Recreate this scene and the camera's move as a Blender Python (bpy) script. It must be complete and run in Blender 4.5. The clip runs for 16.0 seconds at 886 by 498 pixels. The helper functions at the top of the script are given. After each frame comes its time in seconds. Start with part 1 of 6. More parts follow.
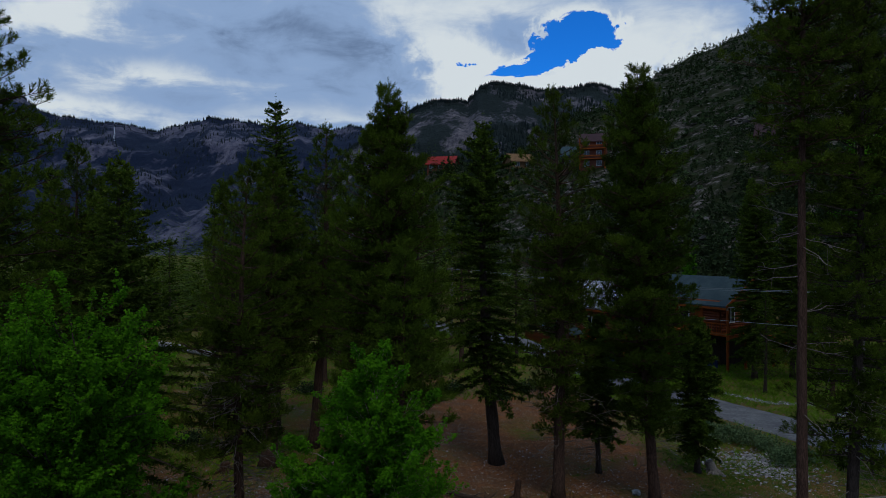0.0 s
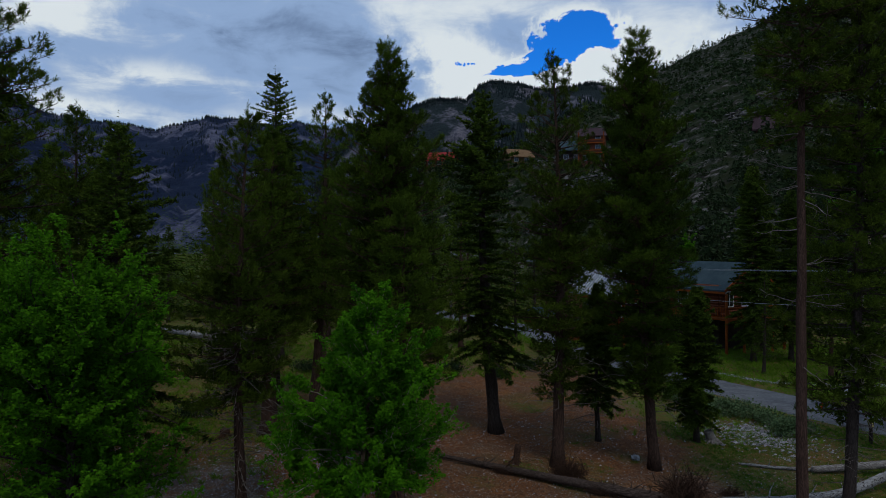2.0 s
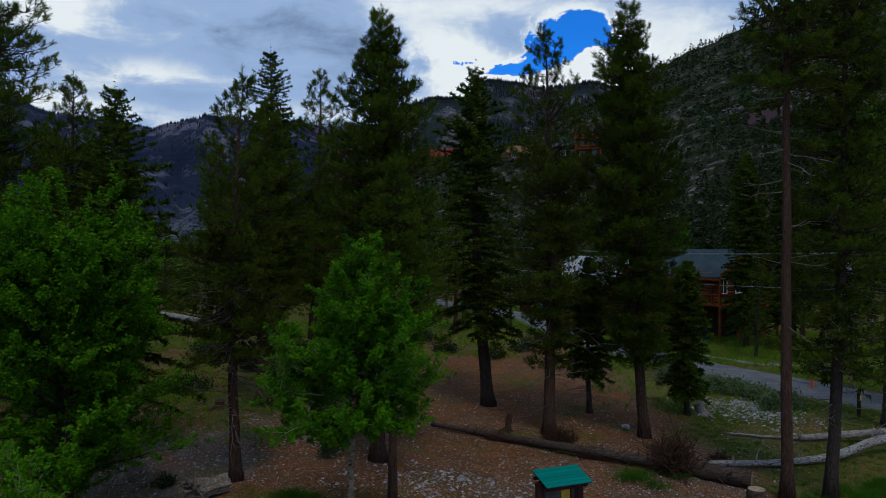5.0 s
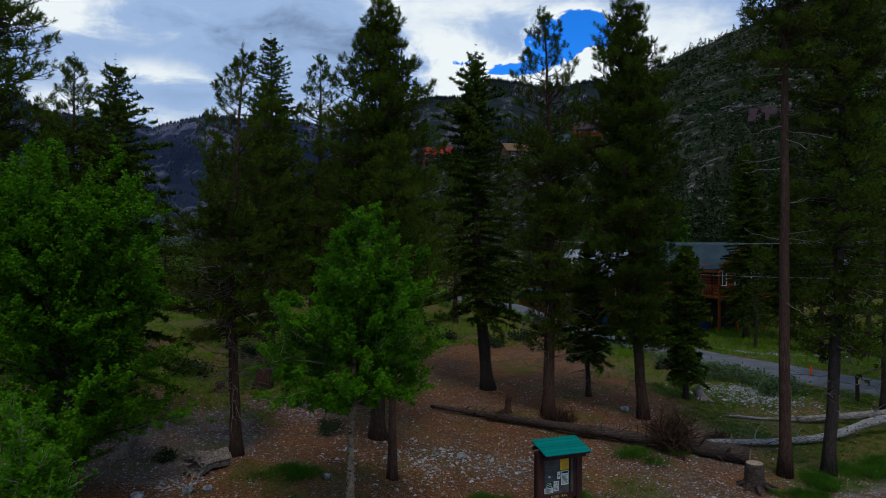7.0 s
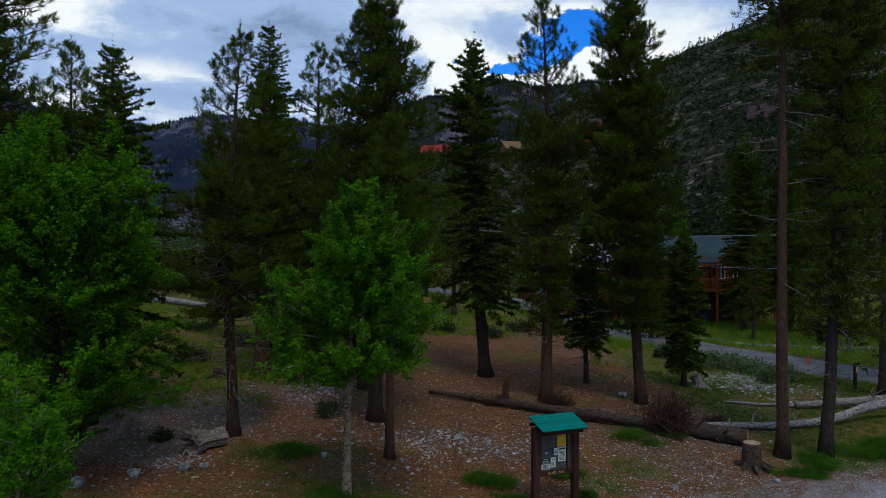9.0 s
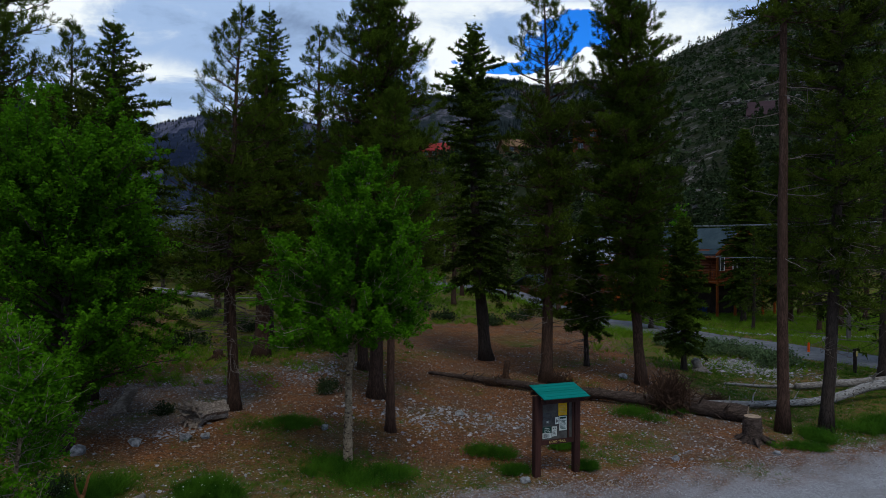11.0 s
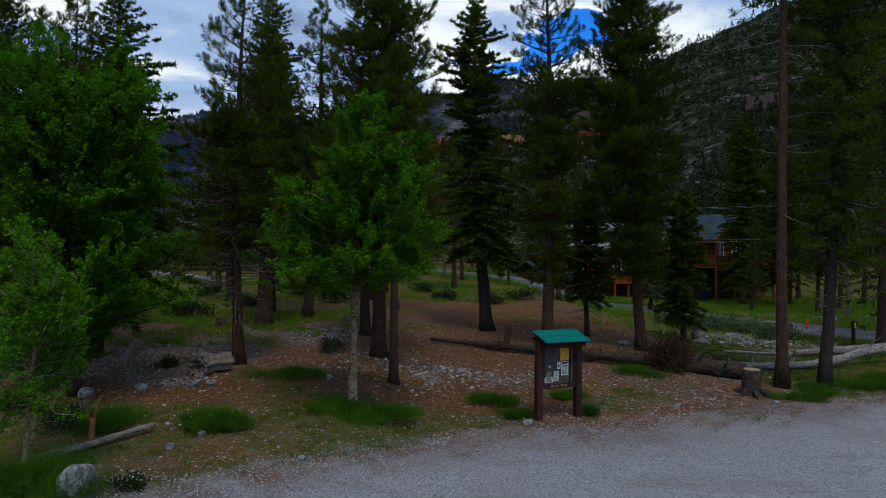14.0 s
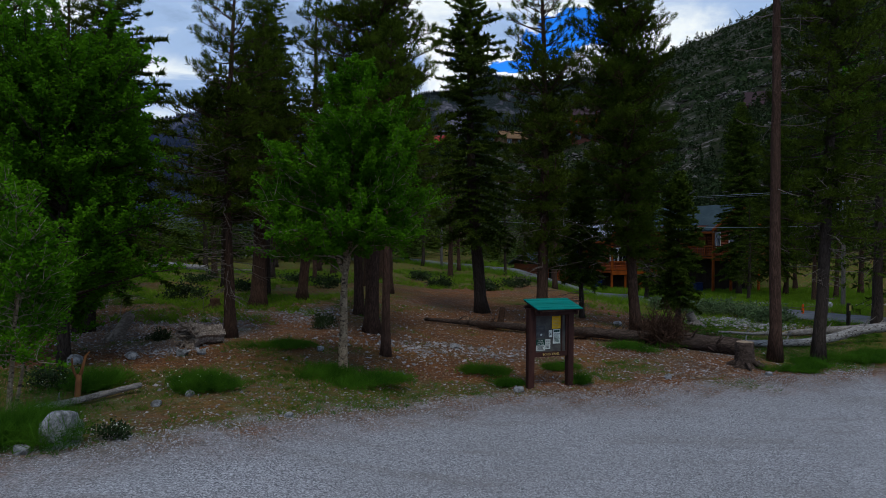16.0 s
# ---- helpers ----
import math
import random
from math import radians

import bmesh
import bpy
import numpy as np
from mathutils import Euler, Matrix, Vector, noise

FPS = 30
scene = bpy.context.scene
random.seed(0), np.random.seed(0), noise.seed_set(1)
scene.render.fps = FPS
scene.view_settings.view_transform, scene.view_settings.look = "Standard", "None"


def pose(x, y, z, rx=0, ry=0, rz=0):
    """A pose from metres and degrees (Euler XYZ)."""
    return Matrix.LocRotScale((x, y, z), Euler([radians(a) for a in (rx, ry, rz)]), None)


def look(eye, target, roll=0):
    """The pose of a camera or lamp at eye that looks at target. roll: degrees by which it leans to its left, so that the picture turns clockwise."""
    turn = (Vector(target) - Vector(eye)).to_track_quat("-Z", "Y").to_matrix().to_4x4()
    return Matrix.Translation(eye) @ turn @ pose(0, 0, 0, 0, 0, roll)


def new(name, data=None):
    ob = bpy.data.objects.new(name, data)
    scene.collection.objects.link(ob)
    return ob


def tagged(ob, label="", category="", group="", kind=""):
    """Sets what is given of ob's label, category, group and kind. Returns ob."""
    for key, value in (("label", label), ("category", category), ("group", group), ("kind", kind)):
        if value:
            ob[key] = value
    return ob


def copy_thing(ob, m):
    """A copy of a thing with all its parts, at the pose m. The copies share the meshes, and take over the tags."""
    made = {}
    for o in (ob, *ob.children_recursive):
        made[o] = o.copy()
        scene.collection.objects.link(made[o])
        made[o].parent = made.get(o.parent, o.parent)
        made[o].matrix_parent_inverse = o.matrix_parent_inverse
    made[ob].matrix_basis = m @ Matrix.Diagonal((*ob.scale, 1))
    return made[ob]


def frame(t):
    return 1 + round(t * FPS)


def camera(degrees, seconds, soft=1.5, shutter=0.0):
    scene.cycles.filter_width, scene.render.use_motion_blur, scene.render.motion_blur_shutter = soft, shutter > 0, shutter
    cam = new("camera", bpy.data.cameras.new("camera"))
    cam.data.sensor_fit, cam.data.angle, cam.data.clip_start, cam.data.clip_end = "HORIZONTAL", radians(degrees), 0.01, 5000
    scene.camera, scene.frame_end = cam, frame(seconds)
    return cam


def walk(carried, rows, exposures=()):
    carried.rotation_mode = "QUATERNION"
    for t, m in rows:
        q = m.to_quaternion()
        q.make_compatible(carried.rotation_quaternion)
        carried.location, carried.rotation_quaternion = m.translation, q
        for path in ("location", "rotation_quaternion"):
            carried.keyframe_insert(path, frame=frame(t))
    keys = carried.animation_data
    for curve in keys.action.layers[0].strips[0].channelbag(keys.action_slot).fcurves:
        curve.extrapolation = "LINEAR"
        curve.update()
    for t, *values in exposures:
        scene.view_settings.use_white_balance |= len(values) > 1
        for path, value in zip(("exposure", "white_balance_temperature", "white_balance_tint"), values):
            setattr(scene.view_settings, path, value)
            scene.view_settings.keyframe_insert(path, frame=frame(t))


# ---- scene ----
cam = camera(65.9, 16.0, soft=0.6)
METRES, EYE, TILT, LEAN, TURN = 7.0, 10.4, 0.0, 0.0, 0.0
ROWS = [
    (0.0, 0.0, 0.0, 0.0, -0.0, 0.0, 0.0),
    (0.5, -0.0058, -0.0065, -0.062, -0.03, -0.02, -0.01),
    (1.0, -0.0077, -0.0076, -0.1273, -0.06, -0.04, -0.01),
    (1.5, -0.0054, -0.0009, -0.1677, -0.09, -0.05, -0.01),
    (2.0, -0.0054, -0.0013, -0.201, -0.11, -0.05, -0.01),
    (2.5, -0.0007, -0.0151, -0.2288, -0.15, -0.06, -0.01),
    (3.0, 0.0102, -0.0301, -0.2534, -0.19, -0.07, -0.02),
    (3.5, 0.019, -0.038, -0.2802, -0.23, -0.07, -0.03),
    (4.0, 0.0224, -0.0421, -0.3076, -0.27, -0.09, -0.05),
    (6.5, 0.0221, -0.0595, -0.4491, -0.32, -0.13, -0.11),
    (7.0, 0.0227, -0.0623, -0.471, -0.33, -0.13, -0.11),
    (7.5, 0.0233, -0.0656, -0.493, -0.35, -0.15, -0.12),
    (8.0, 0.0261, -0.0665, -0.5127, -0.37, -0.15, -0.13),
    (8.5, 0.0281, -0.0631, -0.5325, -0.39, -0.16, -0.14),
    (9.0, 0.0297, -0.0595, -0.5552, -0.41, -0.18, -0.16),
    (11.5, 0.0159, -0.0614, -0.6998, -0.48, -0.18, -0.22),
    (12.0, 0.0031, -0.0656, -0.7338, -0.48, -0.2, -0.24),
    (12.5, -0.0044, -0.0717, -0.7643, -0.5, -0.22, -0.26),
    (13.0, -0.0037, -0.0786, -0.7937, -0.51, -0.23, -0.27),
    (13.5, 0.001, -0.0863, -0.8249, -0.53, -0.24, -0.3),
    (14.0, 0.0067, -0.0909, -0.8571, -0.55, -0.26, -0.32),
    (14.5, 0.0193, -0.089, -0.8868, -0.59, -0.28, -0.33),
    (15.0, 0.0287, -0.0856, -0.9159, -0.61, -0.31, -0.33),
    (15.5, 0.0331, -0.0801, -0.9436, -0.64, -0.33, -0.34),
    (16.0, 0.0343, -0.0816, -0.97, -0.66, -0.36, -0.36),
]
EXPOSURES = [(0.0, -0.52, 6250, 5), (1.5, -0.46, 6280, 5), (4.0, -0.31, 6330, 5), (6.5, -0.16, 6420, 5), (9.0, -0.04, 6500, 5), (12.5, 0.0, 6600, 5), (16.0, 0.0, 6600, 5)]
walk(cam, [(t, pose(0, 0, EYE, TILT, LEAN, TURN) @ pose(METRES * x, METRES * y, METRES * z, 90 + pitch, roll, yaw)) for t, x, y, z, yaw, pitch, roll in ROWS], EXPOSURES)

# ---- node helpers ----


def link(nt, a, b):
    nt.links.new(a, b)


def feed(nt, socket, value):
    if value is None:
        return
    if isinstance(value, (int, float)):
        socket.default_value = value
    elif isinstance(value, (tuple, list)):
        socket.default_value = tuple(value) if len(value) != 3 or socket.type == "VECTOR" else (*value, 1.0)
    else:
        nt.links.new(value, socket)


def calc(nt, op, a, b=None, c=None, clamp=False):
    n = nt.nodes.new("ShaderNodeMath")
    n.operation, n.use_clamp = op, clamp
    for s, v in zip(n.inputs, (a, b, c)):
        feed(nt, s, v)
    return n.outputs[0]


def vcalc(nt, op, a, b=None):
    n = nt.nodes.new("ShaderNodeVectorMath")
    n.operation = op
    feed(nt, n.inputs[0], a)
    feed(nt, n.inputs[1], b)
    return n.outputs[0]


def noise_tex(nt, vector, scale, detail=4.0, rough=0.55, distort=0.0):
    n = nt.nodes.new("ShaderNodeTexNoise")
    feed(nt, n.inputs["Vector"], vector)
    n.inputs["Scale"].default_value, n.inputs["Detail"].default_value = scale, detail
    n.inputs["Roughness"].default_value, n.inputs["Distortion"].default_value = rough, distort
    return n.outputs["Fac"]


def cells(nt, vector, scale, out="Color", feature="F1"):
    n = nt.nodes.new("ShaderNodeTexVoronoi")
    n.feature = feature
    feed(nt, n.inputs["Vector"], vector)
    n.inputs["Scale"].default_value = scale
    return n.outputs[out]


def blend(nt, fac, a, b, mode="MIX"):
    n = nt.nodes.new("ShaderNodeMixRGB")
    n.blend_type = mode
    feed(nt, n.inputs[0], fac)
    feed(nt, n.inputs[1], a)
    feed(nt, n.inputs[2], b)
    return n.outputs[0]


def span(nt, value, lo, hi, to_lo=0.0, to_hi=1.0, smooth=True):
    n = nt.nodes.new("ShaderNodeMapRange")
    n.interpolation_type = "SMOOTHSTEP" if smooth else "LINEAR"
    for s, v in zip(n.inputs, (value, lo, hi, to_lo, to_hi)):
        feed(nt, s, v)
    return n.outputs[0]


def stretch(nt, vector, scale):
    n = nt.nodes.new("ShaderNodeMapping")
    feed(nt, n.inputs["Vector"], vector)
    n.inputs["Scale"].default_value = scale
    return n.outputs[0]


# ---- sky and sun: a clouded mountain noon with one blue gap ----
SUN_UP, SUN_ROUND = 60.0, 168.0
world = bpy.data.worlds.new("sky")
scene.world = world
world.use_nodes = True
nt = world.node_tree
nt.nodes.clear()
coord = nt.nodes.new("ShaderNodeTexCoord").outputs["Generated"]
sep = nt.nodes.new("ShaderNodeSeparateXYZ")
link(nt, coord, sep.inputs[0])
dx, dy, dz = sep.outputs
sky = nt.nodes.new("ShaderNodeTexSky")
sky.sky_type, sky.sun_disc = "NISHITA", False
sky.sun_elevation, sky.sun_rotation = radians(SUN_UP), radians(SUN_ROUND)
sky.altitude, sky.dust_density = 2300, 0.2
blue = blend(nt, 1.0, vcalc(nt, "SCALE", sky.outputs[0]), (0.17, 0.98, 2.25), "MULTIPLY")
blue.node.inputs[1].links[0].from_node.inputs["Scale"].default_value = 0.10

# a flat cloud deck: the way is carried to the deck's height
high = calc(nt, "ADD", calc(nt, "ABSOLUTE", dz), 0.16)
deck = nt.nodes.new("ShaderNodeCombineXYZ")
feed(nt, deck.inputs[0], calc(nt, "DIVIDE", dx, high))
feed(nt, deck.inputs[1], calc(nt, "DIVIDE", dy, high))
deck = deck.outputs[0]
big = noise_tex(nt, deck, 1.1, 3, 0.5, 0.3)
fine = noise_tex(nt, deck, 3.6, 6, 0.58, 0.4)
puff = noise_tex(nt, coord, 42.0, 6, 0.60, 0.3)

# places of single clouds: u to the right, v up, as seen looking north
north = calc(nt, "MAXIMUM", dy, 0.08)
wob = calc(nt, "MULTIPLY", calc(nt, "SUBTRACT", puff, 0.5), 0.11)
wob2 = calc(nt, "MULTIPLY", calc(nt, "SUBTRACT", fine, 0.5), 0.075)
u = calc(nt, "ADD", calc(nt, "DIVIDE", dx, north), wob)
v = calc(nt, "ADD", calc(nt, "DIVIDE", dz, north), wob2)


def lump(cu, cv, ru, rv, slant=0.0):
    du = calc(nt, "SUBTRACT", u, cu)
    dv = calc(nt, "SUBTRACT", calc(nt, "SUBTRACT", v, cv), calc(nt, "MULTIPLY", du, slant))
    q = calc(nt, "ADD", calc(nt, "POWER", calc(nt, "ABSOLUTE", calc(nt, "DIVIDE", du, ru)), 2.0), calc(nt, "POWER", calc(nt, "ABSOLUTE", calc(nt, "DIVIDE", dv, rv)), 2.0))
    return calc(nt, "EXPONENT", calc(nt, "MULTIPLY", q, -1.0))


def total(*terms):
    out = None
    for weight, term in terms:
        w = calc(nt, "MULTIPLY", term, weight)
        out = w if out is None else calc(nt, "ADD", out, w)
    return out


gap = total((1.0, lump(0.200, 0.303, 0.052, 0.036)), (1.0, lump(0.1085, 0.262, 0.060, 0.014, 0.20)), (0.8, lump(0.158, 0.287, 0.032, 0.022)), (0.6, lump(0.027, 0.277, 0.014, 0.006)),
            (0.7, lump(0.238, 0.292, 0.035, 0.016, -0.5)), (-1.5, lump(0.2300, 0.262, 0.042, 0.017, 0.22)), (0.9, lump(0.205, 0.325, 0.040, 0.022)), (-0.9, lump(0.085, 0.249, 0.018, 0.008)), (-0.9, lump(0.135, 0.245, 0.022, 0.008)))
rim = span(nt, gap, 0.04, 0.34)
gap = span(nt, gap, 0.40, 0.54)
lit = total((0.62, lump(-0.56, 0.345, 0.10, 0.035)), (0.30, lump(-0.40, 0.255, 0.10, 0.016, -0.15)), (0.40, lump(-0.52, 0.205, 0.12, 0.020, -0.2)),
            (0.75, lump(0.02, 0.275, 0.085, 0.045, -0.35)), (0.85, lump(0.235, 0.258, 0.07, 0.035, 0.1)), (0.42, lump(0.32, 0.30, 0.12, 0.08)),
            (0.35, lump(0.10, 0.235, 0.12, 0.02)), (0.22, lump(-0.20, 0.195, 0.2, 0.018)), (0.35, lump(0.06, 0.36, 0.16, 0.03)), (-0.12, lump(-0.30, 0.30, 0.16, 0.03, -0.05)),
            (-0.10, lump(-0.12, 0.275, 0.09, 0.04)))
shade = calc(nt, "ADD", calc(nt, "ADD", calc(nt, "MULTIPLY", calc(nt, "SUBTRACT", big, 0.5), 0.75), calc(nt, "MULTIPLY", calc(nt, "SUBTRACT", fine, 0.5), 1.0)), calc(nt, "ADD", calc(nt, "ADD", lit, calc(nt, "MULTIPLY", rim, 0.24)), 0.37))
ramp = nt.nodes.new("ShaderNodeValToRGB")
ramp.color_ramp.interpolation = "EASE"
ramp.color_ramp.elements[0].position, ramp.color_ramp.elements[0].color = 0.0, (0.17, 0.245, 0.42, 1)
ramp.color_ramp.elements[1].position, ramp.color_ramp.elements[1].color = 0.86, (0.95, 0.99, 1.04, 1)
e = ramp.color_ramp.elements.new(0.40)
e.color = (0.37, 0.51, 0.80, 1)
feed(nt, ramp.inputs[0], shade)
seen_sky = blend(nt, gap, ramp.outputs[0], blue)
back = nt.nodes.new("ShaderNodeBackground")
link(nt, seen_sky, back.inputs["Color"])
back.inputs["Strength"].default_value = 1.0
out = nt.nodes.new("ShaderNodeOutputWorld")
link(nt, back.outputs[0], out.inputs[0])

sun = new("sun", bpy.data.lights.new("sun", "SUN"))
sun.data.energy, sun.data.angle, sun.data.color = 1.15, radians(16), (1.0, 0.96, 0.9)
sun.matrix_world = look((0, 0, 60), Vector((0, 0, 60)) - Vector((math.sin(radians(SUN_ROUND)) * math.cos(radians(SUN_UP)), math.cos(radians(SUN_ROUND)) * math.cos(radians(SUN_UP)), math.sin(radians(SUN_UP)))))

# ---- materials ----


def material(name, rough=0.85, metal=0.0, spec=0.08):
    m = bpy.data.materials.new(name)
    m.use_nodes = True
    t = m.node_tree
    b = t.nodes["Principled BSDF"]
    b.inputs["Roughness"].default_value, b.inputs["Metallic"].default_value = rough, metal
    b.inputs["Specular IOR Level"].default_value = spec
    return m, t, b


def place_of(t, object_space=False):
    if object_space:
        return t.nodes.new("ShaderNodeTexCoord").outputs["Object"]
    return t.nodes.new("ShaderNodeNewGeometry").outputs["Position"]


def bump(t, b, height, strength=0.5, distance=0.02):
    n = t.nodes.new("ShaderNodeBump")
    n.inputs["Strength"].default_value, n.inputs["Distance"].default_value = strength, distance
    feed(t, n.inputs["Height"], height)
    link(t, n.outputs[0], b.inputs["Normal"])


def mottled(name, colour, colour2, scale, rough=0.85, relief=0.4, depth=0.01, squash=(1, 1, 1), speckle=0.25, metal=0.0, spec=0.08, object_space=False):
    """Two colours in patches, with finer grain over them, and relief."""
    m, t, b = material(name, rough, metal, spec)
    p = stretch(t, place_of(t, object_space), squash)
    patch = span(t, noise_tex(t, p, scale, 4, 0.6), 0.35, 0.65)
    grain = noise_tex(t, p, scale * 7, 4, 0.65)
    c = blend(t, patch, colour, colour2)
    c = blend(t, speckle, c, blend(t, span(t, grain, 0.3, 0.7), (0.25, 0.25, 0.25), (1.6, 1.6, 1.6)), "MULTIPLY")
    info = t.nodes.new("ShaderNodeObjectInfo").outputs["Random"]
    c = blend(t, 1.0, c, vcalc(t, "SCALE", (1, 1, 1)), "MULTIPLY")
    feed(t, c.node.inputs[2].links[0].from_node.inputs["Scale"], span(t, info, 0, 1, 0.82, 1.15, False))
    link(t, c, b.inputs["Base Color"])
    bump(t, b, calc(t, "ADD", calc(t, "MULTIPLY", patch, 0.4), grain), relief, depth)
    return m


def leaf_material(name, dark, light, through_share=0.35, rough=0.6, vary=0.42):
    """Leaves or needles: every blade a little different, clumps lighter and darker, some light passes through."""
    m, t, b = material(name, rough, 0.0, 0.06)
    geo = t.nodes.new("ShaderNodeNewGeometry")
    one = geo.outputs["Random Per Island"]
    clump = noise_tex(t, geo.outputs["Position"], 1.3, 3, 0.6)
    info = t.nodes.new("ShaderNodeObjectInfo").outputs["Random"]
    mixv = calc(t, "ADD", calc(t, "MULTIPLY", one, vary), span(t, clump, 0.32, 0.68, -0.06, 0.55))
    c = blend(t, mixv, dark, light)
    c = blend(t, calc(t, "MULTIPLY", info, 0.3), c, tuple(0.6 * v for v in light))
    link(t, c, b.inputs["Base Color"])
    tr = t.nodes.new("ShaderNodeBsdfTranslucent")
    link(t, c, tr.inputs["Color"])
    mx = t.nodes.new("ShaderNodeMixShader")
    mx.inputs[0].default_value = through_share
    link(t, b.outputs[0], mx.inputs[1])
    link(t, tr.outputs[0], mx.inputs[2])
    link(t, mx.outputs[0], t.nodes["Material Output"].inputs["Surface"])
    return m


def bark_material(name, dark, light, scale=9.0, stripe=(1, 1, 0.18), patches=None):
    m, t, b = material(name, 0.95, 0.0, 0.05)
    p = place_of(t)
    ridge = noise_tex(t, stretch(t, p, stripe), scale * 0.8, 5, 0.62, 0.6)
    plates = calc(t, "ABSOLUTE", calc(t, "SUBTRACT", ridge, 0.5))
    grain = noise_tex(t, stretch(t, p, stripe), scale * 3, 5, 0.7)
    broad = noise_tex(t, p, 0.9, 3)
    f = calc(t, "MULTIPLY", span(t, plates, 0.0, 0.085, 0.28, 1.0), span(t, grain, 0.25, 0.75, 0.35, 1.0))
    c = blend(t, f, dark, light)
    c = blend(t, span(t, broad, 0.4, 0.7, 0.0, 0.45), c, tuple(0.55 * v for v in light))
    if patches:
        c = blend(t, span(t, noise_tex(t, stretch(t, p, (1, 1, 2.2)), 7.0, 3, 0.6), 0.56, 0.62), c, patches)
    link(t, c, b.inputs["Base Color"])
    bump(t, b, f, 0.8, 0.03)
    return m


PINE_LEAF = leaf_material("pine_needles", (0.011, 0.022, 0.002), (0.108, 0.160, 0.012), 0.25, 0.8)
PINE_OLIVE = leaf_material("old_pine_needles", (0.012, 0.021, 0.002), (0.104, 0.146, 0.012), 0.25, 0.8)
FIR_LEAF = leaf_material("fir_needles", (0.009, 0.018, 0.002), (0.086, 0.136, 0.012), 0.2, 0.8)
FIR_TIP = leaf_material("fresh_fir_needles", (0.038, 0.064, 0.008), (0.150, 0.200, 0.024), 0.25, 0.8)
ASPEN_LEAF = leaf_material("aspen_leaves", (0.026, 0.092, 0.002), (0.120, 0.300, 0.008), 0.42, 0.8, 0.30)
GRASS = leaf_material("grass", (0.014, 0.062, 0.004), (0.088, 0.195, 0.014), 0.3, 0.8)
VERGE = leaf_material("verge_grass", (0.050, 0.125, 0.005), (0.190, 0.310, 0.020), 0.3, 0.8)
SAGE = leaf_material("sage_leaves", (0.050, 0.085, 0.034), (0.140, 0.195, 0.085), 0.25, 0.8)
SHRUB = leaf_material("shrub_leaves", (0.010, 0.020, 0.007), (0.048, 0.074, 0.026), 0.25, 0.8)
HILL_LEAF = leaf_material("hillside_needles", (0.009, 0.017, 0.006), (0.040, 0.058, 0.020), 0.2, 0.8)
PINE_BARK = bark_material("pine_bark", (0.026, 0.016, 0.012), (0.115, 0.066, 0.046), 14.0)
RED_BARK = bark_material("red_pine_bark", (0.030, 0.017, 0.012), (0.125, 0.070, 0.050), 16.0)
FIR_BARK = bark_material("fir_bark", (0.020, 0.015, 0.012), (0.090, 0.066, 0.053), 14.0)
ASPEN_BARK = bark_material("aspen_bark", (0.120, 0.082, 0.050), (0.400, 0.300, 0.200), 7.0, (1, 1, 0.9), (0.06, 0.042, 0.032))
TWIG = bark_material("twig_bark", (0.120, 0.095, 0.065), (0.420, 0.350, 0.250), 9.0)
GREY_TWIG = bark_material("dead_twigs", (0.060, 0.046, 0.038), (0.240, 0.195, 0.165), 10.0)
DEAD_WOOD = bark_material("weathered_wood", (0.090, 0.074, 0.064), (0.400, 0.350, 0.310), 14.0, (0.25, 0.6, 1))
PALE_WOOD = bark_material("bleached_wood", (0.120, 0.105, 0.095), (0.430, 0.400, 0.370), 10.0, (0.25, 0.6, 1), (0.07, 0.055, 0.048))
LOG_BARK = bark_material("fallen_log_bark", (0.022, 0.015, 0.012), (0.125, 0.088, 0.070), 12.0, (0.3, 0.6, 1))
ROOTS = bark_material("roots", (0.026, 0.015, 0.011), (0.120, 0.066, 0.042), 16.0, (1, 1, 1))
OLD_LOG = bark_material("rotten_log_wood", (0.080, 0.058, 0.045), (0.460, 0.370, 0.300), 16.0, (0.3, 0.5, 1))
CUT_WOOD = mottled("cut_wood", (0.34, 0.24, 0.16), (0.22, 0.15, 0.10), 8.0, squash=(1, 1, 4))
ORANGE_WOOD = mottled("orange_heartwood", (0.22, 0.090, 0.034), (0.13, 0.055, 0.024), 6.0, squash=(1, 1, 0.2))
STONE = mottled("grey_stone", (0.33, 0.325, 0.325), (0.13, 0.127, 0.127), 9.0, relief=0.7, depth=0.03, speckle=0.4)

# ---- mesh helpers ----


def mesh_of(name, verts, faces, mat, smooth=False, mats=None, mat_ids=None):
    """A mesh out of numpy corners and faces of one size."""
    me = bpy.data.meshes.new(name)
    verts, faces = np.asarray(verts, np.float32), np.asarray(faces, np.int32)
    me.vertices.add(len(verts))
    me.vertices.foreach_set("co", verts.ravel())
    n, k = faces.shape
    me.loops.add(n * k)
    me.loops.foreach_set("vertex_index", faces.ravel())
    me.polygons.add(n)
    me.polygons.foreach_set("loop_start", np.arange(0, n * k, k, dtype=np.int32))
    me.polygons.foreach_set("loop_total", np.full(n, k, np.int32))
    for m in mats or [mat]:
        me.materials.append(m)
    if mat_ids is not None:
        me.polygons.foreach_set("material_index", np.asarray(mat_ids, np.int32))
    me.polygons.foreach_set("use_smooth", np.full(n, smooth, bool))
    me.update(calc_edges=True)
    me.validate()
    return me


def bm_mesh(name, bm, mat, smooth=False):
    me = bpy.data.meshes.new(name)
    bm.normal_update()
    bm.to_mesh(me)
    bm.free()
    me.materials.append(mat)
    if smooth:
        me.polygons.foreach_set("use_smooth", np.full(len(me.polygons), True, bool))
    return me


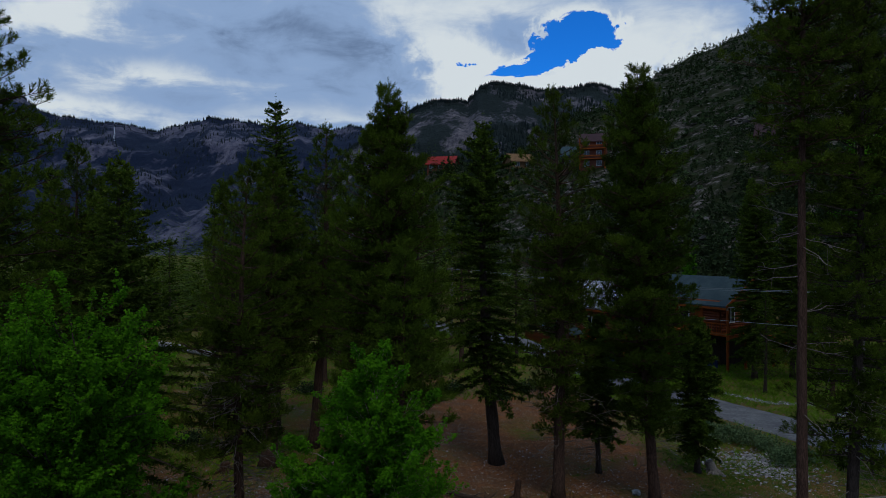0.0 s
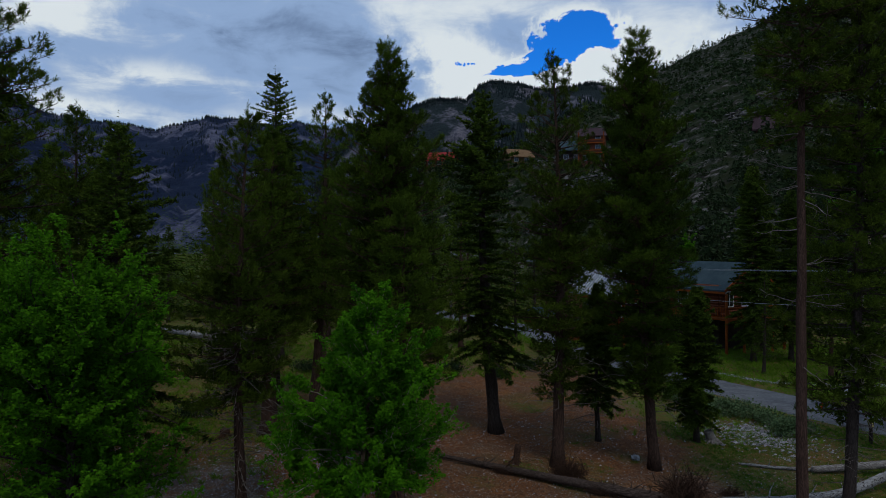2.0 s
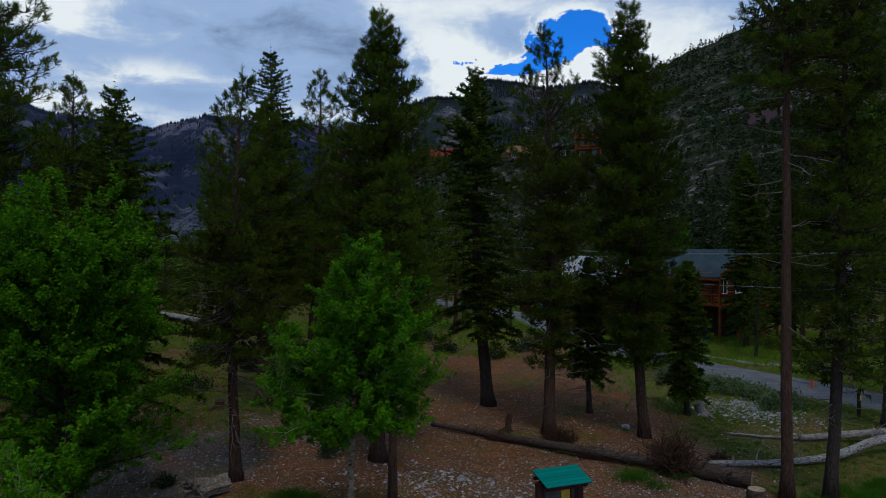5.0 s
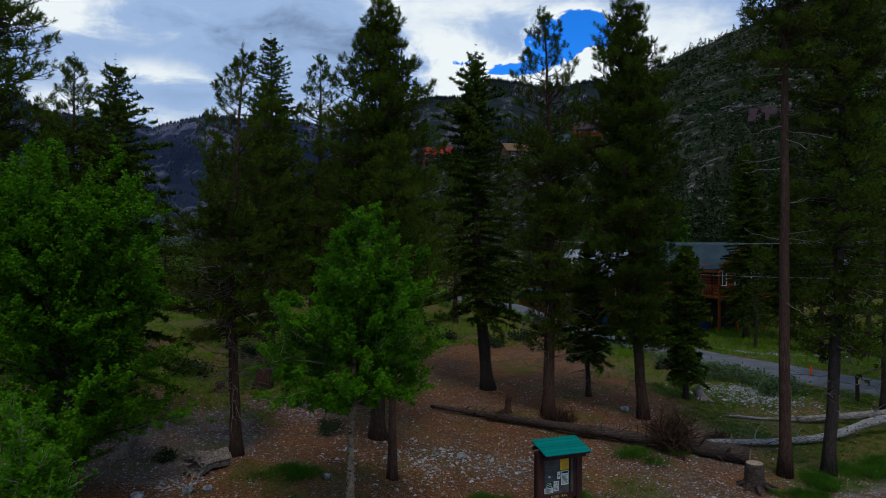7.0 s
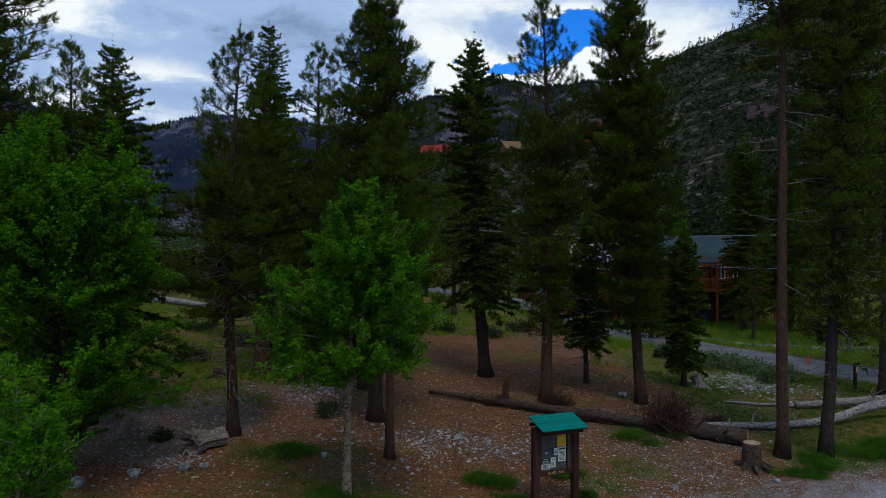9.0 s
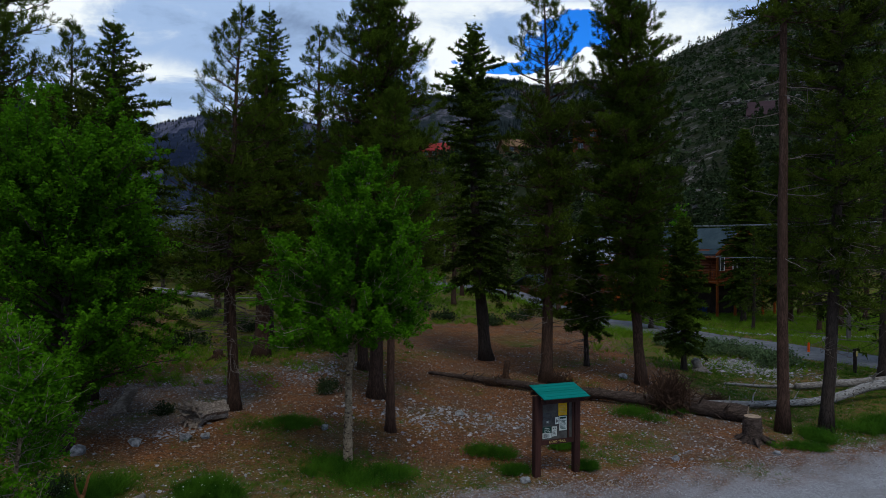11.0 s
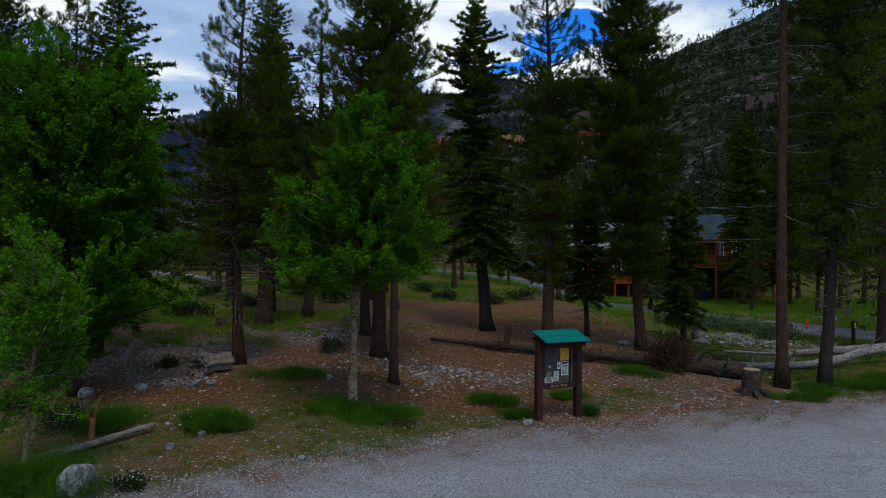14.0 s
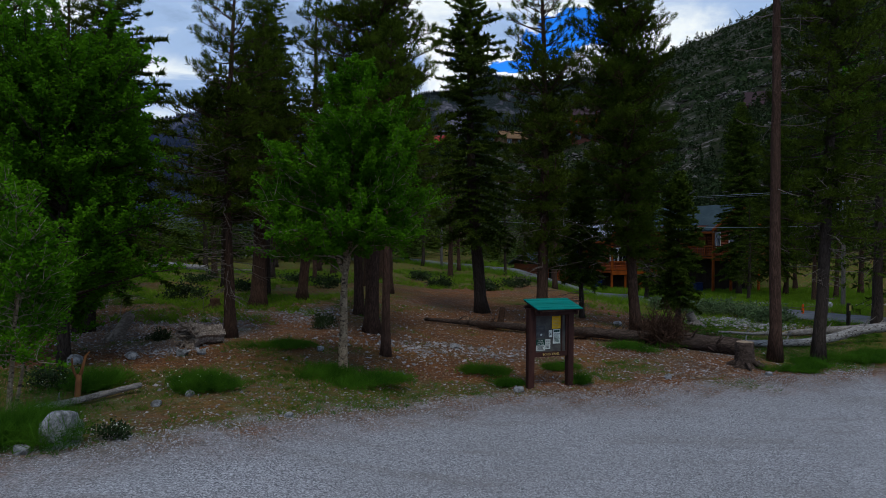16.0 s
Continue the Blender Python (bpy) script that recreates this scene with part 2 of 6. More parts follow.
def part(name, bm, mat, parent=None, label="", smooth=False):
    """Links a bmesh (or a mesh) as one object under a thing or a part."""
    me = bm_mesh(name, bm, mat, smooth) if isinstance(bm, bmesh.types.BMesh) else bm
    ob = new(name, me)
    ob.parent = parent
    return tagged(ob, label=label)


def thing(name, m, label, category, group="", kind=""):
    ob = new(name)
    ob.empty_display_size = 0.2
    ob.matrix_world = m
    return tagged(ob, label, category, group, kind)


def box(bm, x0, x1, y0, y1, z0, z1, m=None, bevel=0.0):
    made = bmesh.ops.create_cube(bm, size=1.0)["verts"]
    bmesh.ops.scale(bm, vec=(x1 - x0, y1 - y0, z1 - z0), verts=made)
    bmesh.ops.translate(bm, vec=((x0 + x1) / 2, (y0 + y1) / 2, (z0 + z1) / 2), verts=made)
    if bevel:
        edges = list({e for v in made for e in v.link_edges})
        made = list({v for f in bmesh.ops.bevel(bm, geom=edges, offset=bevel, segments=2, affect="EDGES")["faces"] for v in f.verts} | {v for v in made if v.is_valid})
    if m is not None:
        bmesh.ops.transform(bm, matrix=m, verts=made)
    return bm


def boxed(*a, **k):
    return box(bmesh.new(), *a, **k)


def tube_arrays(points, radii, sides=8, wobble=0.0, rng=None, cap=True):
    """Corners and triangles of a tapered tube along points."""
    P = np.asarray(points, float)
    R = np.asarray(radii, float)
    T = np.gradient(P, axis=0)
    T /= np.linalg.norm(T, axis=1)[:, None] + 1e-9
    ref = np.array([0.0, 0.0, 1.0]) if abs(T[:, 2]).mean() < 0.8 else np.array([1.0, 0.0, 0.0])
    A = np.cross(T, ref)
    A /= np.linalg.norm(A, axis=1)[:, None] + 1e-9
    B = np.cross(T, A)
    ang = np.linspace(0, 2 * np.pi, sides, endpoint=False)
    rr = R[:, None] * np.ones(sides)
    if wobble and rng is not None:
        rr = rr * (1 + wobble * rng.normal(size=rr.shape))
    V = P[:, None, :] + rr[..., None] * (np.cos(ang)[None, :, None] * A[:, None, :] + np.sin(ang)[None, :, None] * B[:, None, :])
    n = len(P)
    i, j = np.meshgrid(np.arange(n - 1), np.arange(sides), indexing="ij")
    a, b = i * sides + j, i * sides + (j + 1) % sides
    c, d = a + sides, b + sides
    F = np.concatenate([np.stack([a, b, d], -1).reshape(-1, 3), np.stack([a, d, c], -1).reshape(-1, 3)])
    V = V.reshape(-1, 3)
    if cap:
        V = np.concatenate([V, P[:1], P[-1:]])
        k = np.arange(sides)
        F = np.concatenate([F, np.stack([np.full(sides, n * sides), (k + 1) % sides, k], -1),
                            np.stack([np.full(sides, n * sides + 1), (n - 1) * sides + k, (n - 1) * sides + (k + 1) % sides], -1)])
    return V, F


class Heap:
    """Gathers corners and triangles of many pieces."""

    def __init__(self):
        self.v, self.f, self.n = [], [], 0

    def add(self, v, f):
        self.v.append(v)
        self.f.append(np.asarray(f) + self.n)
        self.n += len(v)

    def mesh(self, name, mat, smooth=False):
        return mesh_of(name, np.concatenate(self.v), np.concatenate(self.f), mat, smooth)


def unit(a):
    return a / (np.linalg.norm(a, axis=-1, keepdims=True) + 1e-9)


def brush(rng, P, D, twig, blades, length, width, spread, flat=0.0, droop=0.0):
    """Needle blades round many twigs: P their starts, D their ways, twig their lengths. Each blade is one slim triangle."""
    n = len(P)
    s = rng.random((n, blades)) ** 0.8
    base = P[:, None, :] + D[:, None, :] * (s * np.asarray(twig)[:, None])[..., None]
    side = rng.normal(size=(n, blades, 3))
    side[..., 2] *= 1 - flat
    side -= (side * D[:, None, :]).sum(-1, keepdims=True) * D[:, None, :]
    side = unit(side)
    way = D[:, None, :] * (1 - spread * (0.5 + 0.5 * rng.random((n, blades))))[..., None] + side * spread
    way[..., 2] -= droop
    way = unit(way)
    ln = length * (0.7 + 0.6 * rng.random((n, blades)))[..., None]
    across = unit(np.cross(way, rng.normal(size=way.shape))) * (width * 0.5)
    V = np.stack([base - across, base + across, base + way * ln], axis=2).reshape(-1, 3)
    return V, np.arange(len(V)).reshape(-1, 3)


def plumes(rng, P, D, size, blades, length, width, round_=1.0):
    """Pine tufts: round bottle brushes of needles about their shoots, wide at the foot and closing at the tip."""
    n = len(P)
    s = rng.random((n, blades)) ** 0.75
    base = P[:, None, :] + D[:, None, :] * (s * np.asarray(size)[:, None])[..., None]
    side = rng.normal(size=(n, blades, 3))
    side -= (side * D[:, None, :]).sum(-1, keepdims=True) * D[:, None, :]
    side = unit(side)
    ang = (1.35 - 0.95 * s) * round_ + 0.22 * rng.normal(size=(n, blades))
    way = D[:, None, :] * np.cos(ang)[..., None] + side * np.sin(ang)[..., None]
    ln = length * (0.75 + 0.45 * rng.random((n, blades)))[..., None]
    across = unit(np.cross(way, rng.normal(size=way.shape))) * (width * 0.5)
    flip = (rng.random((n, blades)) < 0.4)[..., None]
    foot, head = base, base + way * ln
    a, b = np.where(flip, head, foot), np.where(flip, foot, head)
    V = np.stack([a - across, a + across, b], axis=2).reshape(-1, 3)
    return V, np.arange(len(V)).reshape(-1, 3)


def leaf_cards(rng, C, size, tilt=0.6):
    """Small pointed leaves (two triangles) at the places C."""
    n = len(C)
    nrm = unit(rng.normal(size=(n, 3)) + np.array([0, -0.3, tilt]))
    a = unit(np.cross(nrm, rng.normal(size=(n, 3))))
    b = np.cross(nrm, a)
    s = (size * (0.65 + 0.7 * rng.random(n)))[:, None]
    fold = nrm * s * 0.12
    V = np.stack([C - a * s * 0.5, C - b * s * 0.42 + fold, C + a * s * 0.55, C + b * s * 0.42 + fold], 1).reshape(-1, 3)
    k = np.arange(n)[:, None] * 4
    return V, np.concatenate([k + [0, 1, 2], k + [0, 2, 3]], 1).reshape(-1, 3)


def leaf_chips(rng, C, size, tilt=1.5):
    """Tiny three-cornered leaves at the places C."""
    n = len(C)
    nrm = unit(rng.normal(size=(n, 3)) + np.array([0, -0.3, tilt]))
    a = unit(np.cross(nrm, rng.normal(size=(n, 3))))
    b = np.cross(nrm, a)
    s = (size * (0.65 + 0.7 * rng.random(n)))[:, None]
    V = np.stack([C - a * s * 0.55, C + a * s * 0.45 - b * s * 0.5, C + a * s * 0.45 + b * s * 0.5], 1).reshape(-1, 3)
    return V, np.arange(3 * n).reshape(-1, 3)

# ---- the ground, one sheet from the lot to the mountains ----


def step(x, a, b):
    t = np.clip((np.asarray(x, float) - a) / (b - a), 0, 1)
    return t * t * (3 - 2 * t)


def wave(x, y, seed=0.0):
    """Smooth uneven ground, about -1 to 1."""
    return (np.sin(x * 1.0 + 1.3 * np.sin(y * 0.7 + seed) + seed) + np.sin(y * 1.13 + 1.1 * np.sin(x * 0.83 - seed) + 2 * seed) + 0.6 * np.sin(x * 2.3 - y * 1.9 + 3 * seed) + 0.5 * np.sin(x * 3.9 + y * 3.1 + seed)) / 3.1


F_LENS = 1207.0
HILL_U = (np.array([-600, 690, 735, 770, 800, 880, 930, 1000, 1080, 1150, 1200, 1240, 1280, 1320, 1400, 1480, 1568, 1800, 2600]) - 784) / F_LENS
HILL_E = (441 - np.array([470, 445, 330, 304, 300, 285, 265, 220, 190, 140, 112, 92, 78, 55, 18, -5, -35, -60, -60])) / F_LENS
ROAD = [(34, 14), (29, 24), (23.5, 35), (20.6, 42), (18, 48), (14, 57), (8, 67), (0, 78), (-12, 92), (-30, 108)]
LOT_X = np.array([-40, -20, -8, -6.5, -4.2, -2.4, 0.2, 1.8, 4.3, 9.2, 13, 18, 26, 40])
LOT_Y = np.array([6.8, 7.4, 8.2, 8.6, 9.6, 11.4, 14.5, 15.2, 15.6, 17.4, 18.9, 20.4, 22.2, 24])


def low_ground(x, y):
    x, y = np.asarray(x, float), np.asarray(y, float)
    s = np.interp(x, [-60, -20, -8, 2, 7, 13, 20, 30, 60], [0.012, 0.016, 0.014, 0.024, 0.022, -0.013, -0.015, -0.014, 0.0])
    far = np.clip(y - 16, 0, 70)
    z = s * far + 0.6 * step(-x, -1.2, 4.0) * step(y, -30, 6)
    return z


def hill_ground(x, y):
    r = np.hypot(x, y) + 1e-6
    u = np.where(y > 0.05 * r, x / np.maximum(y, 0.05 * r), np.where(x > 0, 9.0, -9.0))
    e = np.interp(u, HILL_U, HILL_E)
    foot = np.interp(u, [-0.08, 0.0, 0.2, 0.41, 0.65, 1.2], [190, 160, 100, 72, 64, 64])
    slope = np.maximum(0.34, e + 0.07)
    # the crest lies where the slope meets the line of sight to the skyline
    d = y
    crest = (10.4 + slope * foot) / np.maximum(slope - e, 0.02)
    z = slope * (np.minimum(d, crest) - foot) - 0.12 * np.maximum(d - crest, 0) + 0.0
    live = step(u, -0.075, -0.035) * (y > 0)
    z = np.maximum(z, 0) * live
    return z * (1 + 0.0 * r), u, d


def ground(x, y):
    x, y = np.asarray(x, float), np.asarray(y, float)
    h, u, d = hill_ground(x, y)
    rough = step(h, 3, 25) * 1.6 * wave(x * 0.09, y * 0.09, 2.0) + step(h, 2, 15) * 0.5 * wave(x * 0.33, y * 0.33, 4.0)
    ledge = step(h, 6, 18) * 0.9 * np.sin(h * 0.55 + wave(x * 0.05, y * 0.05, 1.0) * 2)
    small = 0.06 * wave(x * 0.8, y * 0.8, 0.7) * step(y, lot_edge(x) - 1, lot_edge(x) + 3) + 0.006 * wave(x * 2.9, y * 2.9, 1.9)
    return low_ground(x, y) + h + rough + ledge + small


def lot_edge(x):
    return np.interp(x, LOT_X, LOT_Y)


def road_gap(x, y):
    """How far a place lies from the road's middle line."""
    x, y = np.asarray(x, float), np.asarray(y, float)
    best = np.full(np.broadcast(x, y).shape, 1e9)
    for (ax, ay), (bx, by) in zip(ROAD, ROAD[1:]):
        t = np.clip(((x - ax) * (bx - ax) + (y - ay) * (by - ay)) / ((bx - ax) ** 2 + (by - ay) ** 2), 0, 1)
        best = np.minimum(best, np.hypot(x - ax - t * (bx - ax), y - ay - t * (by - ay)))
    return best


def gz(x, y):
    return float(ground(x, y))


def cover_of(x, y):
    """Shares of gravel, grass and bare stone on the ground."""
    edge = lot_edge(x) + 0.5 * wave(x * 1.1, y * 1.1, 0.3) + 0.25 * wave(x * 3.3, y * 3.3, 1.0)
    gravel = np.clip(1 - step(y, edge - 2.2, edge + 1.2) + 0.35 * wave(x * 4.1, y * 4.1, 2.2) * step(y, edge - 2.0, edge - 0.5) * (1 - step(y, edge + 0.8, edge + 2.0)), 0, 1)
    bank = step(x, -7, -3) * (1 - step(x, 1.5, 3.5)) * step(y, edge - 0.3, edge + 0.8) * (1 - step(y, 16.5, 18.5)) * 0.72
    left = (1 - step(x, -4.5, -2.0)) * step(y, edge - 0.8, edge + 0.6) * (1 - step(y, 14.5, 17.0)) * 0.66
    right = step(x, 9.5, 12.0) * step(y, edge + 0.4, edge + 1.6) * 0.85
    far = (1 - step(x, -4, 0)) * step(y, 25, 31) * 0.6 + step(y, 44, 54) * 1.0 + step(x, 12, 16) * step(y, 24, 29) * 0.5
    patch = step(wave(x * 0.55, y * 0.55, 5.0), 0.35, 0.8) * 0.6
    grass = np.clip(np.maximum.reduce([bank, left, right, far, patch]) + 0.45 * wave(x * 0.9, y * 0.9, 3.0) * step(y, edge, edge + 1), 0, 1) * (1 - gravel)
    stone = np.clip(step(wave(x * 0.4 + 2, y * 0.4, 8.0), 0.05, 0.65) * 0.8 + 1.0 * step(-np.hypot(x + 8.6, (y - 21.8) * 0.8), -3.8, -2.2), 0, 1) * (1 - gravel)
    road = road_gap(x, y)
    verge = step(road, 2.0, 3.2) * (1 - step(road, 4.0, 9.0)) * (y > 24)
    grass = np.maximum(grass, verge * 0.8)
    return gravel, grass, stone


# fine in the looked-at sector, coarse all round; the columns are shared, so it is one sheet
az = np.concatenate([np.linspace(-180, -50, 40, endpoint=False), np.linspace(-50, -36, 40, endpoint=False), np.linspace(-36, 37, 230, endpoint=False), np.linspace(37, 50, 30, endpoint=False), np.linspace(50, 180, 41)])
radii = np.concatenate([[0.0, 2.0, 4.0, 6.0], np.concatenate([np.geomspace(7.5, 60, 120, endpoint=False), np.geomspace(60, 4800, 90)])])
Az, Rr = np.meshgrid(np.radians(az), radii, indexing="ij")
X, Y = np.sin(Az) * Rr, np.cos(Az) * Rr
Z = ground(X, Y)
n_a, n_r = X.shape
i, j = np.meshgrid(np.arange(n_a - 1), np.arange(n_r - 1), indexing="ij")
k = (i * n_r + j).ravel()
sheet = mesh_of("ground", np.stack([X, Y, Z], -1).reshape(-1, 3), np.stack([k, k + 1, k + n_r + 1, k + n_r], -1), None or PINE_BARK, True)
g1, g2, g3 = cover_of(X, Y)
hill_share = step(hill_ground(X, Y)[0], 1.0, 8.0)
cov = sheet.attributes.new("cover", "FLOAT_COLOR", "POINT")
cov.data.foreach_set("color", np.stack([g1, g2, g3, hill_share], -1).astype(np.float32).ravel())

m, t, b = material("forest_ground", 0.95, 0, 0.02)
at = t.nodes.new("ShaderNodeAttribute")
at.attribute_name = "cover"
sp = t.nodes.new("ShaderNodeSeparateColor")
link(t, at.outputs["Color"], sp.inputs[0])
pos = place_of(t)
duff = blend(t, span(t, noise_tex(t, pos, 0.7, 5, 0.65), 0.35, 0.65), (0.215, 0.082, 0.028), (0.135, 0.058, 0.027))
duff = blend(t, span(t, noise_tex(t, pos, 9.0, 5, 0.75), 0.40, 0.62, 0.0, 0.85), duff, (0.045, 0.022, 0.012))
duff = blend(t, span(t, noise_tex(t, pos, 26.0, 4, 0.75), 0.57, 0.66, 0.0, 0.9), duff, (0.38, 0.25, 0.16))
duff = blend(t, span(t, noise_tex(t, pos, 0.28, 5, 0.7), 0.48, 0.62, 0.0, 0.55), duff, (0.085, 0.056, 0.036))
peb = blend(t, span(t, cells(t, pos, 22.0, "Distance"), 0.12, 0.42), (0.36, 0.325, 0.305), (0.120, 0.088, 0.072))
peb2 = cells(t, pos, 11.0, "Distance")
spots = calc(t, "MULTIPLY", span(t, peb2, 0.30, 0.20), span(t, noise_tex(t, pos, 1.9, 3), 0.45, 0.6))
bare_ = calc(t, "MULTIPLY", sp.outputs[2], span(t, noise_tex(t, pos, 3.1, 4, 0.7), 0.48, 0.66))
bare_ = calc(t, "MAXIMUM", bare_, calc(t, "MULTIPLY", span(t, sp.outputs[2], 0.75, 0.95), span(t, noise_tex(t, pos, 1.4, 5, 0.7), 0.36, 0.58, 0.2, 0.85)))
soil = blend(t, bare_, duff, peb)
soil = blend(t, calc(t, "MULTIPLY", spots, 0.8), soil, (0.36, 0.33, 0.30))
stones = cells(t, pos, 58.0, "Color")
grit = t.nodes.new("ShaderNodeSeparateColor")
link(t, stones, grit.inputs[0])
tint = blend(t, grit.outputs[0], (0.085, 0.082, 0.090), (0.58, 0.555, 0.565))
tint = blend(t, span(t, noise_tex(t, pos, 0.5, 4, 0.6), 0.3, 0.7, 0.0, 0.45), tint, (0.26, 0.25, 0.245))
tint = blend(t, span(t, noise_tex(t, stretch(t, pos, (0.35, 1.6, 1)), 0.6, 3), 0.5, 0.7, 0.0, 0.6), tint, (0.21, 0.185, 0.172))
tint = blend(t, span(t, noise_tex(t, pos, 24.0, 4, 0.75), 0.42, 0.65, 0.0, 0.55), tint, (0.085, 0.08, 0.084))
green = blend(t, noise_tex(t, pos, 14.0, 5, 0.75), (0.022, 0.050, 0.005), (0.100, 0.138, 0.016))
green = blend(t, span(t, noise_tex(t, pos, 2.2, 4), 0.45, 0.7, 0.0, 0.5), green, (0.120, 0.075, 0.034))
c = blend(t, calc(t, "MULTIPLY", sp.outputs[1], span(t, noise_tex(t, pos, 4.0, 5, 0.75), 0.30, 0.62)), soil, green)
c = blend(t, sp.outputs[0], c, tint)
slope_rock = blend(t, span(t, noise_tex(t, stretch(t, pos, (0.45, 0.45, 0.8)), 0.9, 6, 0.72), 0.45, 0.62), (0.024, 0.021, 0.015), (0.170, 0.146, 0.130))
slope_rock = blend(t, span(t, noise_tex(t, stretch(t, pos, (0.1, 0.1, 1.4)), 0.9, 5, 0.7), 0.52, 0.62, 0.0, 0.8), slope_rock, (0.030, 0.026, 0.020))
slope_rock = blend(t, span(t, noise_tex(t, pos, 0.16, 6, 0.75), 0.40, 0.53, 0.0, 0.92), slope_rock, (0.014, 0.019, 0.006))
c = blend(t, at.outputs["Alpha"], c, slope_rock)
link(t, c, b.inputs["Base Color"])
height = calc(t, "ADD", calc(t, "MULTIPLY", noise_tex(t, pos, 55.0, 4, 0.7), 0.5), calc(t, "MULTIPLY", cells(t, pos, 80.0, "Distance"), -0.5))
bump(t, b, height, 0.9, 0.014)
GROUND_MAT = m
sheet.materials.clear()
sheet.materials.append(GROUND_MAT)
ground_ob = tagged(new("ground", sheet), "brown forest soil with needle litter, pebbles and a grey gravel lot", "ground", kind="structure")

# the asphalt road, a strip proud of the ground
heap = Heap()
pts = []
for (ax, ay), (bx, by) in zip(ROAD, ROAD[1:]):
    for q in np.linspace(0, 1, 24, endpoint=False):
        pts.append((ax + q * (bx - ax), ay + q * (by - ay)))
pts = np.array(pts)
for _ in range(30):
    pts[1:-1] = (pts[:-2] + pts[1:-1] * 2 + pts[2:]) / 4
way = unit(np.gradient(pts, axis=0))
across = np.stack([-way[:, 1], way[:, 0]], 1)
offs = np.array([-2.35, -2.15, -1.4, -0.7, 0, 0.7, 1.4, 2.15, 2.35])
lift = np.array([-0.10, 0.035, 0.055, 0.07, 0.075, 0.07, 0.055, 0.035, -0.10])
G = pts[:, None, :] + across[:, None, :] * offs[None, :, None]
GZ = np.maximum(ground(G[..., 0], G[..., 1]), ground(pts[:, 0], pts[:, 1])[:, None]) + lift
n_a, n_r = GZ.shape
i, j = np.meshgrid(np.arange(n_a - 1), np.arange(n_r - 1), indexing="ij")
k = (i * n_r + j).ravel()
ASPHALT = mottled("old_asphalt", (0.125, 0.122, 0.125), (0.18, 0.175, 0.175), 0.8, 0.85, 0.3, 0.01, speckle=0.3)
road_mesh = mesh_of("road", np.concatenate([G, GZ[..., None]], -1).reshape(-1, 3), np.stack([k, k + n_r, k + n_r + 1, k + 1], -1), ASPHALT, True)
tagged(new("road", road_mesh), "worn pale grey asphalt road curving between grass verges", "road", kind="structure")

# ---- mountains behind the valley ----
RANGE_U = (np.array([-400, -100, 0, 45, 80, 150, 220, 280, 330, 375, 420, 470, 530, 580, 620, 700, 760, 900, 1100]) - 784) / F_LENS
RANGE_E = (441 - np.array([150, 140, 158, 172, 200, 211, 219, 231, 218, 207, 212, 222, 217, 230, 222, 230, 245, 265, 300])) / F_LENS
PEAK_U = (np.array([560, 620, 680, 730, 760, 800, 828, 848, 868, 900, 940, 965, 1000, 1040, 1065, 1090, 1130, 1200, 1300]) - 784) / F_LENS
PEAK_E = (441 - np.array([330, 262, 222, 193, 181, 177, 181, 158, 147, 149, 157, 160, 157, 151, 151, 158, 168, 180, 200])) / F_LENS
SIDE_U = (np.array([1330, 1400, 1440, 1500, 1568, 1700, 1900]) - 784) / F_LENS
SIDE_E = (441 - np.array([120, 40, 2, -15, -45, -80, -90])) / F_LENS


def fractal(x, y, seed, octaves=6):
    out, amp, f = np.zeros_like(x), 1.0, 1.0
    for o in range(octaves):
        c, s = math.cos(o * 1.7 + seed), math.sin(o * 1.7 + seed)
        out += amp * np.abs(wave(f * (c * x - s * y), f * (s * x + c * y), seed + o))
        amp *= 0.52
        f *= 1.97
    return out


def mountain_grid(us, es, d0, d1, n_u, n_d, seed, cliff):
    u = np.linspace(us[0], us[-1], n_u)
    e = np.interp(u, us, es) - 0.0040 + 0.0022 * wave(u * 140, u * 60, seed) + 0.0012 * wave(u * 420, u * 300, seed + 1)
    s = np.linspace(0, 1, n_d)
    U, S = np.meshgrid(u, s, indexing="ij")
    E = e[:, None] * np.ones_like(S)
    D = d0 + (d1 - d0) * S
    top = EYE + E * d1
    base = S ** 1.25
    base = base + cliff * 0.10 * (step(S, 0.62, 0.68) - S)
    fr = fractal(U * d1 / 210.0, D / 420.0, seed) - 0.75
    Z = top * base + fr * 0.10 * top * np.sin(np.pi * S) ** 0.7
    Z = np.where(S > 0.985, top, np.minimum(Z, EYE + (E - 0.0018 * (1 - S)) * D))
    return U * D, D, Z


def far_land(name, grid, mat, label):
    X, Y, Z = grid
    # behind the crest the land falls away
    X = np.concatenate([X, X[:, -1:] * 1.25], 1)
    Y = np.concatenate([Y, Y[:, -1:] * 1.25], 1)
    Z = np.concatenate([Z, Z[:, -1:] * 0.2], 1)
    n_a, n_r = X.shape
    i, j = np.meshgrid(np.arange(n_a - 1), np.arange(n_r - 1), indexing="ij")
    k = (i * n_r + j).ravel()
    me = mesh_of(name, np.stack([X, Y, Z], -1).reshape(-1, 3), np.stack([k, k + n_r, k + n_r + 1, k + 1], -1), mat, True)
    return tagged(new(name, me), label, "mountain", kind="structure")


